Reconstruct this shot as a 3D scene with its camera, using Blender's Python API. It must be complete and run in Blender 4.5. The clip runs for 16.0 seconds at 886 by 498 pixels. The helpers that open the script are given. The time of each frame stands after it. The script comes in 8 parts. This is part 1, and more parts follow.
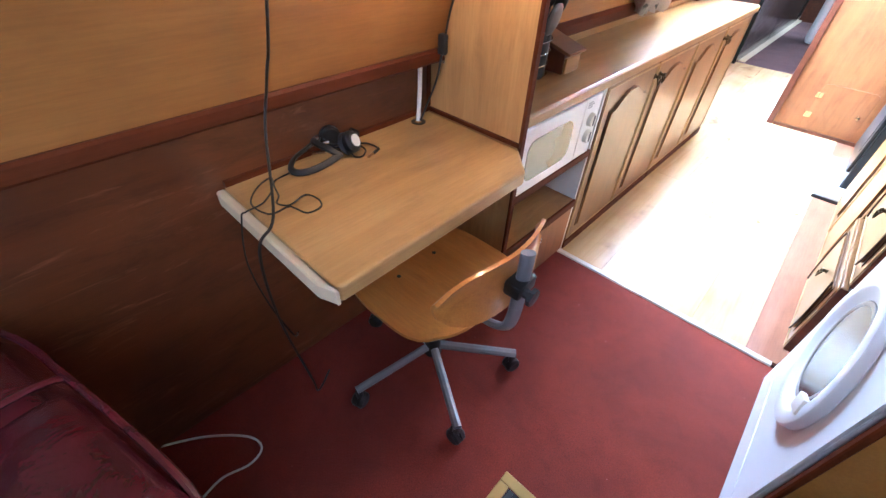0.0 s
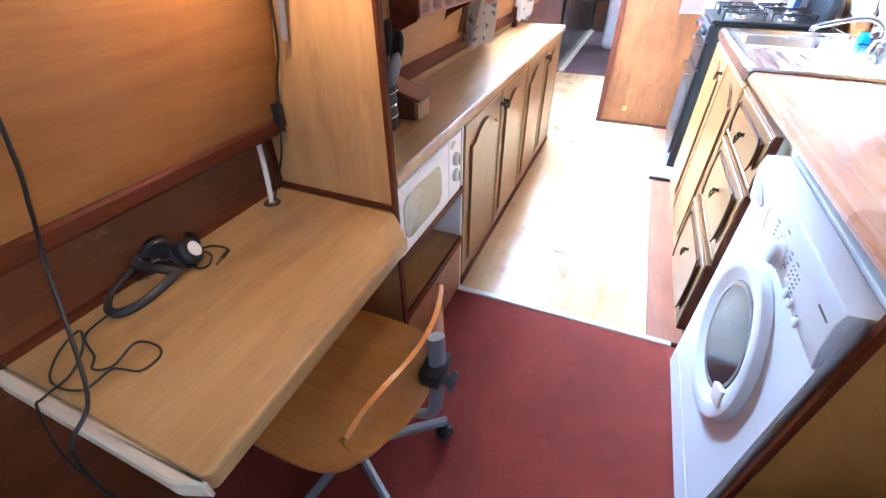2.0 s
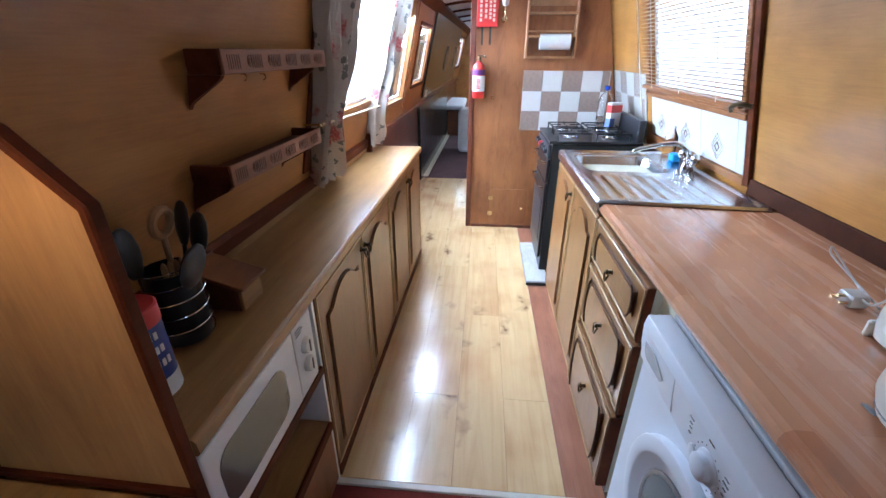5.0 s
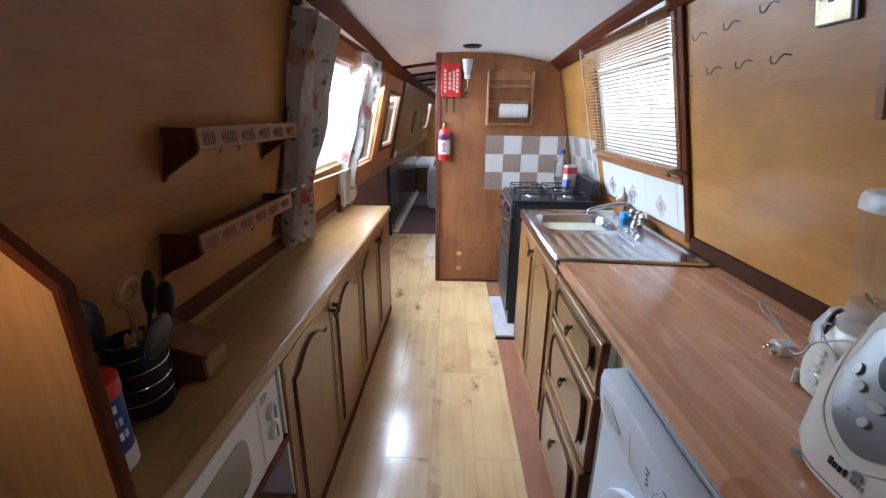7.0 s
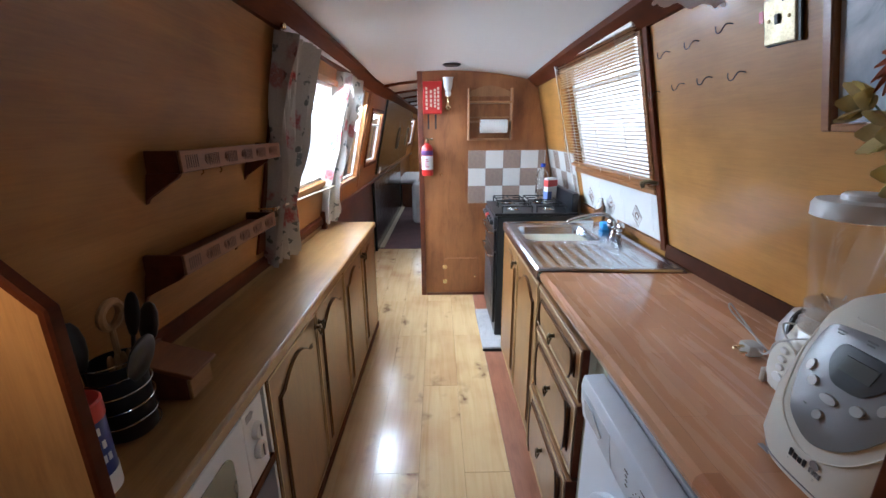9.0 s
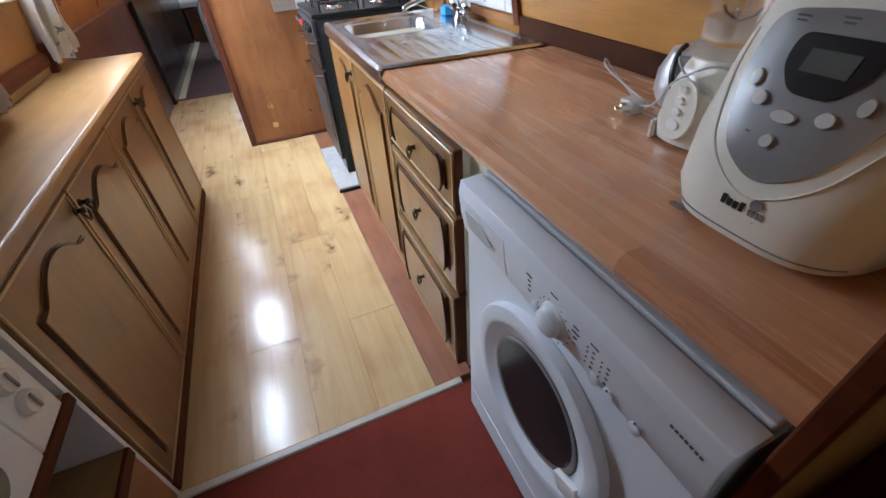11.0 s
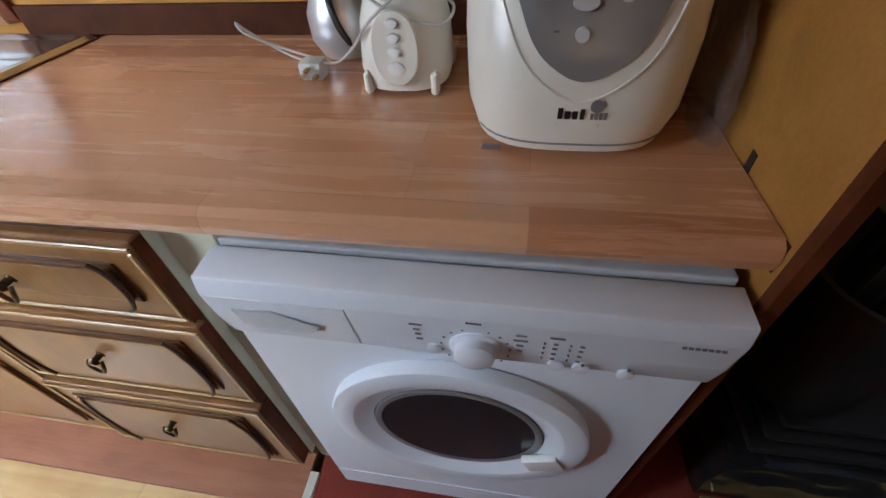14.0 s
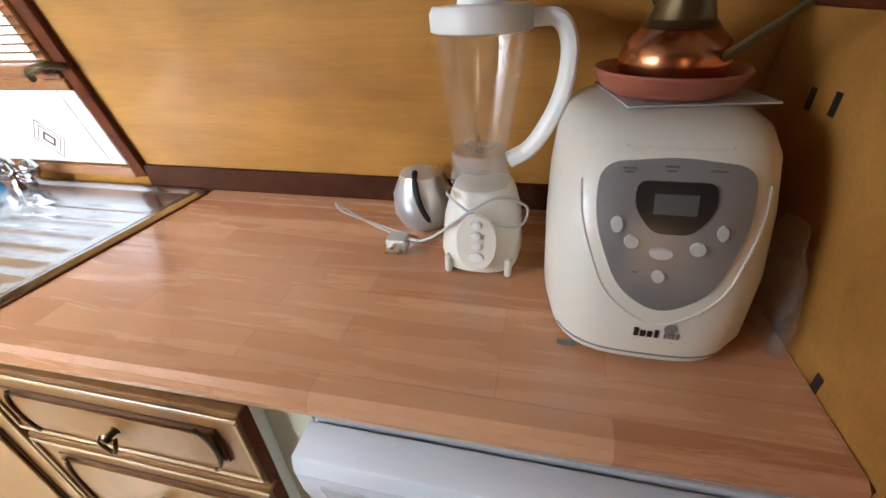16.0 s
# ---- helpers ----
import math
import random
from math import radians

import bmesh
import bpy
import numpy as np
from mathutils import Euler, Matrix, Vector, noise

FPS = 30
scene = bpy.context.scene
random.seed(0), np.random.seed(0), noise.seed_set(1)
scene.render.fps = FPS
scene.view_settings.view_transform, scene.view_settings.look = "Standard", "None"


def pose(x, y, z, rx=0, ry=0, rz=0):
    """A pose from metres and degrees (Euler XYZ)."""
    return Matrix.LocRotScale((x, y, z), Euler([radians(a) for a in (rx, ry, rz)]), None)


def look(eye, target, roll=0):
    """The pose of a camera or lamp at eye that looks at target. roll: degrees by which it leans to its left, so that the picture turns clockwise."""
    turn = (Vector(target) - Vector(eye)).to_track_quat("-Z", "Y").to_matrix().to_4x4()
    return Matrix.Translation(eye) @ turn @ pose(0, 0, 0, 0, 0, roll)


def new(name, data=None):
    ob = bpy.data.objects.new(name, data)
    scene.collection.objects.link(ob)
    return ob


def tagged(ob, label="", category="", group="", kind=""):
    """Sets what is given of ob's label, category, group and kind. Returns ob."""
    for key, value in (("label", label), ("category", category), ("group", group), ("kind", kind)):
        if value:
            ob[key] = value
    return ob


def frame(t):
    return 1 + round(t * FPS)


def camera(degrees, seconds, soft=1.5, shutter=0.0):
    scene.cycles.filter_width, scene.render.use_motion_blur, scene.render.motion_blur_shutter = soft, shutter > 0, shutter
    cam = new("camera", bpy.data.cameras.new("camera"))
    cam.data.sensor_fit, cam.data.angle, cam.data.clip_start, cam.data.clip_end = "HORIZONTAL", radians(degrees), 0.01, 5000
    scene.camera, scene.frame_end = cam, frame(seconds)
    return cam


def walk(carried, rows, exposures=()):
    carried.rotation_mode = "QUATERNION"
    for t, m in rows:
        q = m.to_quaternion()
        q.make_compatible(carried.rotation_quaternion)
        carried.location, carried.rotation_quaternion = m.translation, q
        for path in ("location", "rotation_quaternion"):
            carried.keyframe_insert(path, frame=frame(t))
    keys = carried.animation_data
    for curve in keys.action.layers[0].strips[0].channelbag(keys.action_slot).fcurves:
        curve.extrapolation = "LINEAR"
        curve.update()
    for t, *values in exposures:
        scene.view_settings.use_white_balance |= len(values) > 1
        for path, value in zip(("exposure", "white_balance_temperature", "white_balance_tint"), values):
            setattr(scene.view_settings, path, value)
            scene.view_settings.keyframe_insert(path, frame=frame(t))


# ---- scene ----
cam = camera(94.1, 16.0)
PATH = [
    (0, (0.0400, -1.4339, 1.2398), (-0.9546, -0.3056, -0.0784), 2.46),
    (0.5, (0.0392, -1.4243, 1.2403), (-0.9347, -0.2599, -0.0619), 2.29),
    (1, (0.0340, -1.3942, 1.2450), (-0.8363, -0.1025, -0.0096), 1.92),
    (1.5, (-0.0121, -1.3429, 1.2563), (-0.7377, 0.0780, 0.0502), 0.00),
    (2, (-0.0453, -1.2903, 1.2523), (-0.6623, 0.1806, 0.0458), -0.55),
    (2.5, (-0.0289, -1.1601, 1.2749), (-0.7498, 0.3483, 0.1772), -1.82),
    (3, (0.0086, -1.0332, 1.3319), (-0.8103, 0.5298, 0.3905), -0.38),
    (3.5, (-0.0027, -0.9856, 1.3553), (-0.7553, 0.6548, 0.4934), -0.72),
    (4, (-0.0361, -0.9461, 1.3593), (-0.5644, 0.7838, 0.5061), -0.84),
    (4.5, (-0.0601, -0.9209, 1.3529), (-0.3519, 0.8532, 0.4767), 0.09),
    (4.7, (-0.0627, -0.9141, 1.3516), (-0.2925, 0.8701, 0.4776), -0.01),
    (7, (-0.0412, -0.9540, 1.3946), (-0.0800, 0.9456, 0.7702), 0.53),
    (7.5, (-0.0419, -0.9650, 1.4116), (-0.1037, 0.9664, 0.8962), 0.29),
    (8, (-0.0341, -0.9858, 1.4320), (-0.0978, 0.9786, 1.0618), -0.46),
    (8.5, (-0.0294, -0.9951, 1.4281), (-0.0802, 0.9642, 1.0297), -0.48),
    (9, (-0.0251, -0.9813, 1.4026), (-0.0037, 0.9386, 0.8429), -0.49),
    (9.5, (-0.0261, -0.9610, 1.3625), (0.1640, 0.8849, 0.6165), -1.15),
    (10, (-0.0021, -0.9236, 1.3166), (0.3615, 0.8132, 0.3939), -2.16),
    (10.2, (0.0144, -0.8871, 1.2896), (0.3833, 0.7945, 0.2717), -2.21),
    (12.3, (0.0545, -0.6045, 1.1420), (0.9677, 0.4164, -0.3154), -1.22),
    (12.5, (0.0717, -0.5995, 1.1278), (0.9992, 0.3740, -0.3528), 0.28),
    (13, (0.1041, -0.5763, 1.1124), (1.0874, 0.2456, -0.4230), -2.15),
    (13.5, (0.0854, -0.4861, 1.1110), (1.2461, -0.0004, -0.4437), -4.27),
    (14, (0.0764, -0.4359, 1.1518), (1.4571, -0.1504, -0.2668), -4.04),
    (14.5, (0.0877, -0.4300, 1.2280), (1.6590, -0.2111, 0.0102), -2.91),
    (15, (0.0918, -0.4135, 1.2672), (1.7341, -0.1731, 0.1514), -2.58),
    (15.5, (0.0962, -0.4001, 1.2861), (1.7670, -0.1209, 0.2227), -2.55),
    (16, (0.0921, -0.3548, 1.2922), (1.7338, 0.0612, 0.2283), -2.73),
]
EXPOSURE = [(0, 1.75, 4900, 10), (1, 1.9, 4850, 10), (2, 1.55, 4750, 10), (3.5, 0.75, 4900, 10), (4.5, 0.15, 5000, 10), (7, -0.55, 5450, 10), (9, -0.6, 5500, 10), (10, -0.4, 5600, 10), (12.5, -0.65, 5800, 10), (14, -0.45, 5900, 10), (15, -0.15, 6200, 10), (16, 0.05, 6300, 10)]
walk(cam, [(t, look(eye, target, roll)) for t, eye, target, roll in PATH], EXPOSURE)

# ---- world and light ----
world = bpy.data.worlds.new("world")
scene.world = world
world.use_nodes = True
wn = world.node_tree.nodes
sky = wn.new("ShaderNodeTexSky")
sky.sky_type, sky.sun_disc = "NISHITA", False
sky.sun_elevation, sky.sun_rotation = radians(42), radians(60)
wn["Background"].inputs["Strength"].default_value = 0.10
world.node_tree.links.new(sky.outputs[0], wn["Background"].inputs["Color"])
sun = new("sun", bpy.data.lights.new("sun", "SUN"))
sun.data.energy, sun.data.angle, sun.data.color = 1.0, radians(15), (1.0, 0.96, 0.9)
sun.matrix_world = look((3, 1.7, 4), (0, 0, 0))


def window_light(name, at, facing, w, h, watts, colour=(0.84, 0.93, 1.0)):
    ob = new(name, bpy.data.lights.new(name, "AREA"))
    ob.data.shape, ob.data.size, ob.data.size_y = "RECTANGLE", w, h
    ob.data.energy, ob.data.color = watts, colour
    ob.matrix_world = look(at, facing)
    return ob


# ---- small tools ----
SK = Matrix.Rotation(-math.atan(0.017), 4, "Z")      # the left-hand side runs slightly askew
ID = Matrix.Identity(4)
BASE = {}


def T(x, y, z):
    return Matrix.Translation((x, y, z))


def thing(name, label, category, base=(0, 0, 0), m=ID, group="", kind=""):
    ob = new(name)
    ob.empty_display_size = 0.05
    ob.matrix_basis = m @ T(*base)
    BASE[ob] = Vector(base)
    return tagged(ob, label, category, group, kind)


def mesh_of(name, bm, material, smooth=False):
    bmesh.ops.recalc_face_normals(bm, faces=bm.faces[:])
    me = bpy.data.meshes.new(name)
    bm.to_mesh(me)
    bm.free()
    for mm in (material if isinstance(material, (list, tuple)) else [material]):
        me.materials.append(mm)
    if smooth:
        me.polygons.foreach_set("use_smooth", [True] * len(me.polygons))
        me.set_sharp_from_angle(angle=radians(38))
    return me


def part(name, bm, material, parent, label="", smooth=False):
    base = BASE[parent]
    if base.length > 0:
        bmesh.ops.translate(bm, verts=bm.verts[:], vec=-base)
    ob = new(name, mesh_of(name, bm, material, smooth))
    ob.parent = parent
    BASE[ob] = base
    return tagged(ob, label)


def solo(name, bm, material, label="", category="", base=(0, 0, 0), m=ID, group="", kind="", smooth=False):
    bmesh.ops.translate(bm, verts=bm.verts[:], vec=-Vector(base))
    ob = new(name, mesh_of(name, bm, material, smooth))
    ob.matrix_basis = m @ T(*base)
    BASE[ob] = Vector(base)
    return tagged(ob, label, category, group, kind)


def box(bm, a, b, bevel=0.0, seg=2, m=None):
    lo, hi = Vector(a), Vector(b)
    mid, size = (lo + hi) / 2, hi - lo
    r = bmesh.ops.create_cube(bm, size=1.0, matrix=Matrix.LocRotScale(mid, None, size))
    vs = r["verts"]
    if bevel > 0:
        es = list({e for v in vs for e in v.link_edges})
        out = bmesh.ops.bevel(bm, geom=es, offset=bevel, segments=seg, affect="EDGES", profile=0.5)
        vs = list({v for f in out["faces"] for v in f.verts} | {v for v in vs if v.is_valid})
    if m is not None:
        bmesh.ops.transform(bm, matrix=m, verts=vs)
    return vs


def bx(a, b, bevel=0.0, seg=2, m=None):
    bm = bmesh.new()
    box(bm, a, b, bevel, seg, m)
    return bm


AX = {"x": lambda u, v, w: (w, u, v), "y": lambda u, v, w: (u, w, v), "z": lambda u, v, w: (u, v, w)}


def prism(bm, pts, axis, lo, hi, bevel=0.0, seg=2, m=None):
    """A flat outline pushed along an axis. x: (y, z) outline; y: (x, z); z: (x, y)."""
    f = AX[axis]
    a = [bm.verts.new(f(u, v, lo)) for u, v in pts]
    b = [bm.verts.new(f(u, v, hi)) for u, v in pts]
    n = len(pts)
    bm.faces.new(a), bm.faces.new(b[::-1])
    for i in range(n):
        bm.faces.new((a[i], b[i], b[(i + 1) % n], a[(i + 1) % n]))
    vs = a + b
    if bevel > 0:
        es = list({e for v in vs for e in v.link_edges})
        out = bmesh.ops.bevel(bm, geom=es, offset=bevel, segments=seg, affect="EDGES", profile=0.5)
        vs = list({v for g in out["faces"] for v in g.verts} | {v for v in vs if v.is_valid})
    if m is not None:
        bmesh.ops.transform(bm, matrix=m, verts=vs)
    return vs


def pr(pts, axis, lo, hi, bevel=0.0, seg=2, m=None):
    bm = bmesh.new()
    prism(bm, pts, axis, lo, hi, bevel, seg, m)
    return bm


def lathe(bm, profile, m=ID, seg=24, sx=1.0, sy=1.0):
    """Turns (radius, height) pairs round the z axis of m."""
    rings = []
    for r, z in profile:
        if r < 1e-5:
            rings.append([bm.verts.new(m @ Vector((0, 0, z)))])
        else:
            rings.append([bm.verts.new(m @ Vector((r * sx * math.cos(2 * math.pi * k / seg), r * sy * math.sin(2 * math.pi * k / seg), z))) for k in range(seg)])
    for p, q in zip(rings, rings[1:]):
        for k in range(seg):
            j = (k + 1) % seg
            vs = [p[k % len(p)], p[j % len(p)], q[j % len(q)], q[k % len(q)]]
            vs = [v for i, v in enumerate(vs) if v not in vs[:i]]
            if len(vs) > 2:
                bm.faces.new(vs)
    for ring in (rings[0], rings[-1]):
        if len(ring) > 2 and profile[0] != profile[-1]:
            bm.faces.new(ring)
    return bm


def lt(profile, m=ID, seg=24, sx=1.0, sy=1.0):
    return lathe(bmesh.new(), profile, m, seg, sx, sy)


def smooth_line(pts, n=8):
    """A Catmull-Rom line through the points."""
    ps = [Vector(p) for p in pts]
    ps = [2 * ps[0] - ps[1]] + ps + [2 * ps[-1] - ps[-2]]
    out = []
    for i in range(1, len(ps) - 2):
        p0, p1, p2, p3 = ps[i - 1:i + 3]
        for k in range(n):
            t = k / n
            out.append(0.5 * (2 * p1 + (p2 - p0) * t + (2 * p0 - 5 * p1 + 4 * p2 - p3) * t * t + (3 * p1 - p0 - 3 * p2 + p3) * t ** 3))
    out.append(ps[-2])
    return out


def sweep(bm, pts, r, seg=8, closed=False, flat=1.0):
    ps = [Vector(p) for p in pts]
    up, rings, n = None, [], len(ps)
    for i, p in enumerate(ps):
        d = (ps[(i + 1) % n] - ps[i - 1]) if closed else (ps[min(i + 1, n - 1)] - ps[max(i - 1, 0)])
        d = d.normalized()
        if up is None:
            up = d.orthogonal().normalized()
        side = d.cross(up).normalized()
        up = side.cross(d).normalized()
        rr = r(i / max(1, n - 1)) if callable(r) else r
        rings.append([bm.verts.new(p + rr * (math.cos(a) * up + flat * math.sin(a) * side)) for a in (2 * math.pi * k / seg for k in range(seg))])
    pairs = list(zip(rings, rings[1:])) + ([(rings[-1], rings[0])] if closed else [])
    for a, b in pairs:
        for k in range(seg):
            bm.faces.new((a[k], a[(k + 1) % seg], b[(k + 1) % seg], b[k]))
    if not closed:
        bm.faces.new(rings[0]), bm.faces.new(rings[-1][::-1])
    return bm


def tube(pts, r, seg=8, closed=False, flat=1.0):
    return sweep(bmesh.new(), pts, r, seg, closed, flat)


def holed(u0, u1, v0, v1, holes, thick, m):
    """A slab in the plane (u, v) of m with rectangular openings through it; it grows to +w."""
    bm = bmesh.new()
    us = sorted({u0, u1, *[h[0] for h in holes], *[h[1] for h in holes]})
    vs = sorted({v0, v1, *[h[2] for h in holes], *[h[3] for h in holes]})
    cache = {}

    def vert(i, j, w):
        if (i, j, w) not in cache:
            cache[i, j, w] = bm.verts.new(m @ Vector((us[i], vs[j], thick * w)))
        return cache[i, j, w]

    def solid(i, j):
        if not (0 <= i < len(us) - 1 and 0 <= j < len(vs) - 1):
            return False
        cu, cv = (us[i] + us[i + 1]) / 2, (vs[j] + vs[j + 1]) / 2
        return not any(h[0] < cu < h[1] and h[2] < cv < h[3] for h in holes)

    for i in range(len(us) - 1):
        for j in range(len(vs) - 1):
            if not solid(i, j):
                continue
            for w in (0, 1):
                bm.faces.new([vert(i, j, w), vert(i + 1, j, w), vert(i + 1, j + 1, w), vert(i, j + 1, w)])
            for di, dj, e in ((-1, 0, ((0, 0), (0, 1))), (1, 0, ((1, 0), (1, 1))), (0, -1, ((0, 0), (1, 0))), (0, 1, ((0, 1), (1, 1)))):
                if not solid(i + di, j + dj):
                    (a, b), (c, d) = e
                    bm.faces.new([vert(i + a, j + b, 0), vert(i + c, j + d, 0), vert(i + c, j + d, 1), vert(i + a, j + b, 1)])
    return bm


# ---- materials ----
def nodes_of(name):
    mat = bpy.data.materials.new(name)
    mat.use_nodes = True
    nt = mat.node_tree
    return mat, nt, nt.nodes["Principled BSDF"]


def node(nt, kind, ins=None, **props):
    n = nt.nodes.new(kind)
    if "operation" in props:
        n.operation = props["operation"]
    if "data_type" in props:
        n.data_type, n.blend_type = props["data_type"], props["blend_type"]
    if "offset" in props:
        n.offset, n.offset_frequency = props["offset"], props["offset_frequency"]
    for k, v in (ins or {}).items():
        if isinstance(v, bpy.types.NodeSocket):
            nt.links.new(v, n.inputs[k])
        else:
            n.inputs[k].default_value = v
    return n


def ramp(nt, fac, *stops):
    n = nt.nodes.new("ShaderNodeValToRGB")
    nt.links.new(fac, n.inputs[0])
    while len(n.color_ramp.elements) < len(stops):
        n.color_ramp.elements.new(0.5)
    for e, (p, c) in zip(n.color_ramp.elements, stops):
        e.position, e.color = p, (*c, 1)
    return n.outputs[0]


def mix(nt, fac, a, b, how="MIX"):
    n = node(nt, "ShaderNodeMix", data_type="RGBA", blend_type=how)
    for k, v in ((0, fac), (6, a), (7, b)):
        if isinstance(v, bpy.types.NodeSocket):
            nt.links.new(v, n.inputs[k])
        else:
            n.inputs[k].default_value = v if k == 0 else (*v, 1)
    return n.outputs[2]


def coords(nt, scale=(1, 1, 1), rot=(0, 0, 0), vary=0.0):
    tc = nt.nodes.new("ShaderNodeTexCoord")
    vec = tc.outputs["Object"]
    if vary:
        oi = nt.nodes.new("ShaderNodeObjectInfo")
        mul = node(nt, "ShaderNodeMath", {0: oi.outputs["Random"], 1: vary}, operation="MULTIPLY")
        add = node(nt, "ShaderNodeVectorMath", {0: vec, 1: mul.outputs[0]}, operation="ADD")
        vec = add.outputs[0]
    return node(nt, "ShaderNodeMapping", {"Vector": vec, "Scale": scale, "Rotation": rot}).outputs[0]


def noise_tex(nt, vec, scale, detail=4, rough=0.55, dist=0.0):
    return node(nt, "ShaderNodeTexNoise", {"Vector": vec, "Scale": scale, "Detail": detail, "Roughness": rough, "Distortion": dist}).outputs["Fac"]


def relief(nt, bsdf, height, strength, dist=0.01):
    b = node(nt, "ShaderNodeBump", {"Height": height, "Strength": strength, "Distance": dist})
    nt.links.new(b.outputs[0], bsdf.inputs["Normal"])


def wood(name, dark, mid, light, grain="y", rough=0.35, coat=0.0, blotch=0.35, fine=1.0, vary=0.0, mottle=0.3):
    """Stained or varnished wood with its grain along an axis; blotch: how uneven the stain is."""
    mat, nt, p = nodes_of(name)
    s = {"x": (1.2, 14, 14), "y": (14, 1.2, 14), "z": (14, 14, 1.2)}[grain]
    s2 = {"x": (3, 60, 60), "y": (60, 3, 60), "z": (60, 60, 3)}[grain]
    v = coords(nt, tuple(c * fine for c in s), vary=vary)
    g = noise_tex(nt, v, 1.0, 6, 0.6, 0.6)
    g2 = noise_tex(nt, coords(nt, s2, vary=vary), 3.0, 3, 0.6)
    big = noise_tex(nt, coords(nt, (1, 1, 1), vary=vary), 3.0, 3, 0.5, 0.4)
    s3 = {"x": (3, 11, 11), "y": (11, 3, 11), "z": (11, 11, 3)}[grain]
    mot = noise_tex(nt, coords(nt, s3, vary=vary), 1.6, 5, 0.7, 0.5)
    c = ramp(nt, g, (0.28, dark), (0.5, mid), (0.74, light))
    c = mix(nt, 0.22, c, ramp(nt, g2, (0.35, (0.35, 0.35, 0.35)), (0.65, (1, 1, 1))), "MULTIPLY")
    c = mix(nt, blotch, c, ramp(nt, big, (0.3, tuple(0.45 * x for x in mid)), (0.7, tuple(min(1, 1.3 * x) for x in light))), "MIX")
    c = mix(nt, mottle, c, ramp(nt, mot, (0.34, (0.42, 0.38, 0.36)), (0.5, (0.92, 0.92, 0.92)), (0.66, (1, 1, 1))), "MULTIPLY")
    nt.links.new(c, p.inputs["Base Color"])
    r = ramp(nt, g, (0.2, (rough * 0.9,) * 3), (0.8, (min(1, rough * 1.15),) * 3))
    nt.links.new(r, p.inputs["Roughness"])
    p.inputs["Coat Weight"].default_value, p.inputs["Coat Roughness"].default_value = coat, 0.12
    relief(nt, p, g2, 0.12, 0.002)
    return mat


def plain(name, colour, rough=0.5, metal=0.0, uneven=0.12, scale=18.0, bump=0.0, coat=0.0, spec=0.5):
    mat, nt, p = nodes_of(name)
    v = coords(nt)
    n1 = noise_tex(nt, v, scale, 5, 0.6)
    n2 = noise_tex(nt, v, scale * 0.16, 3, 0.5)
    lo = tuple(c * (1 - uneven) for c in colour)
    hi = tuple(min(1, c * (1 + uneven * 0.5)) for c in colour)
    c = mix(nt, 0.5, ramp(nt, n1, (0.3, lo), (0.7, hi)), ramp(nt, n2, (0.3, lo), (0.7, hi)))
    nt.links.new(c, p.inputs["Base Color"])
    nt.links.new(ramp(nt, n1, (0.2, (rough * 0.9,) * 3), (0.8, (min(1, rough * 1.1),) * 3)), p.inputs["Roughness"])
    p.inputs["Metallic"].default_value = metal
    p.inputs["Specular IOR Level"].default_value = spec
    p.inputs["Coat Weight"].default_value = coat
    if bump:
        relief(nt, p, n1, bump, 0.003)
    return mat


def glass(name, colour=(1, 1, 1), rough=0.0, ior=1.45):
    mat, nt, p = nodes_of(name)
    p.inputs["Base Color"].default_value = (*colour, 1)
    p.inputs["Roughness"].default_value, p.inputs["IOR"].default_value = rough, ior
    p.inputs["Transmission Weight"].default_value = 1.0
    return mat


def glow(name, colour, strength):
    mat, nt, p = nodes_of(name)
    p.inputs["Base Color"].default_value = (*colour, 1)
    p.inputs["Emission Color"].default_value = (*colour, 1)
    p.inputs["Emission Strength"].default_value = strength
    return mat


PLY = wood("varnished_ply", (0.228, 0.086, 0.018), (0.338, 0.142, 0.031), (0.43, 0.197, 0.049), "y", 0.44, 0.08, 0.22, 0.45, mottle=0.16)
PLY_GOLD = wood("golden_ply", (0.28, 0.116, 0.024), (0.40, 0.182, 0.038), (0.49, 0.245, 0.058), "y", 0.42, 0.12, 0.28, 0.45, mottle=0.18)
for mat_ in (PLY, PLY_GOLD):
    mat_.node_tree.nodes["Principled BSDF"].inputs["Specular IOR Level"].default_value = 0.3
PLY_UP = wood("bulkhead_ply", (0.20, 0.070, 0.022), (0.31, 0.115, 0.036), (0.42, 0.17, 0.055), "z", 0.45, 0.15, 0.35, 0.5, mottle=0.4)
PINE = wood("panel_ply", (0.42, 0.218, 0.070), (0.55, 0.310, 0.108), (0.64, 0.38, 0.145), "z", 0.36, 0.3, 0.25, 0.7)
MAHOG = wood("dark_mahogany", (0.045, 0.011, 0.005), (0.095, 0.024, 0.009), (0.15, 0.042, 0.015), "y", 0.48, 0.0, 0.3)
MAHOG.node_tree.nodes["Principled BSDF"].inputs["Specular IOR Level"].default_value = 0.08
LOWER = wood("dark_stained_ply", (0.056, 0.016, 0.005), (0.115, 0.034, 0.0105), (0.18, 0.056, 0.016), "y", 0.32, 0.4, 0.45, 0.5, mottle=0.6)
ln = LOWER.node_tree
scuff = noise_tex(ln, coords(ln, (3, 2.2, 11)), 1.0, 6, 0.75, 1.2)
fine_ = noise_tex(ln, coords(ln, (20, 5, 90)), 1.0, 3, 0.6, 0.4)
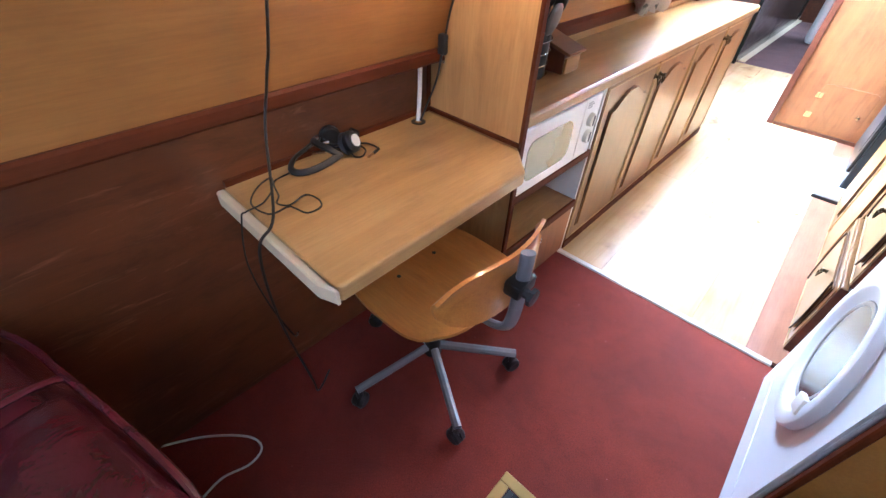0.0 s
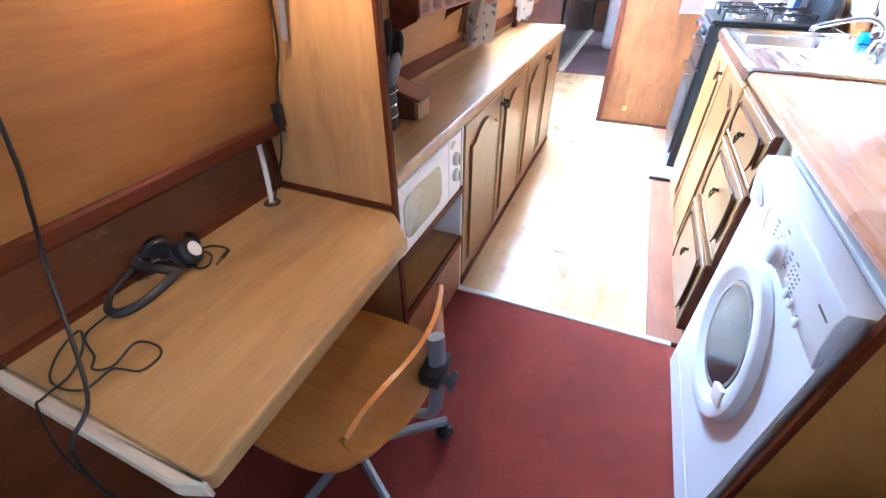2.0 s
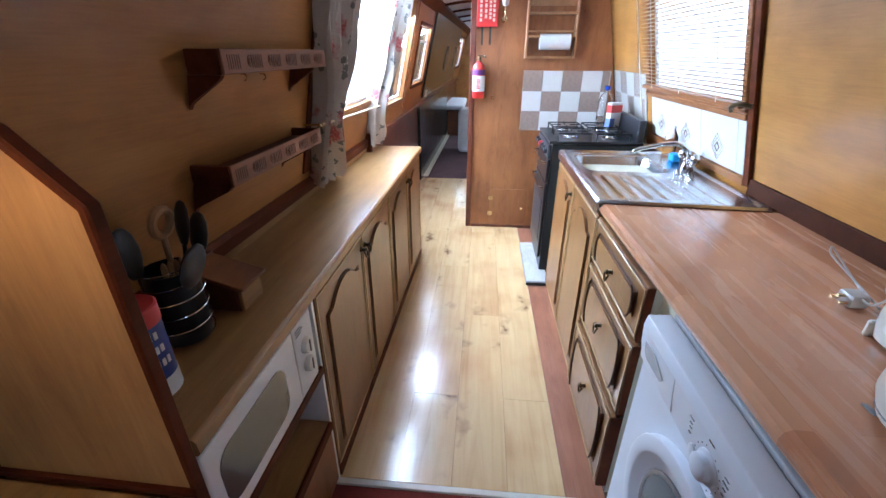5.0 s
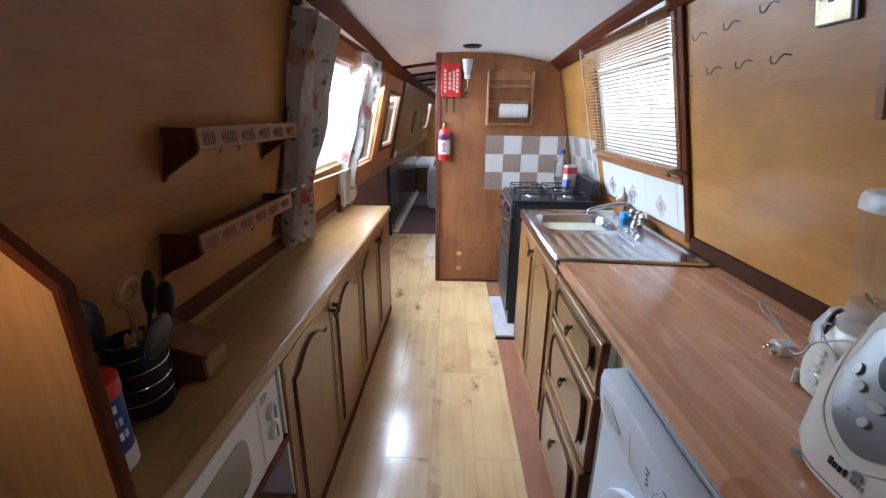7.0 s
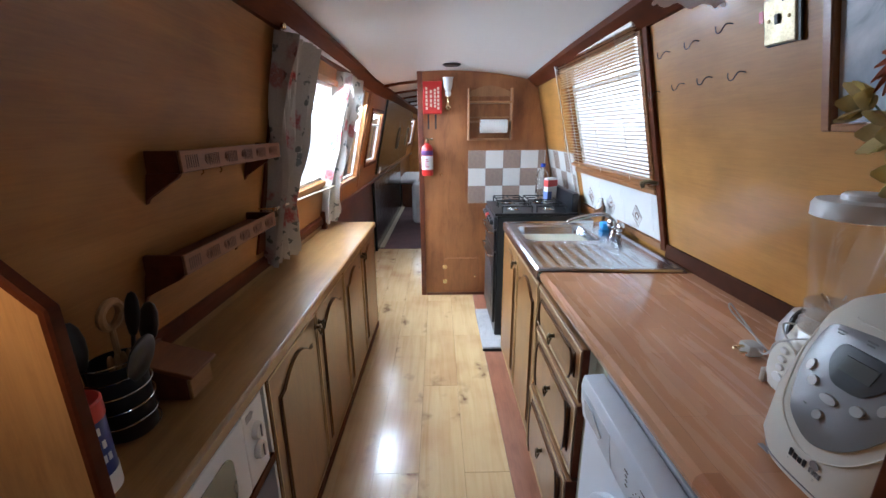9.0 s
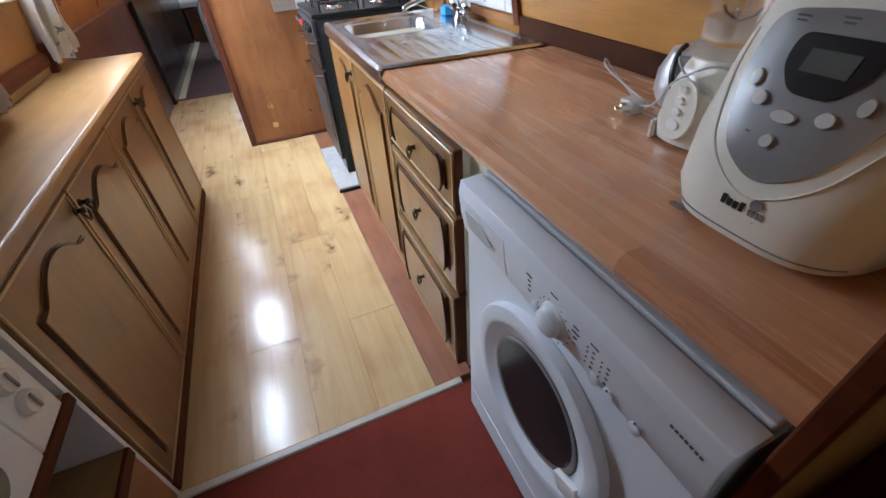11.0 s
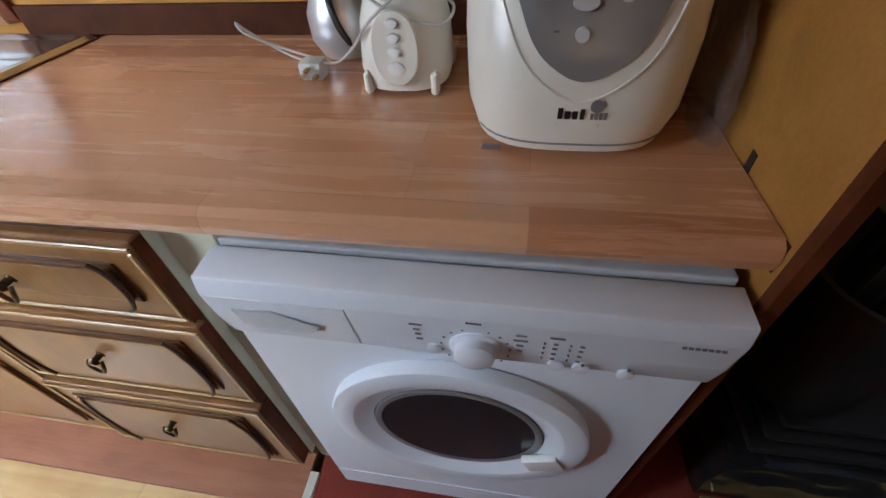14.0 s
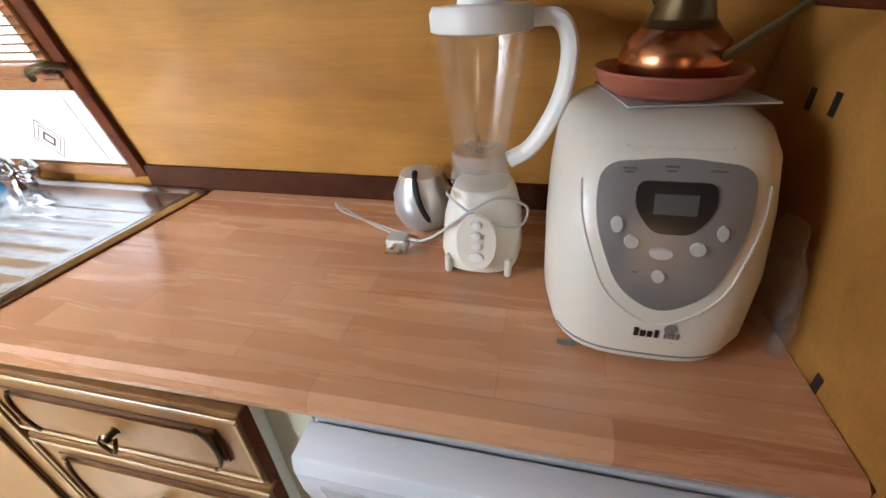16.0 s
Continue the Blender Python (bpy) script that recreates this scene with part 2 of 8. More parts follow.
worn = mix(ln, 1.0, ramp(ln, scuff, (0.56, (0, 0, 0)), (0.68, (0.6, 0.6, 0.6))), ramp(ln, fine_, (0.45, (0, 0, 0)), (0.62, (1, 1, 1))), "MULTIPLY")
base_in = ln.nodes["Principled BSDF"].inputs["Base Color"]
ln.links.new(node(ln, "ShaderNodeMix", {0: worn, 6: base_in.links[0].from_socket, 7: (0.30, 0.14, 0.07, 1)}, data_type="RGBA", blend_type="MIX").outputs[2], base_in)
TRIMR = wood("red_brown_trim", (0.07, 0.018, 0.009), (0.12, 0.032, 0.014), (0.18, 0.05, 0.02), "y", 0.35, 0.2, 0.2)
OAK = wood("oak_laminate", (0.225, 0.106, 0.031), (0.345, 0.183, 0.060), (0.45, 0.260, 0.096), "y", 0.30, 0.15, 0.2, 0.8)
DESKW = wood("desk_oak", (0.34, 0.180, 0.054), (0.47, 0.275, 0.090), (0.57, 0.360, 0.135), "y", 0.32, 0.15, 0.25, 0.8)
DOORW = wood("oak_door", (0.175, 0.072, 0.019), (0.238, 0.106, 0.030), (0.300, 0.143, 0.044), "z", 0.34, 0.3, 0.2, 1.0)
# Dark stain that also carries the shadow of grooves and drawer gaps.
DOORE = wood("door_shadow_stain", (0.07, 0.026, 0.009), (0.11, 0.042, 0.014), (0.15, 0.06, 0.02), "z", 0.4, 0.15, 0.2)
BEADW = wood("pale_bead", (0.36, 0.21, 0.085), (0.46, 0.29, 0.12), (0.54, 0.36, 0.16), "z", 0.32, 0.3, 0.2)
CARVE = wood("carved_pine", (0.16, 0.056, 0.018), (0.215, 0.080, 0.027), (0.27, 0.108, 0.038), "y", 0.5, 0.0, 0.2)
BEECH_PLY = wood("seat_beech", (0.48, 0.17, 0.030), (0.57, 0.225, 0.042), (0.63, 0.27, 0.060), "x", 0.3, 0.25, 0.15, 0.8)
CREAM = plain("cream_edging", (0.70, 0.60, 0.42), 0.5)
WHITE = plain("white_enamel", (0.72, 0.765, 0.84), 0.36, uneven=0.006, scale=6.0)
WHITEM = plain("white_plastic", (0.80, 0.80, 0.78), 0.35, uneven=0.04)
IVORY = plain("ivory_plastic", (0.74, 0.715, 0.635), 0.3, uneven=0.04, coat=0.3)
GREYP = plain("silver_grey_plastic", (0.25, 0.245, 0.25), 0.35, metal=0.3, uneven=0.06)
DARKG = plain("dark_grey_plastic", (0.035, 0.036, 0.04), 0.4)
BLACK = plain("black_plastic", (0.012, 0.012, 0.013), 0.42, bump=0.05)
BLACKE = plain("black_enamel", (0.011, 0.011, 0.013), 0.3, coat=0.1)
STEEL = plain("stainless_steel", (0.60, 0.63, 0.68), 0.22, 1.0, 0.05, 40, 0.0)
CHROME = plain("chrome", (0.75, 0.76, 0.78), 0.1, 1.0, 0.05)
GREYM = plain("grey_painted_steel", (0.27, 0.29, 0.32), 0.35, 0.5)
HANDLEM = plain("blackened_brass", (0.10, 0.075, 0.045), 0.32, 1.0, 0.5, 90)
BRASS = plain("polished_brass", (0.70, 0.55, 0.31), 0.26, 1.0, 0.15)
BRASSD = plain("tarnished_brass", (0.17, 0.125, 0.065), 0.36, 1.0, 0.4)
COPPER = plain("aged_copper", (0.62, 0.27, 0.13), 0.25, 1.0, 0.3)
RED = plain("red_paint", (0.52, 0.025, 0.02), 0.3)
CEIL = plain("ceiling_paint", (0.80, 0.79, 0.78), 0.5, uneven=0.03, scale=8)
GLASS = glass("window_glass")
CLEAR = glass("clear_plastic", (0.95, 0.95, 0.94), 0.06, 1.25)
FROST = plain("frosted_glass", (0.86, 0.78, 0.74), 0.3, uneven=0.08)
TERRA = plain("terracotta_plastic", (0.34, 0.10, 0.06), 0.45)


def carpet_material(name, colour, fleck):
    mat, nt, p = nodes_of(name)
    v = coords(nt)
    a = noise_tex(nt, v, 260, 3, 0.7)
    b = noise_tex(nt, v, 2.2, 4, 0.6, 0.5)
    c = ramp(nt, a, (0.3, tuple(x * 0.55 for x in colour)), (0.7, tuple(x * 1.25 for x in colour)))
    c = mix(nt, ramp(nt, b, (0.38, (0, 0, 0)), (0.62, (0.85, 0.85, 0.85))), c, fleck)
    tread = noise_tex(nt, v, 16, 5, 0.7, 0.6)
    c = mix(nt, 0.25, c, ramp(nt, tread, (0.36, (0.55, 0.5, 0.5)), (0.52, (1, 1, 1))), "MULTIPLY")
    lint = node(nt, "ShaderNodeTexVoronoi", {"Vector": v, "Scale": 34.0})
    speck = mix(nt, 1.0, ramp(nt, lint.outputs["Distance"], (0.05, (1, 1, 1)), (0.09, (0, 0, 0))), ramp(nt, lint.outputs["Color"], (0.80, (0, 0, 0)), (0.84, (0.6, 0.6, 0.6))), "MULTIPLY")
    c = mix(nt, speck, c, tuple(min(0.6, x * 1.6 + 0.12) for x in colour))
    nt.links.new(c, p.inputs["Base Color"])
    p.inputs["Roughness"].default_value = 0.95
    p.inputs["Sheen Weight"].default_value = 0.03
    relief(nt, p, a, 0.5, 0.004)
    return mat


CARPET = carpet_material("red_carpet", (0.225, 0.027, 0.013), (0.135, 0.016, 0.009))
PURPLE = carpet_material("brown_carpet", (0.10, 0.045, 0.045), (0.13, 0.06, 0.055))
MATG = carpet_material("grey_mat", (0.42, 0.40, 0.39), (0.50, 0.48, 0.46))


def board_material():
    """Pale pine-look laminate with brown knots and cathedral grain."""
    mat, nt, p = nodes_of("pine_laminate")
    v = coords(nt, (1, 1, 1), vary=37.0)
    g = noise_tex(nt, coords(nt, (26, 1.6, 26), vary=37.0), 1.0, 6, 0.62, 0.9)
    big = noise_tex(nt, v, 2.6, 3, 0.5)
    c = ramp(nt, g, (0.28, (0.43, 0.26, 0.105)), (0.5, (0.55, 0.37, 0.18)), (0.72, (0.63, 0.45, 0.24)))
    c = mix(nt, 0.42, c, ramp(nt, big, (0.3, (0.36, 0.165, 0.06)), (0.48, (0.58, 0.40, 0.19)), (0.7, (0.65, 0.47, 0.24))))
    warp = node(nt, "ShaderNodeVectorMath", {0: coords(nt, (7, 3.4, 7), vary=37.0), 1: node(nt, "ShaderNodeTexNoise", {"Vector": v, "Scale": 14.0}).outputs["Color"]}, operation="ADD").outputs[0]
    vor = node(nt, "ShaderNodeTexVoronoi", {"Vector": warp, "Scale": 1.0, "Randomness": 1.0})
    knot = ramp(nt, vor.outputs["Distance"], (0.04, (1, 1, 1)), (0.13, (0.45, 0.45, 0.45)), (0.34, (0, 0, 0)))
    some = ramp(nt, vor.outputs["Color"], (0.44, (0, 0, 0)), (0.58, (0.95, 0.95, 0.95)))
    k = mix(nt, 1.0, knot, some, "MULTIPLY")
    c = mix(nt, k, c, (0.16, 0.080, 0.036))
    nt.links.new(c, p.inputs["Base Color"])
    nt.links.new(ramp(nt, g, (0.2, (0.18,) * 3), (0.8, (0.24,) * 3)), p.inputs["Roughness"])
    p.inputs["Coat Weight"].default_value, p.inputs["Coat Roughness"].default_value = 0.3, 0.1
    relief(nt, p, g, 0.06, 0.002)
    return mat


def butcher_material():
    """Beech block print: short staves of differing tone laid along the top."""
    mat, nt, p = nodes_of("beech_block_laminate")
    v = coords(nt, (1, 1, 1), (0, 0, radians(90)))
    brick = node(nt, "ShaderNodeTexBrick", {"Vector": v, "Color1": (0.47, 0.205, 0.098, 1), "Color2": (0.67, 0.360, 0.195, 1), "Mortar": (0.47, 0.23, 0.125, 1),
                 "Scale": 1.0, "Mortar Size": 0.0006, "Bias": 0.0, "Brick Width": 0.36, "Row Height": 0.056}, offset=0.37, offset_frequency=2)
    g = noise_tex(nt, coords(nt, (34, 2.6, 34)), 1.0, 5, 0.6, 0.5)
    big = noise_tex(nt, coords(nt), 2.5, 3)
    c = mix(nt, 0.14, brick.outputs["Color"], ramp(nt, g, (0.3, (0.36, 0.15, 0.07)), (0.7, (0.68, 0.39, 0.215))))
    nt.links.new(c, p.inputs["Base Color"])
    nt.links.new(ramp(nt, g, (0.2, (0.24,) * 3), (0.8, (0.30,) * 3)), p.inputs["Roughness"])
    p.inputs["Coat Weight"].default_value, p.inputs["Coat Roughness"].default_value = 0.55, 0.14
    p.inputs["Coat IOR"].default_value = 1.6
    relief(nt, p, g, 0.03, 0.001)
    return mat


def floral_material():
    """Grey-white cotton with scattered crimson blooms and grey leaves."""
    mat, nt, p = nodes_of("floral_cotton")
    v = coords(nt)
    warp = node(nt, "ShaderNodeVectorMath", {0: v, 1: node(nt, "ShaderNodeVectorMath", {0: node(nt, "ShaderNodeTexNoise", {"Vector": v, "Scale": 42.0}).outputs["Color"], 1: (0.050, 0.050, 0.050)}, operation="MULTIPLY").outputs[0]}, operation="ADD").outputs[0]
    vor = node(nt, "ShaderNodeTexVoronoi", {"Vector": warp, "Scale": 8.5})
    petals = noise_tex(nt, v, 95, 3, 0.6, 1.0)
    bloom = mix(nt, 1.0, ramp(nt, vor.outputs["Distance"], (0.30, (0.95, 0.95, 0.95)), (0.44, (0, 0, 0))), ramp(nt, petals, (0.36, (0.35, 0.35, 0.35)), (0.50, (1, 1, 1))), "MULTIPLY")
    pick = ramp(nt, vor.outputs["Color"], (0.40, (0, 0, 0)), (0.46, (1, 1, 1)))
    vor2 = node(nt, "ShaderNodeTexVoronoi", {"Vector": warp, "Scale": 22.0})
    leaf = ramp(nt, vor2.outputs["Distance"], (0.28, (0.9, 0.9, 0.9)), (0.36, (0, 0, 0)))
    pick2 = ramp(nt, vor2.outputs["Color"], (0.52, (0, 0, 0)), (0.56, (1, 1, 1)))
    weave = noise_tex(nt, v, 300, 2)
    c = ramp(nt, weave, (0.3, (0.46, 0.42, 0.37)), (0.7, (0.58, 0.54, 0.48)))
    c = mix(nt, mix(nt, 1.0, leaf, pick2, "MULTIPLY"), c, (0.12, 0.13, 0.12))
    c = mix(nt, mix(nt, 1.0, bloom, pick, "MULTIPLY"), c, ramp(nt, weave, (0.3, (0.28, 0.03, 0.04)), (0.7, (0.5, 0.10, 0.10))))
    nt.links.new(c, p.inputs["Base Color"])
    p.inputs["Roughness"].default_value = 0.85
    p.inputs["Transmission Weight"].default_value = 0.0
    relief(nt, p, weave, 0.2, 0.001)
    return mat


def leather_material():
    mat, nt, p = nodes_of("burgundy_leather")
    v = coords(nt)
    cell = node(nt, "ShaderNodeTexVoronoi", {"Vector": v, "Scale": 220.0}).outputs["Distance"]
    fold = noise_tex(nt, v, 9, 5, 0.6, 1.0)
    c = ramp(nt, fold, (0.3, (0.040, 0.005, 0.010)), (0.7, (0.085, 0.011, 0.018)))
    nt.links.new(c, p.inputs["Base Color"])
    p.inputs["Roughness"].default_value = 0.24
    p.inputs["Coat Weight"].default_value = 0.4
    b1 = node(nt, "ShaderNodeBump", {"Height": fold, "Strength": 0.5, "Distance": 0.02})
    b2 = node(nt, "ShaderNodeBump", {"Height": cell, "Strength": 0.12, "Distance": 0.001, "Normal": b1.outputs[0]})
    nt.links.new(b2.outputs[0], p.inputs["Normal"])
    return mat


FLOORW, BLOCK, FLORAL, LEATHER = board_material(), butcher_material(), floral_material(), leather_material()
PINKW = wood("pink_laminate_strip", (0.25, 0.095, 0.05), (0.33, 0.135, 0.075), (0.40, 0.18, 0.105), "y", 0.3, 0.2, 0.2)
TILEW = plain("white_tile_glaze", (0.74, 0.73, 0.70), 0.14, uneven=0.04, scale=30, coat=0.3)
TILEB = plain("brown_tile_glaze", (0.36, 0.27, 0.22), 0.2, uneven=0.22, scale=45, coat=0.3)
GROUT = plain("grout", (0.50, 0.48, 0.45), 0.8)
HATCH = plain("black_gloss_paint", (0.018, 0.024, 0.022), 0.20, coat=0.2)
PAPER = plain("white_paper", (0.80, 0.80, 0.79), 0.8)

# ---- shell of the boat ----
Y0, Y1 = -3.2, 9.0                       # rear and far ends
SL, SR = 0.22, 0.227                     # how far the upper sides lean in per metre


def lwall(z):
    return -0.80 + SL * (z - 0.9)


def rwall(z):
    return 0.938 - SR * (z - 0.9)


def edge_z(y):
    return 1.866 - 0.044 * max(y, -0.6)


# frames of the leaning sides: u along the boat, v up the slope from z = 0.9, w outward
LWM = SK @ Matrix(((0, SL / math.hypot(1, SL), -1 / math.hypot(1, SL), -0.80), (1, 0, 0, 0), (0, 1 / math.hypot(1, SL), SL / math.hypot(1, SL), 0.9), (0, 0, 0, 1)))
RWM = Matrix(((0, -SR / math.hypot(1, SR), 1 / math.hypot(1, SR), 0.938), (1, 0, 0, 0), (0, 1 / math.hypot(1, SR), SR / math.hypot(1, SR), 0.9), (0, 0, 0, 1)))
VL, VR = math.hypot(1, SL), math.hypot(1, SR)    # slope length per metre of height


def lv(z):
    return (z - 0.9) * VL


def rv(z):
    return (z - 0.9) * VR


WIN_L = [(0.97, 1.80, lv(1.10), lv(1.645)), (2.04, 2.56, lv(1.02), lv(1.70)), (2.92, 3.56, lv(1.09), lv(1.56)), (7.4, 8.5, lv(1.1), lv(1.6))]
WIN_R = [(0.735, 1.67, rv(1.168), rv(1.775)), (5.5, 6.6, rv(1.1), rv(1.65)), (7.2, 8.4, rv(1.1), rv(1.65))]
solo("wall_left_upper", holed(Y0, 3.66, -0.03, lv(1.97), WIN_L[:3], 0.04, LWM), PLY, kind="structure")
solo("wall_left_far", holed(3.66, Y1, -0.03, lv(1.97), WIN_L[3:], 0.04, LWM), PLY, kind="structure")
solo("wall_right_upper", holed(-0.692, Y1, -0.055, rv(1.97), WIN_R, 0.04, RWM), PLY_GOLD, kind="structure")
# The opening here is out of view, added to brighten the rear.
solo("wall_right_rear", holed(Y0, -0.692, -0.055, rv(1.97), [(-2.60, -1.60, rv(1.26), rv(1.74))], 0.04, RWM), PLY, kind="structure")
solo("wall_left_lower", bx((-0.888, Y0, -0.02), (-0.848, Y1, 0.868), m=SK), LOWER, kind="structure")
solo("wall_right_lower", bx((0.95, Y0, -0.02), (0.99, Y1, 0.842)), LOWER, kind="structure")
# Unseen opening added so that daylight enters from behind.
solo("wall_rear", holed(-1.1, 1.1, -0.02, 2.1, [(-0.28, 0.36, 1.22, 1.68)], 0.04, Matrix(((1, 0, 0, 0), (0, 0, -1, Y0), (0, 1, 0, 0), (0, 0, 0, 1)))), PLY, kind="structure")
solo("wall_far", bx((-1.1, Y1, -0.02), (1.1, Y1 + 0.04, 2.1)), PLY, kind="structure")

bm = bmesh.new()
rows = []
for y in (Y0, -0.6, 0.5, 1.4, 2.4, Y1):
    xs = [-0.72 + 1.5 * k / 16 for k in range(17)]
    rows.append([(bm.verts.new((x, y, edge_z(min(y, 2.6)) + 0.070 * (1 - ((x - 0.05) / 0.65) ** 2))), bm.verts.new((x, y, edge_z(min(y, 2.6)) + 0.070 * (1 - ((x - 0.05) / 0.65) ** 2) + 0.03))) for x in xs])
for a, b in zip(rows, rows[1:]):
    for k in range(16):
        bm.faces.new((a[k][0], a[k + 1][0], b[k + 1][0], b[k][0]))
        bm.faces.new((a[k][1], a[k + 1][1], b[k + 1][1], b[k][1]))
solo("ceiling", bm, CEIL, kind="structure", smooth=True)


def roof_z(x, y):
    return edge_z(min(y, 2.6)) + 0.070 * (1 - ((x - 0.05) / 0.65) ** 2)


def beam(y, w=0.022):
    bm = bmesh.new()
    xs = [-0.66 + 1.38 * k / 20 for k in range(21)]
    pts = [(x, roof_z(x, y) + 0.01) for x in xs] + [(x, roof_z(x, y) - 0.016) for x in reversed(xs)]
    prism(bm, pts, "y", y - w / 2, y + w / 2)
    return solo("ceiling_beam", bm, MAHOG, "dark mahogany batten across the white ceiling", "ceiling beam", base=(0, y, roof_z(0, y)), group="ceiling battens", kind="structure")


for y in (0.36, -0.75, 2.95, 3.75, 4.55, 5.4, 6.3):
    beam(y)


# cornice boards where the sides meet the ceiling
def cornice(name, side):
    bm = bmesh.new()
    for y, t in ((Y0, 0), (2.5, 1), (Y1, 2)):
        ez = edge_z(min(y, 2.6))
        if side < 0:
            sec = [(lwall(ez) - 0.01, ez + 0.02), (lwall(ez) + 0.075, ez + 0.03), (lwall(ez) + 0.072, ez + 0.004), (lwall(ez - 0.050) + 0.018, ez - 0.050), (lwall(ez - 0.050) - 0.01, ez - 0.050)]
        else:
            sec = [(rwall(ez) + 0.01, ez + 0.02), (rwall(ez) - 0.075, ez + 0.03), (rwall(ez) - 0.072, ez + 0.004), (rwall(ez - 0.050) - 0.018, ez - 0.050), (rwall(ez - 0.050) + 0.01, ez - 0.050)]
        cur = [bm.verts.new((SK if side < 0 else ID) @ Vector((x, y, z))) for x, z in sec]
        if t:
            for k in range(5):
                bm.faces.new((prev[k], prev[(k + 1) % 5], cur[(k + 1) % 5], cur[k]))
        prev = cur
    return solo(name, bm, MAHOG, kind="structure")


cornice("trim_cornice_left", -1)
cornice("trim_cornice_right", 1)
# gunwale rail on the left, dark upstand along the right
solo("trim_gunwale_left", pr([(-0.86, 0.866), (-0.79, 0.866), (-0.786, 0.872), (-0.786, 0.897), (-0.792, 0.903), (-0.86, 0.903)], "y", Y0, -0.532, m=SK), MAHOG, kind="structure")
solo("trim_gunwale_left_far", pr([(-0.86, 0.845), (-0.785, 0.845), (-0.785, 0.870), (-0.86, 0.870)], "y", 1.86, Y1, m=SK), TRIMR, kind="structure")

# floors: carpet, timber, far carpet
solo("ground_below", bx((-1.2, Y0 - 0.1, -0.09), (1.2, Y1 + 0.1, -0.05)), LOWER, kind="structure")
solo("floor_carpet", bx((-0.95, Y0, -0.05), (0.95, -0.012, 0.0)), CARPET, kind="structure")
solo("floor_carpet_far", bx((-0.95, 3.87, -0.05), (0.95, Y1, 0.0)), PURPLE, kind="structure")
solo("threshold_strip", pr([(-0.014, 0.0), (-0.010, 0.006), (0.010, 0.006), (0.014, 0.0), (0.014, -0.02), (-0.014, -0.02)], "x", -0.52, 0.355), plain("pale_threshold", (0.62, 0.58, 0.50), 0.35), kind="structure")
solo("trim_floor_far", bx((-0.84, 3.9, 0.0), (-0.76, 7.5, 0.012), m=SK), CREAM, kind="structure")

# the partition at the end of the galley
YB = 2.40
bm = bmesh.new()
xs = [-0.15 + 0.90 * k / 12 for k in range(13)]
prism(bm, [(-0.15, 0.0), (0.93, 0.0), (0.93, 0.85)] + [(rwall(1.75), 1.75)] + [(x, roof_z(x, YB) - 0.002) for x in reversed(xs) if x < rwall(1.8) - 0.02], "y", YB, YB + 0.035)
solo("wall_partition", bm, PLY_UP, kind="structure")
solo("trim_partition_edge", bx((-0.175, YB - 0.012, 0.0), (-0.135, YB + 0.05, roof_z(-0.15, YB)), 0.004), TRIMR, kind="structure")
solo("trim_partition_foot", bx((-0.13, YB - 0.010, 0.0), (0.6, YB - 0.002, 0.022)), TRIMR, kind="structure")
solo("wall_corridor", bx((-0.15, YB + 0.06, 0.0), (-0.12, 4.3, 1.86)), PLY_UP, kind="structure")
solo("wall_corridor_end", bx((-0.12, 4.3, 0.0), (0.95, 4.34, 1.86)), PLY_UP, kind="structure")

# daylight: bright overcast outside the windows
DAY = glow("overcast_daylight", (0.93, 0.97, 1.0), 3.2)
solo("backdrop_left", bx((-2.60, -1.0, -0.5), (-2.58, 10.0, 4.0)), DAY, kind="structure")
solo("backdrop_right", bx((2.58, -4.0, -0.5), (2.60, 10.0, 4.0)), glow("overcast_daylight_shaded", (0.93, 0.97, 1.0), 2.3), kind="structure")


# Added glowing sheet that shines in through the unseen rear opening.
solo("backdrop_rear", bx((-2.4, -5.2, -0.5), (2.4, -5.18, 4.0)), DAY, kind="structure")


def wall_pt(M, u, v, w):
    return M @ Vector((u, v, w))


for M_, (a, b, c, d), watts in ((LWM, WIN_L[0], 84), (LWM, WIN_L[1], 76), (LWM, WIN_L[2], 28), (LWM, WIN_L[3], 22), (RWM, WIN_R[0], 3), (RWM, WIN_R[1], 10), (RWM, WIN_R[2], 18)):
    mu, mv = (a + b) / 2, (c + d) / 2
    window_light("window_daylight", wall_pt(M_, mu, mv + 0.10, 0.16), wall_pt(M_, mu, mv - 0.95, -0.74), b - a + 0.06, d - c + 0.06, watts)


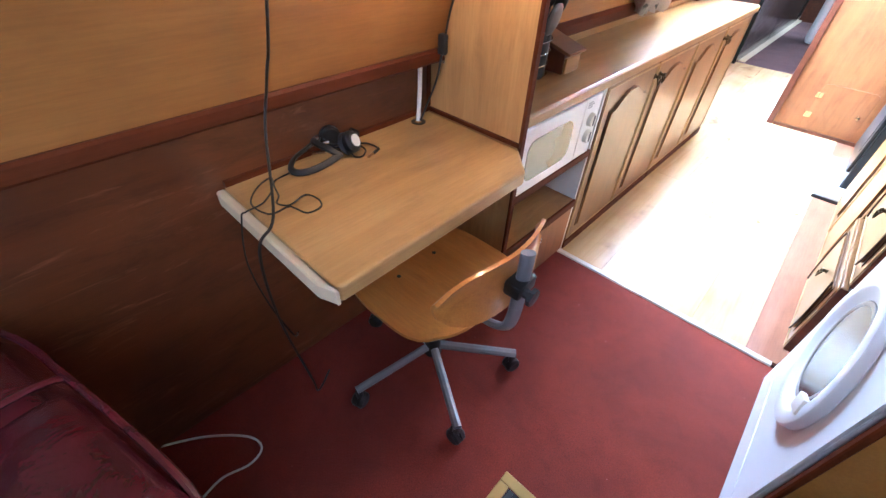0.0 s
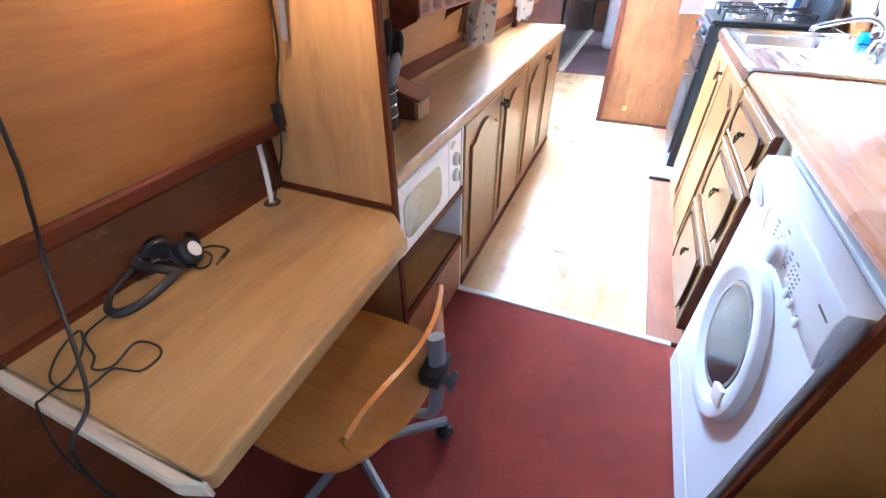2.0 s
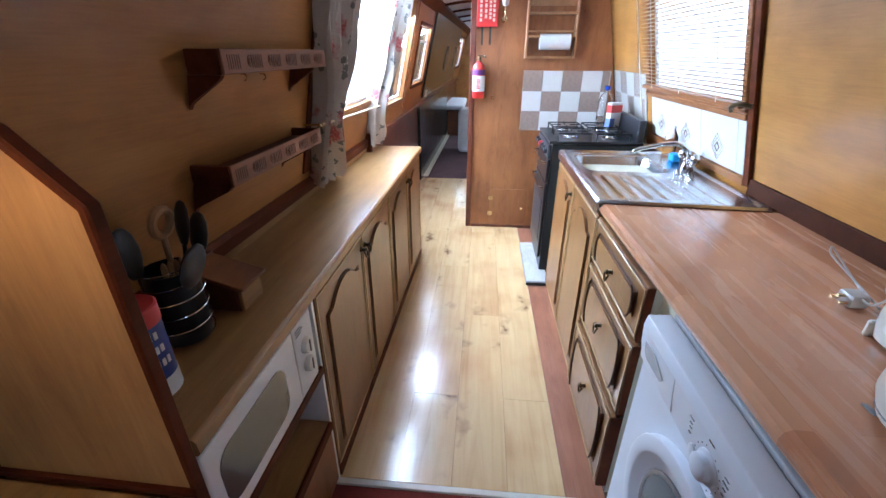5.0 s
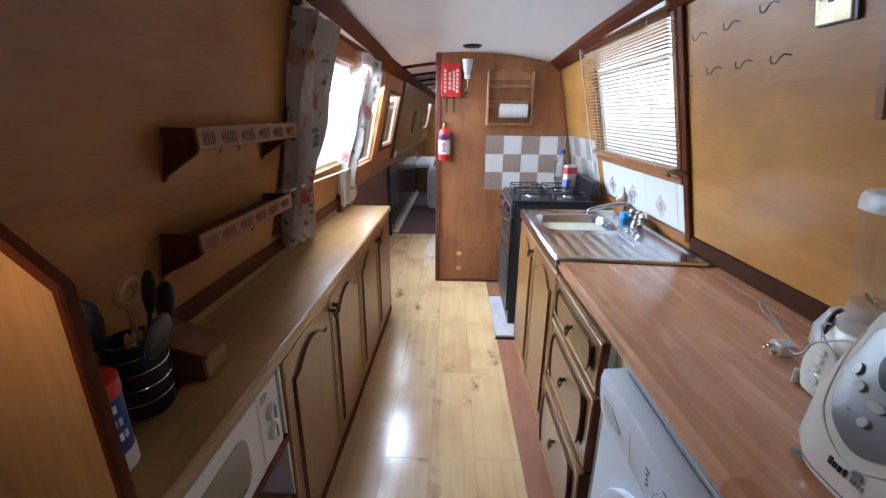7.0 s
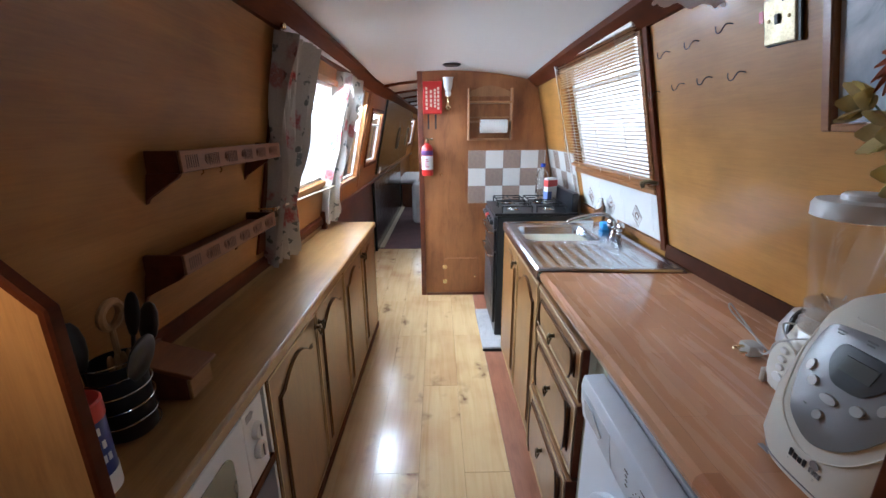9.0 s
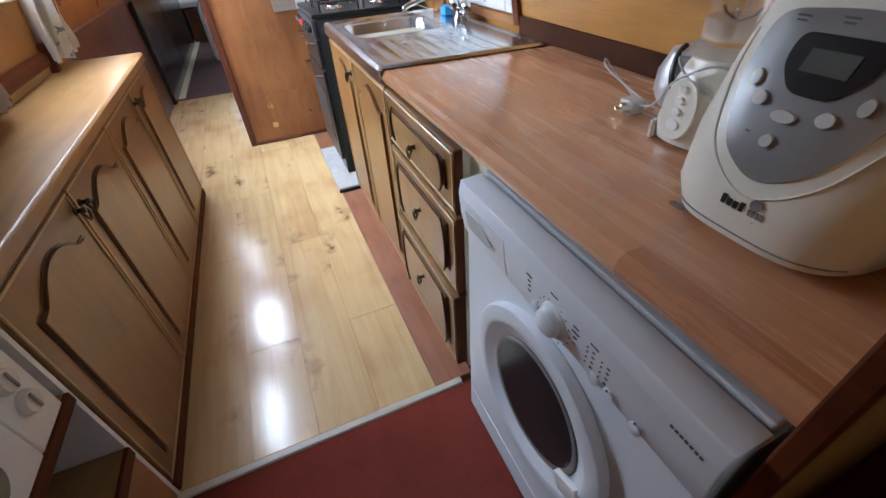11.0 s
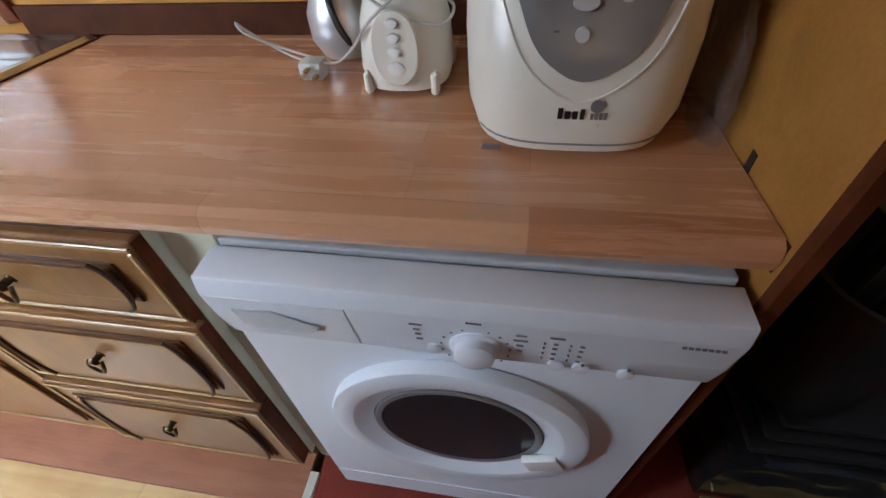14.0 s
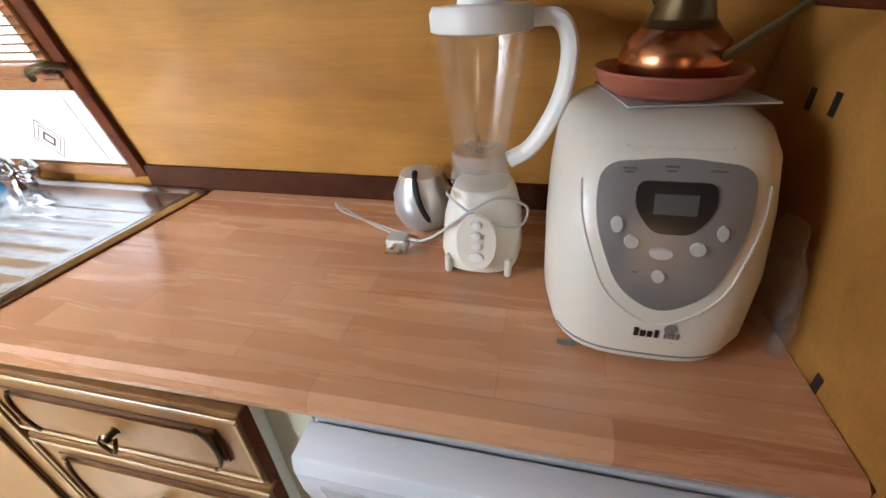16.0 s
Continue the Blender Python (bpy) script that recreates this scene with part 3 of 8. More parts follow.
# ---- windows ----
def window(name, M, hole, material, sill=True):
    u0, u1, v0, v1 = hole
    w = thing(name, "", "", kind="structure")
    f = 0.028
    bm = bmesh.new()
    for a, b in (((u0 - f, v0 - f), (u1 + f, v0 + 0.004)), ((u0 - f, v1 - 0.004), (u1 + f, v1 + f)), ((u0 - f, v0 + 0.006), (u0 + 0.004, v1 - 0.006)), ((u1 - 0.004, v0 + 0.006), (u1 + f, v1 - 0.006))):
        box(bm, (a[0], a[1], -0.014), (b[0], b[1], -0.001), 0.003, 1)
    bmesh.ops.transform(bm, matrix=M, verts=bm.verts[:])
    part("window_frame", bm, material, w)
    bm = bmesh.new()
    for a, b in (((u0 + 0.001, v0 + 0.001), (u1 - 0.001, v0 + 0.018)), ((u0 + 0.001, v1 - 0.018), (u1 - 0.001, v1 - 0.001)), ((u0 + 0.001, v0 + 0.02), (u0 + 0.018, v1 - 0.02)), ((u1 - 0.018, v0 + 0.02), (u1 - 0.001, v1 - 0.02)), ((u0 + 0.02, v0 + 0.72 * (v1 - v0)), (u1 - 0.02, v0 + 0.72 * (v1 - v0) + 0.016))):
        box(bm, (a[0], a[1], 0.022), (b[0], b[1], 0.038))
    bmesh.ops.transform(bm, matrix=M, verts=bm.verts[:])
    part("glazing_bar", bm, WHITEM, w)
    p = part("pane", bx((u0 + 0.004, v0 + 0.004, 0.028), (u1 - 0.004, v1 - 0.004, 0.031), m=M), GLASS, w)
    p.visible_shadow = False
    return w


FRAMEW = wood("window_frame_wood", (0.20, 0.075, 0.025), (0.30, 0.12, 0.04), (0.38, 0.17, 0.06), "y", 0.35, 0.3, 0.2)
window("window_1", LWM, WIN_L[0], PLY)
window("window_2", LWM, WIN_L[1], FRAMEW)
window("window_3", LWM, WIN_L[2], MAHOG)
window("window_4", LWM, WIN_L[3], MAHOG)
window("window_5", RWM, WIN_R[0], FRAMEW)
# dark stile beside the galley window, strips dividing the far panelling
solo("trim_window_stile", bx((0.655, rv(0.905), -0.016), (0.69, rv(1.83), -0.001), 0.003, m=RWM), MAHOG, kind="structure")
for u in (1.90, 2.70, 3.62):
    solo("trim_panel_joint", bx((u, lv(0.91), -0.008), (u + 0.03, lv(1.80), -0.001), m=LWM), FRAMEW, kind="structure")
solo("trim_divider_strip", bx((-0.53, lv(1.285), -0.012), (-0.455, lv(1.84), -0.001), 0.002, m=LWM), TRIMR, kind="structure")
solo("trim_curtain_strip", bx((0.66, lv(0.905), -0.010), (0.74, lv(1.80), -0.001), 0.002, m=LWM), MAHOG, kind="structure")


# ---- cupboards ----
def pull_handle(parent, at, m=ID):
    """A small cast handle with a drooping leaf and a back plate; faces -x or +x by m."""
    bm = bmesh.new()
    sx = m
    lathe(bm, [(0.0, 0.0), (0.011, 0.001), (0.011, 0.004), (0.006, 0.008), (0.006, 0.016), (0.010, 0.020), (0.006, 0.026), (0.0, 0.027)], at @ sx, 10)
    pts = [at @ sx @ Vector(v) for v in ((0, 0.013, 0.018), (0.010, 0.014, 0.023), (0.026, 0.006, 0.024), (0.030, 0, 0.024), (0.026, -0.006, 0.024), (0.010, -0.014, 0.023), (0, -0.013, 0.018))]
    sweep(bm, smooth_line(pts, 4), 0.0032, 6)
    return part("handle", bm, HANDLEM, parent, "blackened brass drop handle", True)


def arch_pts(u0, u1, v0, v1, rise, n=10, flat=0.12):
    """A panel outline whose top arches between short shoulders."""
    w = u1 - u0
    pts = [(u0, v0), (u1, v0), (u1, v1 - rise)]
    for k in range(n + 1):
        t = k / n
        pts.append((u1 - w * (flat + (1 - 2 * flat) * t), v1 - rise + rise * math.sin(math.pi * t) ** 0.8))
    pts.append((u0, v1 - rise))
    return pts


def panel_door(parent, face, y0, y1, z0, z1, out, handle_y=None, handle_z=None, arch=0.055, inset=0.06, thick=0.018, name="door"):
    """A frame door with a raised, arched field; face: x of its front, out: -1 or +1 the way it faces."""
    bm = bx((min(face, face - out * thick), y0, z0), (max(face, face - out * thick), y1, z1), 0.004)
    d = part(name, bm, DOORW, parent)
    ins = arch_pts(y0 + inset, y1 - inset, z0 + inset, z1 - inset * 0.8, arch)
    cy, cz = (y0 + y1) / 2, (z0 + z1) / 2

    def shrink(k):
        return [(cy + (u - cy) * (1 - k / (y1 - y0 - 2 * inset) * 2), cz + (v - cz) * (1 - k / (z1 - z0 - 2 * inset) * 2)) for u, v in ins]

    # A raised dark outline, with the groove's shadow put into its colour.
    bm = bmesh.new()
    lo, hi = sorted((face + out * 0.0006, face + out * 0.0030))
    prism(bm, ins, "x", lo, hi)
    part("groove", bm, DOORE, d, "moulding line in dark stain with its shadow in the colour")
    bm = bmesh.new()
    lo, hi = sorted((face + out * 0.0034, face + out * 0.0095))
    prism(bm, shrink(0.006), "x", lo, hi, 0.004, 2)
    part("field", bm, DOORW, d)
    # light edge bead round the door
    bm = bmesh.new()
    e = 0.006
    lo, hi = sorted((face + out * 0.0005, face + out * 0.004))
    box(bm, (lo, y0 + 0.004, z1 - 0.016), (hi, y1 - 0.004, z1 - 0.008), 0.0015, 1)
    box(bm, (lo, y0 + 0.004, z0 + 0.008), (hi, y1 - 0.004, z0 + 0.016), 0.0015, 1)
    box(bm, (lo, y0 + 0.004, z0 + 0.018), (hi, y0 + 0.012, z1 - 0.018), 0.0015, 1)
    box(bm, (lo, y1 - 0.012, z0 + 0.018), (hi, y1 - 0.004, z1 - 0.018), 0.0015, 1)
    part("bead", bm, BEADW, d)
    if handle_y is not None:
        pull_handle(d, T(face + out * 0.004, handle_y, handle_z), Matrix.Rotation(radians(90 * out), 4, "Y") if out > 0 else Matrix.Rotation(radians(-90), 4, "Y") @ Matrix.Rotation(radians(180), 4, "Z"))
    return d


CARC = plain("carcass_cream", (0.62, 0.60, 0.46), 0.5)
# left run: two double cupboards
LF = -0.510
for n, (a, b) in enumerate(((0.012, 0.905), (0.908, 1.805))):
    c = thing("base_cupboard", "oak-look double cupboard with arched raised-panel doors under the narrow worktop", "kitchen cupboard", (-0.66, (a + b) / 2, 0.0), SK, "narrow galley cupboards")
    part("body", bx((-0.845, a, 0.0), (LF - 0.0195, b, 0.745)), DOORW, c)
    part("skirting", bx((LF - 0.019, a, 0.0), (LF + 0.004, b, 0.042), 0.003), MAHOG, c, "dark mahogany skirting")
    m_ = (a + b) / 2
    for s, (p_, q_) in enumerate(((a + 0.002, m_ - 0.0015), (m_ + 0.0015, b - 0.002))):
        panel_door(c, LF, p_, q_, 0.045, 0.740, 1, (q_ - 0.022) if s == 0 else (p_ + 0.022), 0.685)

# left worktop with upstand and dark capping
NW = thing("narrow_worktop", "long narrow oak-laminate worktop with a rounded front edge", "worktop", (-0.6, 0.6, 0.747), SK)
part("slab", bx((-0.835, -0.495, 0.747), (-0.5055, 1.83, 0.785)), OAK, NW)
part("front_edge", pr([(-0.505, 0.747), (-0.501, 0.747), (-0.495, 0.753), (-0.495, 0.777), (-0.501, 0.784), (-0.505, 0.785)], "y", -0.495, 1.83), OAK, NW, smooth=True)
bm = pr([(-0.846, 0.787), (-0.806, 0.787), (-0.800, 0.818), (-0.846, 0.818)], "y", -0.495, 1.60, m=SK)
solo("worktop_upstand", bm, OAK, "oak-laminate upstand behind the narrow worktop", "upstand", base=(-0.82, 0.6, 0.787))
solo("trim_upstand_cap", pr([(-0.846, 0.820), (-0.792, 0.820), (-0.788, 0.826), (-0.788, 0.858), (-0.80, 0.872), (-0.846, 0.872)], "y", -0.495, 1.60, m=SK), MAHOG, kind="structure")
solo("trim_upstand_post", bx((-0.845, 1.602, 0.787), (-0.775, 1.64, 0.90), 0.003, m=SK), MAHOG, kind="structure")
solo("trim_wall_patch", bx((-0.886, 1.642, 0.787), (-0.805, 1.858, 0.86), m=SK), PLY, kind="structure")

# divider panel with dark lipping, and the unit beside it
DIV = thing("divider_panel", "golden ply divider with a clipped corner and dark lipping", "panel", (-0.7, -0.52, 0.0), SK)
part("board", pr([(-0.846, 0.0), (-0.496, 0.0), (-0.496, 1.193), (-0.570, 1.273), (lwall(1.273) + 0.002, 1.273), (lwall(0.905) + 0.012, 0.905), (-0.784, 0.86), (-0.846, 0.86)], "y", -0.53, -0.512), PINE, DIV)
bm = bmesh.new()
path = [(-0.494, 0.0), (-0.494, 1.194), (-0.5695, 1.275), (lwall(1.275) + 0.004, 1.275)]
outer = [(-0.486, 0.0), (-0.486, 1.197), (-0.566, 1.284), (lwall(1.284) + 0.004, 1.284)]
prism(bm, path + outer[::-1], "y", -0.532, -0.510, 0.003, 1)
part("lipping", bm, MAHOG, DIV, "dark mahogany lipping")
bm = bmesh.new()
box(bm, (-0.845, -0.5385, 0.7085), (-0.488, -0.5305, 0.720))
box(bm, (-0.850, -0.5385, 0.722), (-0.838, -0.5305, 0.86))
part("fillet", bm, MAHOG, DIV)
hk = bmesh.new()
sweep(hk, smooth_line([(-0.64, -0.531, 1.268), (-0.64, -0.541, 1.268), (-0.637, -0.547, 1.260), (-0.632, -0.544, 1.252), (-0.628, -0.541, 1.258)], 5), 0.0017, 6)
solo("cup_hook", hk, BRASS, "small brass cup hook screwed into the divider", "hook", base=(-0.64, -0.53, 1.268), m=SK, smooth=True)

U = thing("appliance_unit", "open unit with a white microwave, shelf and fall-front locker", "cupboard", (-0.68, -0.25, 0.0), SK)
part("shelf", bx((-0.845, -0.508, 0.262), (LF - 0.006, -0.004, 0.280)), OAK, U)
part("shelf", bx((-0.845, -0.508, 0.492), (LF - 0.006, -0.004, 0.510)), PINE, U)
part("edging", bx((LF - 0.005, -0.504, 0.248), (LF + 0.006, -0.004, 0.283), 0.003), MAHOG, U)
part("edging", bx((LF - 0.005, -0.504, 0.482), (LF + 0.006, -0.004, 0.512), 0.003), MAHOG, U)
part("side_panel", bx((-0.845, -0.003, 0.0), (LF - 0.002, 0.009, 0.745)), WHITEM, U, "white painted side panel")
part("back_panel", bx((-0.847, -0.508, 0.0), (-0.8455, -0.004, 0.745)), PINE, U)
part("fall_front", bx((LF - 0.016, -0.503, 0.012), (LF, -0.005, 0.245), 0.003), PLY_UP, U, "orange varnished fall-front panel")
k = bmesh.new()
lathe(k, [(0, 0), (0.009, 0.0), (0.009, 0.004), (0, 0.0045)], T(LF, -0.245, 0.218) @ Matrix.Rotation(radians(90), 4, "Y"), 14)
sweep(k, [(LF + 0.010, -0.245 + 0.009 * math.cos(a), 0.200 + 0.010 * math.sin(a)) for a in [2 * math.pi * i / 14 for i in range(14)]], 0.0022, 6, True)
box(k, (LF + 0.004, -0.247, 0.205), (LF + 0.012, -0.243, 0.222))
part("key", k, CHROME, U, "small key with a ring in the lock", True)

# small white oven
MW = thing("microwave_oven", "white microwave oven with a rounded dark window and two dials", "microwave", (-0.68, -0.26, 0.512), SK)
part("body", bx((-0.83, -0.490, 0.513), (LF - 0.008, -0.030, 0.738), 0.006), WHITEM, MW)
D = part("door", bx((LF - 0.007, -0.492, 0.515), (LF + 0.006, -0.142, 0.736), 0.005), WHITEM, MW)


def rounded(u0, u1, v0, v1, r, n=5):
    pts = []
    for cx, cy, a0 in ((u1 - r, v0 + r, -90), (u1 - r, v1 - r, 0), (u0 + r, v1 - r, 90), (u0 + r, v0 + r, 180)):
        pts += [(cx + r * math.cos(radians(a0 + 90 * k / n)), cy + r * math.sin(radians(a0 + 90 * k / n))) for k in range(n + 1)]
    return pts


part("window", pr(rounded(-0.462, -0.205, 0.555, 0.695, 0.04), "x", LF + 0.0062, LF + 0.008), plain("oven_window", (0.085, 0.080, 0.072), 0.17, coat=0.5), D, "smoky rounded window")
CP = part("control_panel", bx((LF - 0.007, -0.140, 0.515), (LF + 0.005, -0.032, 0.736), 0.004), WHITEM, MW)
for z in (0.655, 0.595):
    part("dial", lt([(0, 0), (0.024, 0), (0.022, 0.012), (0.020, 0.014), (0, 0.014)], T(LF + 0.0052, -0.086, z) @ Matrix.Rotation(radians(90), 4, "Y"), 20), IVORY, CP, smooth=True)
    part("pointer", bx((LF + 0.0195, -0.089, z - 0.018), (LF + 0.023, -0.083, z + 0.018), 0.001, 1), GREYP, CP)
bm = bmesh.new()
for i in range(3):
    box(bm, (LF + 0.0052, -0.125, 0.702 + i * 0.008), (LF + 0.0058, -0.095 + 0.01 * (i % 2), 0.705 + i * 0.008))
part("marking", bm, DARKG, CP)

# ---- right-hand run ----
DARKM = plain("dark_moulding", (0.05, 0.02, 0.009), 0.4)
RF = 0.362
DW = thing("drawer_unit", "three-drawer oak-look base unit with arched drawer fronts", "drawer unit", (0.6, 0.25, 0.0))
part("body", bx((RF + 0.020, 0.002, 0.06), (0.925, 0.502, 0.834)), CARC, DW)
# Added dark plate: paints the shade between the drawer fronts.
part("face_frame", bx((RF + 0.0186, 0.003, 0.062), (RF + 0.0198, 0.501, 0.832)), DOORE, DW, "thin dark plate painted as the shade in the drawer gaps")
part("plinth", bx((RF + 0.05, 0.002, 0.0), (RF + 0.066, 0.502, 0.059)), MAHOG, DW)
for z0, z1, hz, pull in ((0.660, 0.828, 0.744, 0.0), (0.398, 0.650, 0.545, 0.002), (0.085, 0.388, 0.284, 0.014)):
    FX = RF - pull                       # the bottom drawer stands a little open
    f = panel_door(DW, FX, 0.004, 0.500, z0, z1, -1, 0.240, hz, arch=0.0, inset=0.05, name="drawer_front")
    # bowed ends of the drawer field, in dark stain
    for s in (-1, 1):
        bm = bmesh.new()
        cy = 0.248 + s * 0.172
        h = (z1 - z0) / 2 - 0.034
        pts = [(FX - 0.011, cy + s * (0.026 * math.cos(t) - 0.008), (z0 + z1) / 2 + h * math.sin(t)) for t in [-1.35 + 2.7 * i / 10 for i in range(11)]]
        sweep(bm, pts, 0.0032, 6)
        part("moulding", bm, DARKM, f, "dark stained curved moulding")
    part("side", bx((FX + 0.0005, 0.0025, z0 + 0.002), (RF + 0.0185, 0.0038, z1 - 0.002)), MAHOG, f)

SC = thing("sink_cupboard", "double cupboard with arched oak-look doors under the sink", "kitchen cupboard", (0.6, 0.92, 0.0))
part("body", bx((RF + 0.020, 0.506, 0.06), (0.925, 1.345, 0.834)), CARC, SC)
part("plinth", bx((RF + 0.05, 0.506, 0.0), (RF + 0.066, 1.345, 0.059)), MAHOG, SC)
panel_door(SC, RF, 0.508, 0.922, 0.075, 0.828, -1, None, None)
panel_door(SC, RF, 0.926, 1.343, 0.075, 0.828, -1, 0.950, 0.765)

bm = pr([(0.948, 0.837), (0.371, 0.837), (0.363, 0.843), (0.360, 0.856), (0.364, 0.869), (0.374, 0.876), (0.948, 0.876)], "y", -0.691, 0.500)
for v in bm.verts:
    if v.co.y < 0 and v.co.x < 0.5:
        v.co.x += 0.018
    elif v.co.y > 0:
        v.co.y -= 0.07 * (v.co.x - 0.36)
WT = thing("main_worktop", "beech block-print laminate worktop with a rolled front edge", "worktop", (0.64, -0.1, 0.835))
part("slab", bm, BLOCK, WT)
part("end_edge", bx((0.382, -0.6926, 0.839), (0.90, -0.6912, 0.874)), MAHOG, WT, "dark worn end edge")
solo("main_upstand", bx((0.920, -0.691, 0.8765), (0.945, 0.655, 0.935), 0.003), plain("worn_dark_upstand", (0.055, 0.017, 0.007), 0.6, uneven=0.55, scale=30, spec=0.06), "dark worn wooden upstand along the wall", "upstand", base=(0.913, 0, 0.8755))

# stainless sink: pressed top with bowl and ridged drainer
SK0, SK1 = 0.502, 1.352
S = thing("kitchen_sink", "stainless steel sink with a bowl and ridged drainer", "sink", (0.64, 0.93, 0.84))
nx, ny = 60, 84
bm = bmesh.new()
grid = []
for i in range(nx + 1):
    row = []
    for j in range(ny + 1):
        x, y = 0.350 + (0.912 - 0.350) * i / nx, SK0 + (SK1 - SK0) * j / ny
        z = 0.886
        ed = min(x - 0.350, 0.912 - x, y - SK0, SK1 - y)
        if ed < 0.012:
            z -= 0.010 * (1 - ed / 0.012) ** 2
        if ed > 0.022:
            z -= 0.006
        # bowl
        qx, qy = max(0, abs(x - 0.590) - 0.125), max(0, abs(y - 1.105) - 0.105)
        d = math.hypot(qx, qy) - 0.045
        if d < 0.012:
            s = min(1, max(0, (0.012 - d) / 0.045))
            z -= 0.135 * (s * s * (3 - 2 * s))
        # drainer ridges
        if 0.545 < y < 0.885 and 0.40 < x < 0.80:
            fade = min(1, (y - 0.545) / 0.03, (0.885 - y) / 0.03, (x - 0.40) / 0.02, (0.80 - x) / 0.02)
            z += fade * (0.004 * max(0, math.sin((x - 0.40) / 0.05 * 2 * math.pi)) - 0.0025)
        row.append(bm.verts.new((x, y - 0.07 * (x - 0.36) * (SK1 - y) / (SK1 - SK0), z)))
    grid.append(row)
for i in range(nx):
    for j in range(ny):
        bm.faces.new((grid[i][j], grid[i + 1][j], grid[i + 1][j + 1], grid[i][j + 1]))
part("basin_top", bm, STEEL, S, smooth=True)
part("front_edge", bx((0.3505, SK0, 0.840), (0.356, SK1, 0.8765)), STEEL, S)
part("end_edge", bx((0.356, SK1 - 0.004, 0.836), (0.912, SK1, 0.8765)), STEEL, S)
part("waste", lt([(0, 0), (0.03, 0), (0.032, 0.003), (0.022, 0.004), (0.018, 0.002), (0, 0.002)], T(0.59, 1.105, 0.7465), 20), CHROME, S, smooth=True)
part("joint_strip", pr([(0.362, SK0 - 0.006), (0.90, SK0 - 0.044), (0.90, SK0 - 0.037), (0.362, SK0 + 0.001)], "z", 0.8765, 0.8785), MAHOG, S)

# mixer tap
TP = thing("mixer_tap", "chrome mixer tap with a swan spout behind the bowl", "tap", (0.86, 1.02, 0.881))
part("base", lt([(0, 0), (0.028, 0), (0.028, 0.008), (0.022, 0.02), (0.020, 0.045), (0, 0.046)], T(0.862, 1.02, 0.880), 18, ), CHROME, TP, smooth=True)
part("bridge", bx((0.848, 0.955, 0.895), (0.876, 1.085, 0.922), 0.010, 3), CHROME, TP, smooth=True)
for y in (0.962, 1.078):
    part("lever", lt([(0, 0), (0.019, 0), (0.021, 0.018), (0.015, 0.034), (0.008, 0.040), (0, 0.040)], T(0.862, y, 0.918), 8), CHROME, TP, smooth=True)
part("spout", tube(smooth_line([(0.862, 1.02, 0.92), (0.852, 1.022, 0.960), (0.80, 1.045, 0.985), (0.72, 1.075, 0.965), (0.655, 1.098, 0.940), (0.650, 1.10, 0.922)], 6), 0.0105, 10), CHROME, TP, smooth=True)

# ---- cooker on the far side of the sink ----
CK = thing("gas_cooker", "black free-standing gas cooker with a dark hob", "cooker", (0.6, 1.83, 0.0))
part("body", bx((0.352, 1.585, 0.03), (0.86, 2.075, 0.865), 0.006), BLACKE, CK)
part("hob", bx((0.335, 1.578, 0.866), (0.865, 2.082, 0.884), 0.006), BLACKE, CK)
part("backsplash", bx((0.822, 1.585, 0.885), (0.862, 2.075, 1.005), 0.008), BLACKE, CK)
o = part("oven_door", bx((0.334, 1.592, 0.12), (0.351, 2.068, 0.62), 0.006), BLACKE, CK)
part("oven_glass", bx((0.331, 1.65, 0.22), (0.3335, 2.01, 0.50)), DARKG, o)
part("handle", tube([(0.334, 1.64, 0.585), (0.305, 1.645, 0.59), (0.300, 1.83, 0.59), (0.305, 2.015, 0.59), (0.334, 2.02, 0.585)], 0.007, 8), CHROME, o, smooth=True)
o = part("grill_door", bx((0.334, 1.592, 0.63), (0.351, 2.068, 0.77), 0.006), BLACKE, CK)
part("handle", tube([(0.334, 1.64, 0.745), (0.305, 1.645, 0.75), (0.300, 1.83, 0.75), (0.305, 2.015, 0.75), (0.334, 2.02, 0.745)], 0.007, 8), CHROME, o, smooth=True)
o = part("control_panel", bx((0.330, 1.592, 0.778), (0.351, 2.068, 0.858), 0.006), DARKG, CK)
for i in range(6):
    part("knob", lt([(0, 0), (0.019, 0), (0.017, 0.018), (0.012, 0.022), (0, 0.022)], T(0.330, 1.64 + i * 0.076, 0.818) @ Matrix.Rotation(radians(-90), 4, "Y"), 14), RED if i == 3 else BLACK, o, "red knob" if i == 3 else "", True)
for x, y in ((0.47, 1.70), (0.47, 1.95), (0.70, 1.70), (0.70, 1.95)):
    b = part("burner", lt([(0, 0), (0.048, 0), (0.048, 0.006), (0.036, 0.012), (0.034, 0.018), (0, 0.019)], T(x, y, 0.8845), 18), CHROME, CK, smooth=True)
    part("cap", lt([(0, 0), (0.027, 0), (0.025, 0.006), (0, 0.007)], T(x, y, 0.9037), 18), BLACK, b, smooth=True)
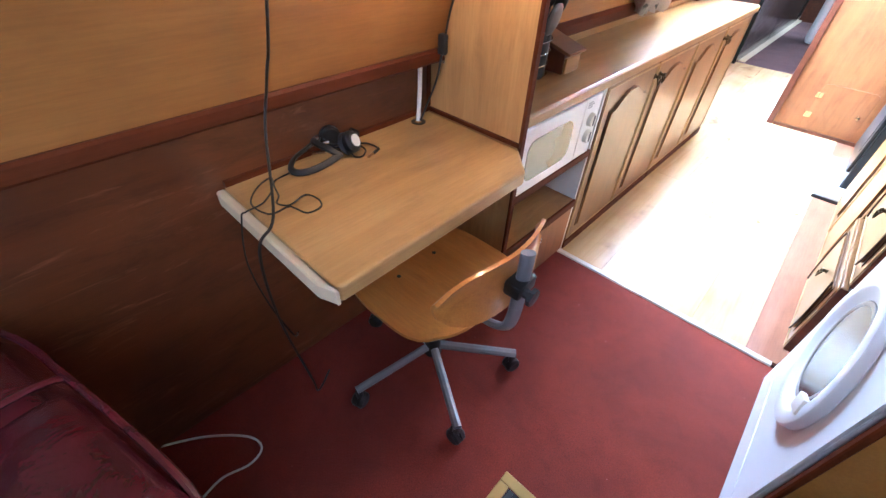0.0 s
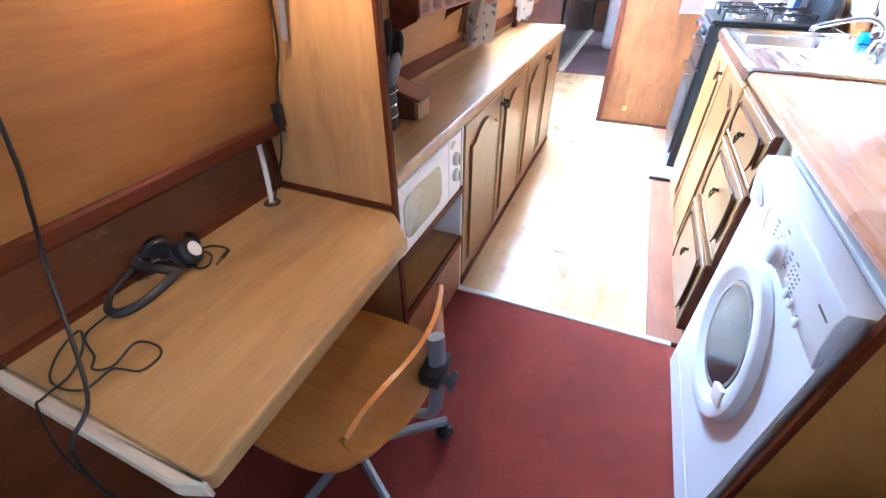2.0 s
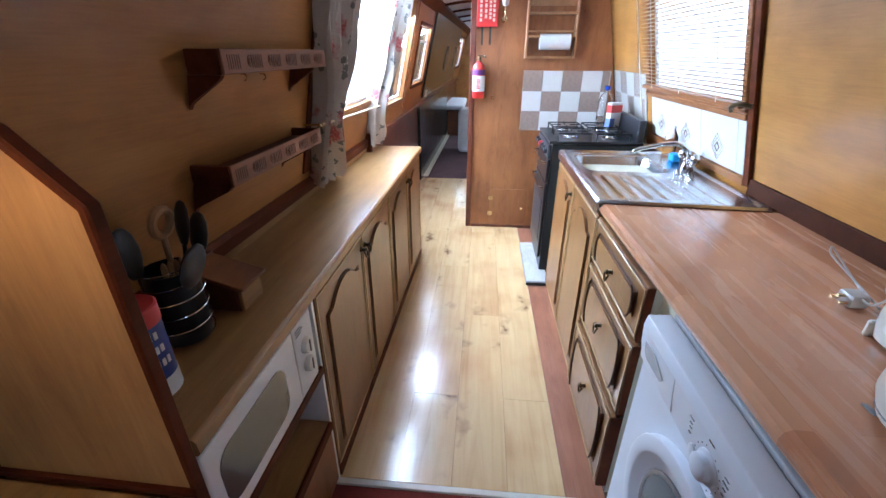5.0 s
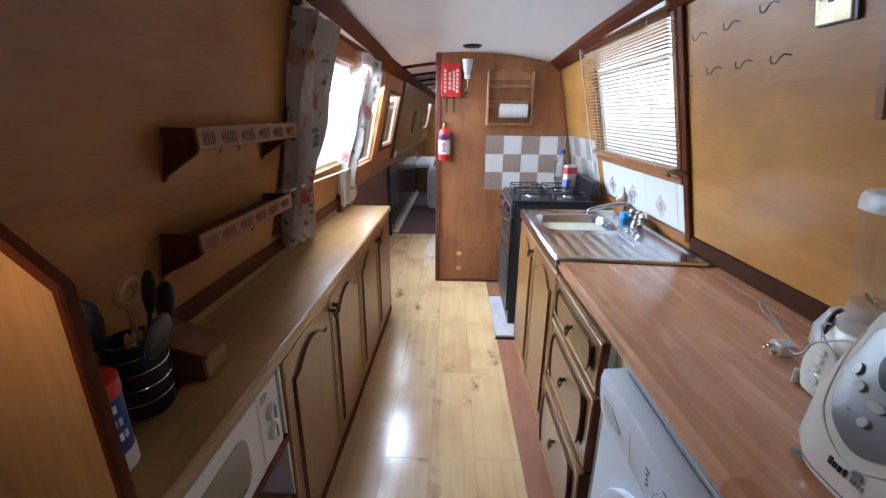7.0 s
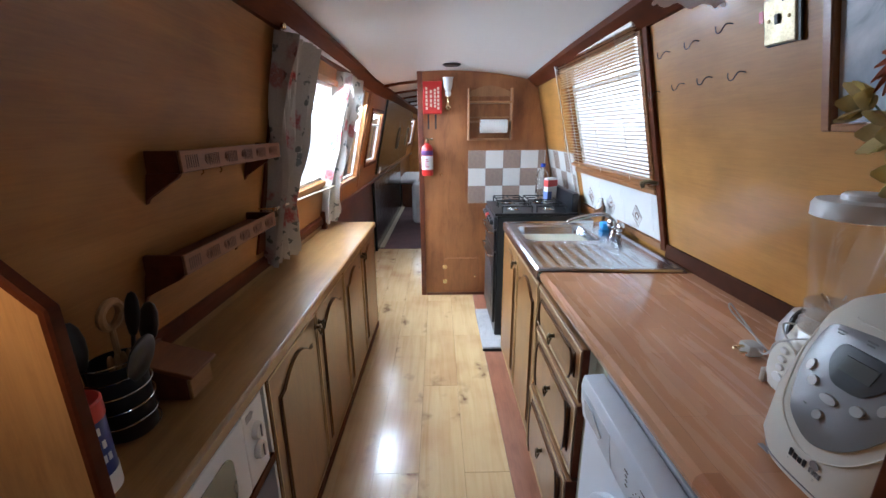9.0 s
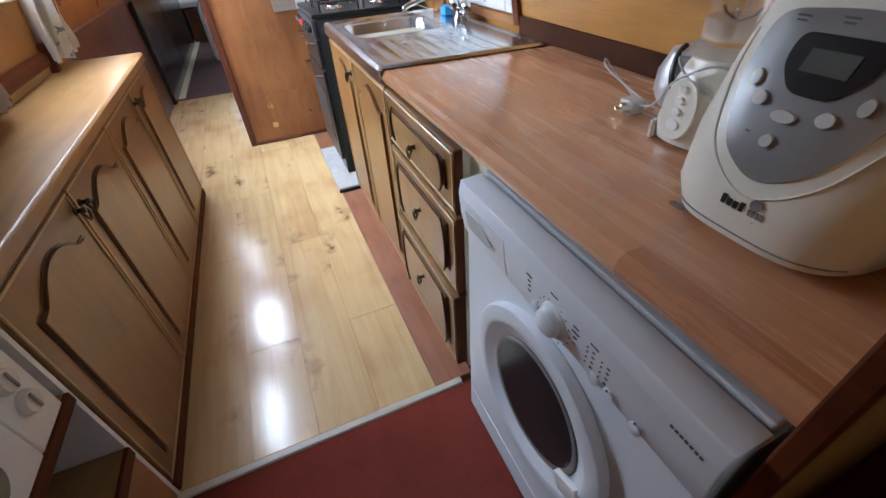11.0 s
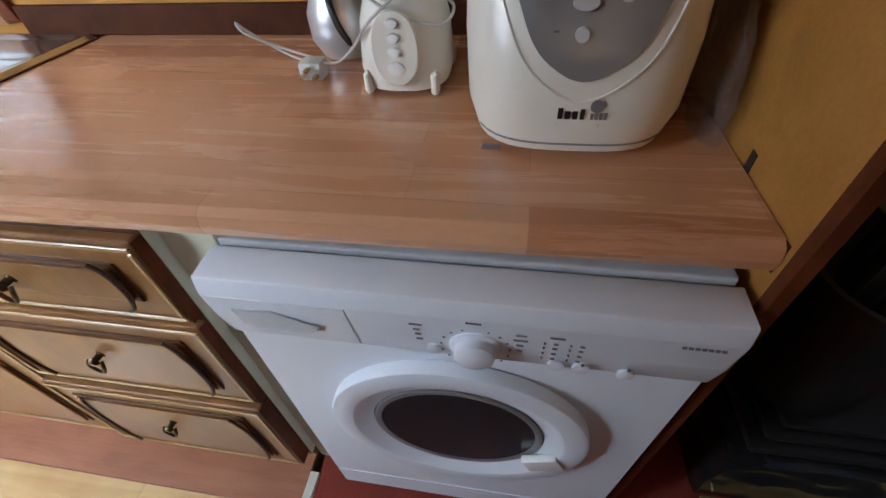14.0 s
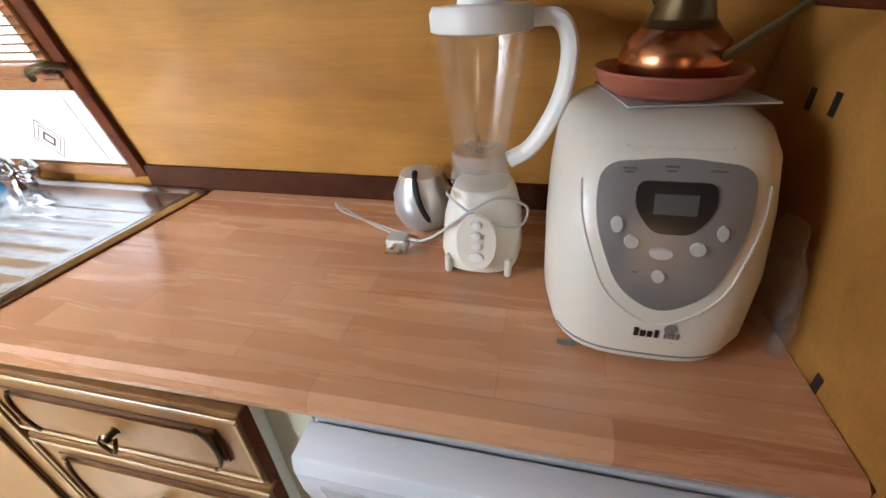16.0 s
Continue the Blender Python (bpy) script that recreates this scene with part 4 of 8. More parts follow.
for y in (1.70, 1.95):
    bm = bmesh.new()
    for x0, x1 in ((0.385, 0.575), (0.605, 0.795)):
        for p_, q_ in (((x0, y - 0.095), (x1, y - 0.095)), ((x0, y + 0.095), (x1, y + 0.095)), ((x0, y - 0.095), (x0, y + 0.095)), ((x1, y - 0.095), (x1, y + 0.095)),
                       (((x0 + x1) / 2, y - 0.095), ((x0 + x1) / 2, y - 0.028)), (((x0 + x1) / 2, y + 0.028), ((x0 + x1) / 2, y + 0.095)), ((x0, y), ((x0 + x1) / 2 - 0.028, y)), (((x0 + x1) / 2 + 0.028, y), (x1, y))):
            sweep(bm, [(*p_, 0.924), (*q_, 0.924)], 0.0045, 6)
        for x in (x0, x1):
            for yy in (y - 0.095, y + 0.095):
                sweep(bm, [(x, yy, 0.8842), (x, yy, 0.926)], 0.0045, 6)
    part("pan_support", bm, BLACK, CK, "black enamelled wire pan support")
for x in (0.40, 0.82):
    for y in (1.63, 2.03):
        part("foot", lt([(0, 0), (0.02, 0), (0.016, 0.031), (0, 0.031)], T(x, y, 0.0), 12), BLACK, CK)

# ---- washing machine ----
W = thing("washing_machine", "white front-loading washing machine under the worktop", "washing machine", (0.6, -0.372, 0.0), T(0, -0.011, 0.0))
WY0, WY1, WX = -0.670, -0.075, 0.338
bm = holed(WY0, WY1, 0.012, 0.800, [(-0.372 - 0.098, -0.372 + 0.098, 0.455 - 0.098, 0.455 + 0.098)], 0.006, Matrix(((0, 0, 1, WX + 0.012), (1, 0, 0, 0), (0, 1, 0, 0), (0, 0, 0, 1))))
part("front_panel", bm, WHITE, W)
part("body", bx((WX + 0.075, WY0, 0.012), (0.86, WY1, 0.800), 0.006), WHITE, W)
for y in (WY0, WY1 - 0.004):
    part("side_panel", bx((WX + 0.0185, y, 0.012), (WX + 0.0745, y + 0.004, 0.800)), WHITE, W)
part("top_edge", bx((WX + 0.0185, WY0 + 0.005, 0.790), (WX + 0.0745, WY1 - 0.005, 0.800)), WHITE, W)
# The worktop's shade over this plate is mixed into its grey.
part("top", bx((WX + 0.052, WY0 + 0.004, 0.801), (0.86, WY1 - 0.004, 0.818), 0.003), plain("shaded_grey_top", (0.50, 0.52, 0.55), 0.4), W, "top plate painted grey for the shade under the worktop")
part("kick_plate", bx((WX + 0.010, WY0 + 0.004, 0.012), (WX + 0.0115, WY1 - 0.004, 0.10)), WHITE, W)
CPN = part("control_panel", pr([(WX + 0.004, 0.690), (WX - 0.004, 0.735), (WX - 0.009, 0.785), (WX - 0.004, 0.811), (WX + 0.046, 0.814), (WX + 0.050, 0.801), (WX + 0.0115, 0.801), (WX + 0.0115, 0.690)], "y", WY0, WY1, 0.0025, 2), WHITE, W, smooth=True)
FR = Matrix.Rotation(radians(-90), 4, "Y")      # z of the turned shape points to -x
dr = part("detergent_drawer", pr([(WX + 0.001, 0.698), (WX - 0.0065, 0.745), (WX - 0.0095, 0.785), (WX - 0.004, 0.785), (WX + 0.003, 0.698)], "y", -0.255, WY1 - 0.004, 0.0012, 1), WHITE, W)
bm = bmesh.new()
prism(bm, [(-0.215, 0.742), (-0.205, 0.731), (-0.13, 0.728), (-0.115, 0.738), (-0.108, 0.762), (-0.16, 0.765)], "x", WX - 0.0105, WX - 0.0078)
# No hollow here: the recess's shadow is the plate's grey colour.
part("grip", bm, plain("shadow_grey_recess", (0.52, 0.55, 0.59), 0.2), dr, "flat grip plate coloured as a shadowed recess")
INK = plain("grey_ink", (0.13, 0.13, 0.14), 0.5)
part("dial", lt([(0, 0), (0.031, 0), (0.030, 0.004), (0.024, 0.007), (0.023, 0.017), (0.019, 0.020), (0, 0.020)], T(WX - 0.004, -0.402, 0.730) @ FR, 28), WHITE, CPN, smooth=True)
bm = bmesh.new()
for i in range(15):
    a = radians(-60 + i * 300 / 14)
    lathe(bm, [(0, 0), (0.0016, 0), (0.0016, 0.0008), (0, 0.0008)], T(WX - 0.0062, -0.402 + 0.040 * math.sin(a - 1.57), 0.730 + 0.036 * math.cos(a - 1.57)) @ FR, 6)
part("tick_mark", bm, INK, CPN)
for y, z in ((-0.352, 0.712), (-0.497, 0.704), (-0.525, 0.704), (-0.575, 0.701)):
    part("button", lt([(0, 0), (0.0100, 0), (0.0100, 0.0035), (0.008, 0.0045), (0, 0.0045)], T(WX - 0.001, y, z) @ FR, 16), WHITE, CPN, smooth=True)
def mark(y, z, w, h=0.0012):
    x = WX - 0.0062 - max(0, z - 0.745) * 0.08
    part("marking", bx((x - 0.0012, y - w / 2, z - h / 2), (x + 0.001, y + w / 2, z + h / 2)), INK, CPN)


for y, z, w in ((-0.335, 0.768, 0.015), (-0.335, 0.757, 0.008), (-0.336, 0.747, 0.007), (-0.337, 0.737, 0.008), (-0.40, 0.782, 0.017), (-0.452, 0.766, 0.012), (-0.452, 0.755, 0.016), (-0.452, 0.744, 0.008), (-0.452, 0.733, 0.007), (-0.490, 0.768, 0.016)):
    mark(y, z, w)
for i in range(4):
    for y, w, h in ((-0.478, 0.0022, 0.0022), (-0.490, 0.005, 0.001), (-0.506, 0.0022, 0.0022), (-0.518, 0.005, 0.001)):
        mark(y, 0.755 - i * 0.0105, w, h)
for i in range(7):
    mark(-0.650 + i * 0.0062, 0.776, 0.0042, 0.0028)
for y in (-0.525, -0.575):
    mark(y, 0.716, 0.003, 0.003)
DC = (WX + 0.012, -0.372, 0.455)
ring = part("door_ring", lt([(0.139, 0.0), (0.205, 0.0), (0.208, 0.003), (0.2085, 0.018), (0.206, 0.0225), (0.202, 0.024), (0.174, 0.024), (0.170, 0.0225), (0.148, 0.012), (0.141, 0.010), (0.139, 0.0)], T(*DC) @ FR, 56), WHITE, W, smooth=True)
part("porthole", lt([(0.1385, 0.011), (0.128, 0.004), (0.112, -0.010), (0.085, -0.030), (0.045, -0.044), (0, -0.048)], T(*DC) @ FR, 48), plain("dark_porthole_glass", (0.016, 0.020, 0.024), 0.20, uneven=0.3, scale=9, spec=0.14), ring, "dark glass porthole bowl", True)
part("seal", lt([(0.1384, 0.008), (0.1384, 0.0125), (0.134, 0.0135), (0.127, 0.0115), (0.129, 0.008), (0.1384, 0.008)], T(*DC) @ FR, 48), GREYP, ring, smooth=True)
# Added ring: its grey imitates highlights in the dark glass bowl.
part("bowl_ring", lt([(0.108, -0.010), (0.117, -0.003), (0.1185, -0.001), (0.116, 0.001), (0.108, -0.006), (0.108, -0.010)], T(*DC) @ FR, 48), plain("bowl_highlight_grey", (0.10, 0.12, 0.13), 0.15, uneven=0.05), ring, "grey ring standing in for highlights in the bowl", True)
bm = bmesh.new()
box(bm, (WX - 0.0175, -0.548, 0.378), (WX - 0.004, -0.486, 0.420), 0.003, 2, m=T(0, -0.522, 0.40) @ Matrix.Rotation(radians(-28), 4, "X") @ T(0, 0.522, -0.40))
part("catch", bm, WHITEM, ring, "bright plastic door catch", True)
solo("appliance_gap_filler", bx((0.40, -0.076, 0.0), (0.92, 0.0, 0.834)), CARC, "cream filler panel between drawers and washing machine", "filler panel", base=(0.6, -0.03, 0))

# ---- right-hand divider at the end of the worktop ----
RD = thing("end_divider", "golden ply end panel with clipped corner and dark lipping", "panel", (0.65, -0.7, 0.0), T(0, -0.007, 0))
part("board", pr([(0.372, 0.0), (0.943, 0.0), (0.943, 0.90), (rwall(1.255), 1.255), (0.452, 1.255), (0.372, 1.165)], "y", -0.703, -0.686), PLY_GOLD, RD)
part("lipping", pr([(0.371, 0.0), (0.371, 1.166), (0.4515, 1.256), (rwall(1.256) - 0.004, 1.256), (rwall(1.272) - 0.004, 1.272), (0.446, 1.272), (0.360, 1.171), (0.360, 0.0)], "y", -0.705, -0.684, 0.003, 1), MAHOG, RD, "dark mahogany lipping")
for x, z in ((0.740, 1.153), (0.687, 1.158), (0.500, 0.884)):
    part("slot", bx((x - 0.006, -0.6858, z - 0.014), (x + 0.006, -0.6845, z + 0.014)), BLACK, RD, "dark bracket slot")

# ---- desk ----
DK = thing("wall_desk", "oak-laminate wall desk with a pale cut end", "desk", (-0.65, -0.87, 0.67), SK)
part("desktop", pr([(-0.845, -1.192), (-0.406, -1.192), (-0.398, -1.186), (-0.406, -0.62), (-0.485, -0.5405), (-0.845, -0.5405)], "z", 0.668, 0.708, 0.006, 2), DESKW, DK)
part("end_strip", pr([(-0.845, -1.212), (-0.439, -1.212), (-0.398, -1.196), (-0.398, -1.1925), (-0.845, -1.1925)], "z", 0.664, 0.704, 0.004, 1), CREAM, DK, "raw cream cut edge")
part("wall_batten", bx((-0.846, -1.19, 0.7085), (-0.834, -0.542, 0.722)), MAHOG, DK)
part("bracket", pr([(-0.845, 0.667), (-0.50, 0.667), (-0.50, 0.64), (-0.80, 0.40), (-0.845, 0.40)], "y", -1.10, -1.08), MAHOG, DK)


# ================= left side: shelves, curtains, things on the worktop =================
def wall_shelf(y0, y1, z_top, depth, drop):
    """A narrow shelf with a carved front strip on two shaped brackets."""
    xw = lwall(z_top - 0.02) + 0.002
    xf = xw + depth
    s = thing("wall_shelf", "small wooden wall shelf with a carved pale front and dark brackets", "shelf", (xw, (y0 + y1) / 2, z_top), SK, "wall shelves")
    part("board", bx((xw, y0, z_top - 0.038), (xf - 0.009, y1, z_top - 0.026)), MAHOG, s)
    fr = part("front_strip", bx((xf - 0.008, y0, z_top - 0.052), (xf, y1, z_top), 0.002, 1), CARVE, s, "pale carved front strip")
    part("end_piece", bx((xw, y0 + 0.001, z_top - 0.052), (xf - 0.009, y0 + 0.012, z_top - 0.001)), MAHOG, s)
    part("end_piece", bx((xw, y1 - 0.012, z_top - 0.052), (xf - 0.009, y1 - 0.001, z_top - 0.001)), MAHOG, s)
    dark = bpy.data.materials["carved_groove"] if "carved_groove" in bpy.data.materials else plain("carved_groove", (0.13, 0.055, 0.028), 0.6)
    n = 6
    for i in range(n):
        c = y0 + (y1 - y0) * (i + 0.5) / n
        for k in range(6):
            y = c - 0.030 + k * 0.009
            part("slit", bx((xf + 0.0003, y, z_top - 0.042), (xf + 0.0012, y + 0.0036, z_top - 0.012)), dark, fr)
        if i < n - 1:
            yc = c + (y1 - y0) / n / 2 + 0.012
            bm = bmesh.new()
            for r in (0.006, 0.012):
                sweep(bm, [(xf + 0.0008, yc + r * math.cos(a), z_top - 0.026 + r * math.sin(a)) for a in [2 * math.pi * q / 10 for q in range(10)]], 0.0012, 4, True)
            part("carved_rosette", bm, dark, fr, "small carved rosette")
    for y in (y0 + 0.004, y1 - 0.085):
        zb = z_top - 0.053 - drop
        pts = [(lwall(z_top - 0.053) + 0.002, z_top - 0.053), (xf - 0.012, z_top - 0.053), (xf - 0.020, z_top - 0.064), (lwall(zb) + 0.016, zb + 0.02), (lwall(zb) + 0.003, zb)]
        part("bracket", pr(pts, "y", y, y + 0.016, 0.002, 1), MAHOG, s)
    return s


wall_shelf(-0.015, 0.58, 1.360, 0.085, 0.075)
wall_shelf(-0.015, 0.55, 1.108, 0.105, 0.075)
for u, z in ((0.20, 1.30), (0.30, 1.296)):
    solo("cup_hook", tube(smooth_line([(lwall(z) + 0.004, u, z), (lwall(z) + 0.016, u, z), (lwall(z) + 0.02, u, z - 0.010), (lwall(z) + 0.012, u, z - 0.016)], 4), 0.0018, 6), BRASS, "small brass cup hook in the panelling under a shelf", "hook", base=(lwall(z), u, z), m=SK, smooth=True)


def curtain(levels, folds, seed, label):
    """A gathered curtain; levels: height, start and end along the wall, distance off the wall."""
    rng = random.Random(seed)
    bm = bmesh.new()
    zs = [l[0] for l in levels]
    n, mrows = 72, 40
    ph = [rng.uniform(0, 6.28) for _ in range(4)]
    front, back = [], []
    for j in range(mrows + 1):
        z = zs[0] + (zs[-1] - zs[0]) * j / mrows
        for a, b in zip(levels, levels[1:]):
            if a[0] >= z >= b[0] - 1e-9:
                t = (a[0] - z) / (a[0] - b[0])
                t = t * t * (3 - 2 * t)
                u0, u1, w = (a[k] + (b[k] - a[k]) * t for k in (1, 2, 3))
                break
        rf, rb = [], []
        for i in range(n + 1):
            s = i / n
            wav = math.sin(s * folds * 6.283 + ph[0] + 0.5 * math.sin(z * 7 + ph[1])) + 0.4 * math.sin(s * folds * 11.3 + ph[2] + z * 3)
            wav += 0.35 * math.sin(s * folds * 21.0 + 1.3 * ph[3] + 2.2 * math.sin(z * 5 + ph[2])) + 0.3 * noise.noise(Vector((s * 9, z * 6, ph[1])))
            amp = (0.030 + 0.006 * math.sin(z * 9 + ph[3])) * (0.65 + 0.7 * abs(math.sin(3.3 * s + ph[2])))
            for lst, off in ((rf, 0.0), (rb, 0.0022)):
                lst.append(bm.verts.new((u0 + (u1 - u0) * s, lv(z), -w - amp * wav + off)))
        front.append(rf), back.append(rb)
    for g in (front, back):
        for a, b in zip(g, g[1:]):
            for i in range(n):
                bm.faces.new((a[i], a[i + 1], b[i + 1], b[i]))
    for a, b, p_, q_ in ((front[0], back[0], 0, 1), (front[-1], back[-1], 0, 1)):
        for i in range(n):
            bm.faces.new((a[i], a[i + 1], b[i + 1], b[i]))
    for i in (0, n):
        for j in range(mrows):
            bm.faces.new((front[j][i], front[j + 1][i], back[j + 1][i], back[j][i]))
    bmesh.ops.transform(bm, matrix=LWM, verts=bm.verts[:])
    return solo("curtain", bm, FLORAL, label, "curtain", base=LWM @ Vector((levels[0][1], lv(zs[-1]), 0)), group="galley curtains", smooth=True)


curtain([(1.745, 0.60, 0.90, 0.045), (1.45, 0.62, 0.93, 0.050), (1.13, 0.68, 0.87, 0.035), (0.845, 0.71, 1.04, 0.050)], 5.0, 3, "grey-white floral cotton curtain gathered behind a brass rod")
curtain([(1.725, 1.50, 1.90, 0.040), (1.45, 1.60, 1.85, 0.040), (1.08, 1.56, 1.70, 0.030), (0.84, 1.57, 1.92, 0.045)], 3.0, 8, "narrow floral cotton curtain drawn aside behind the rod")
r = thing("curtain_rail", "white curtain track with brass end knob above the window", "curtain rail", LWM @ Vector((1.1, lv(1.76), -0.03)))
part("track", bx((0.64, lv(1.748), -0.036), (1.86, lv(1.772), -0.024), 0.003, 1, LWM), WHITEM, r)
part("end_knob", lt([(0, -0.012), (0.008, -0.009), (0.011, 0), (0.008, 0.009), (0, 0.012)], T(*(LWM @ Vector((0.625, lv(1.762), -0.04)))), 12), BRASS, r, smooth=True)
for u in (0.68, 1.2, 1.80):
    part("bracket", bx((u, lv(1.752), -0.023), (u + 0.012, lv(1.768), -0.0005), m=LWM), WHITEM, r)
part("pull_cord", tube(smooth_line([LWM @ Vector(p) for p in ((1.86, lv(1.745), -0.03), (1.92, lv(1.05), -0.02), (1.93, lv(0.95), -0.025), (1.88, lv(0.87), -0.035), (1.74, lv(0.85), -0.04))], 6), 0.0022, 6), WHITEM, r, "thin white cord", True)
r = thing("curtain_tie_rod", "thin pale rod holding the curtains against the wall", "curtain rod", LWM @ Vector((1.0, lv(1.11), -0.06)))
part("rod", tube([LWM @ Vector((0.65, lv(1.115), -0.066)), LWM @ Vector((1.74, lv(1.075), -0.062))], 0.005, 8), CREAM, r, smooth=True)
for u in (0.645, 1.745):
    part("rod_end", lt([(0, -0.010), (0.009, -0.006), (0.010, 0), (0.009, 0.006), (0, 0.010)], T(*(LWM @ Vector((u, lv(1.115 if u < 1 else 1.075), -0.066)))), 10), BRASS, r, smooth=True)
    part("bracket", tube([LWM @ Vector((u, lv(1.115 if u < 1 else 1.075), -0.062)), LWM @ Vector((u, lv(1.10), -0.0005))], 0.004, 6), BRASS, r)
# utensil holder
UX, UY = -0.684, -0.240
H_ = thing("utensil_holder", "black utensil pot in a chrome wire spiral, full of spoons", "utensil holder", (UX, UY, 0.785), SK)
part("pot", lt([(0, 0), (0.047, 0), (0.050, 0.005), (0.051, 0.165), (0.0485, 0.165), (0.0465, 0.008), (0, 0.008)], T(UX, UY, 0.790), 24), BLACK, H_, smooth=True)
part("wire_spiral", tube([(UX + 0.0555 * math.cos(a), UY + 0.0555 * math.sin(a), 0.800 + 0.170 * a / 31.4) for a in [31.4 * i / 150 for i in range(151)]], 0.0015, 6), CHROME, H_, "chrome wire spiral", True)
for i in range(3):
    a = 2.1 * i + 0.4
    part("foot", lt([(0, 0), (0.006, 0), (0.006, 0.012), (0, 0.012)], T(UX + 0.038 * math.cos(a), UY + 0.038 * math.sin(a), 0.7855), 8), BLACK, H_)


def spoon(x, y, z, lean, turn, length, bowl, material, label, flat=False):
    m = SK @ T(x, y, z) @ Matrix.Rotation(turn, 4, "Z") @ Matrix.Rotation(lean, 4, "Y")
    s = thing("spoon" if not flat else "spatula", label, "utensil", (0, 0, 0), m, "kitchen utensils")
    part("shaft", tube([(0, 0, 0), (0, 0, length * 0.75)], 0.0045, 8), material, s, smooth=True)
    bm = bmesh.new()
    lathe(bm, [(0.0, -1), (0.5, -0.85), (0.9, -0.35), (1.0, 0.1), (0.85, 0.6), (0.5, 0.9), (0, 1)], T(0, 0, length * 0.75 + bowl[1] * 0.9) @ Matrix.Diagonal((0.006 if flat else 0.011, bowl[0], bowl[1], 1)), 16)
    part("bowl", bm, material, s, smooth=True)
    return s


WOODU = wood("utensil_wood", (0.34, 0.17, 0.07), (0.45, 0.25, 0.11), (0.55, 0.33, 0.16), "z", 0.6)
spoon(UX - 0.02, UY - 0.035, 0.81, radians(-6), 0.2, 0.19, (0.036, 0.055), BLACK, "black nylon serving spoon standing in the pot")
spoon(UX + 0.01, UY + 0.030, 0.81, radians(14), 1.2, 0.20, (0.030, 0.050), BLACK, "black nylon ladle spoon standing in the pot")
spoon(UX + 0.03, UY - 0.005, 0.81, radians(10), 0.2, 0.15, (0.055, 0.045), BLACK, "wide black nylon spoon leaning forward")
spoon(UX, UY + 0.02, 0.81, radians(12), 1.5, 0.235, (0.018, 0.050), BLACK, "slim black nylon spatula", True)
for i in range(4):
    spoon(UX + 0.004 * i, UY - 0.016 + 0.007 * i, 0.82, radians(2 + i), 0.3 * i, 0.15, (0.007, 0.022), WOODU, "plain wooden spoon handle in the pot", True)
bm = tube([(UX - 0.025 + 0.004 * math.sin(a), UY + 0.045 + 0.026 * math.cos(a), 1.035 + 0.028 * math.sin(a)) for a in [2 * math.pi * i / 20 for i in range(20)]], 0.009, 8, True)
sweep(bm, [(UX - 0.02, UY + 0.03, 0.82), (UX - 0.025, UY + 0.040, 1.006)], 0.006, 8)
solo("masher", bm, WOODU, "wooden ring-handled masher standing in the pot", "utensil", base=(UX - 0.02, UY + 0.03, 0.82), m=SK, group="kitchen utensils", smooth=True)

# wooden letter box with sloping lid
B = thing("wooden_box", "small wooden box with a sloping hinged lid", "box", (-0.69, -0.075, 0.785), SK @ T(0.012, -0.022, 0))
part("body", pr([(-0.745, 0.786), (-0.632, 0.786), (-0.632, 0.848), (-0.745, 0.880)], "y", -0.120, -0.030, 0.002, 1), TRIMR, B)
part("front_panel", bx((-0.6315, -0.118, 0.788), (-0.622, -0.032, 0.838), 0.002, 1), OAK, B, "pale front panel")
part("lid", pr([(-0.75, 0.884), (-0.628, 0.850), (-0.612, 0.846), (-0.610, 0.855), (-0.748, 0.895)], "y", -0.128, -0.022, 0.002, 1), CARVE, B, "sloping lid")
part("lid_edge", bx((-0.752, -0.130, 0.884), (-0.742, -0.020, 0.899), 0.002, 1), TRIMR, B)

# biscuit tin behind the divider
BLUE = plain("tin_blue", (0.025, 0.05, 0.22), 0.3)
TN = thing("biscuit_tin", "blue biscuit tin with a red lid and white lettering bars", "tin", (-0.642, -0.396, 0.785), SK)
part("body", lt([(0, 0), (0.044, 0), (0.044, 0.176), (0, 0.176)], T(-0.642, -0.396, 0.786), 28), BLUE, TN, smooth=True)
part("lid", lt([(0.0442, 0.146), (0.0455, 0.146), (0.0455, 0.177), (0.042, 0.180), (0, 0.180)], T(-0.642, -0.396, 0.786), 28), RED, TN, "red lid band", True)
part("foot_band", lt([(0.0443, 0.0), (0.0452, 0.0), (0.0452, 0.038), (0.0443, 0.038), (0.0443, 0.0)], T(-0.642, -0.396, 0.786), 28), WHITEM, TN, "white foot band", True)
for z, n in ((0.128, 3), (0.100, 4), (0.072, 5)):
    bm = bmesh.new()
    for i in range(n):
        a = radians(-14 + (i - n / 2) * 14)
        box(bm, (-0.0032, -0.001, -0.007), (0.0032, 0.001, 0.007), m=T(-0.642 + 0.0445 * math.cos(a), -0.396 + 0.0445 * math.sin(a), 0.786 + z) @ Matrix.Rotation(a + radians(90), 4, "Z"))
    part("lettering_bar", bm, PAPER, TN, "row of white lettering bars")
solo("white_card", bx((-0.808, -0.48, 0.88), (-0.800, -0.36, 1.0), 0.002, 1, SK @ T(-0.80, 0, 0.88) @ Matrix.Rotation(radians(12), 4, "Y") @ T(0.80, 0, -0.88)), PAPER, "white card leaning on the panelling", "card", base=(-0.8, -0.42, 0.88))

# ================= desk corner =================
LAMPB = plain("blue_lamp_plastic", (0.02, 0.06, 0.42), 0.25, coat=0.4)
L = thing("desk_lamp", "blue clip-on desk lamp, switched on, on a grey bent arm", "desk lamp", (-0.712, -0.541, 1.085), ID)
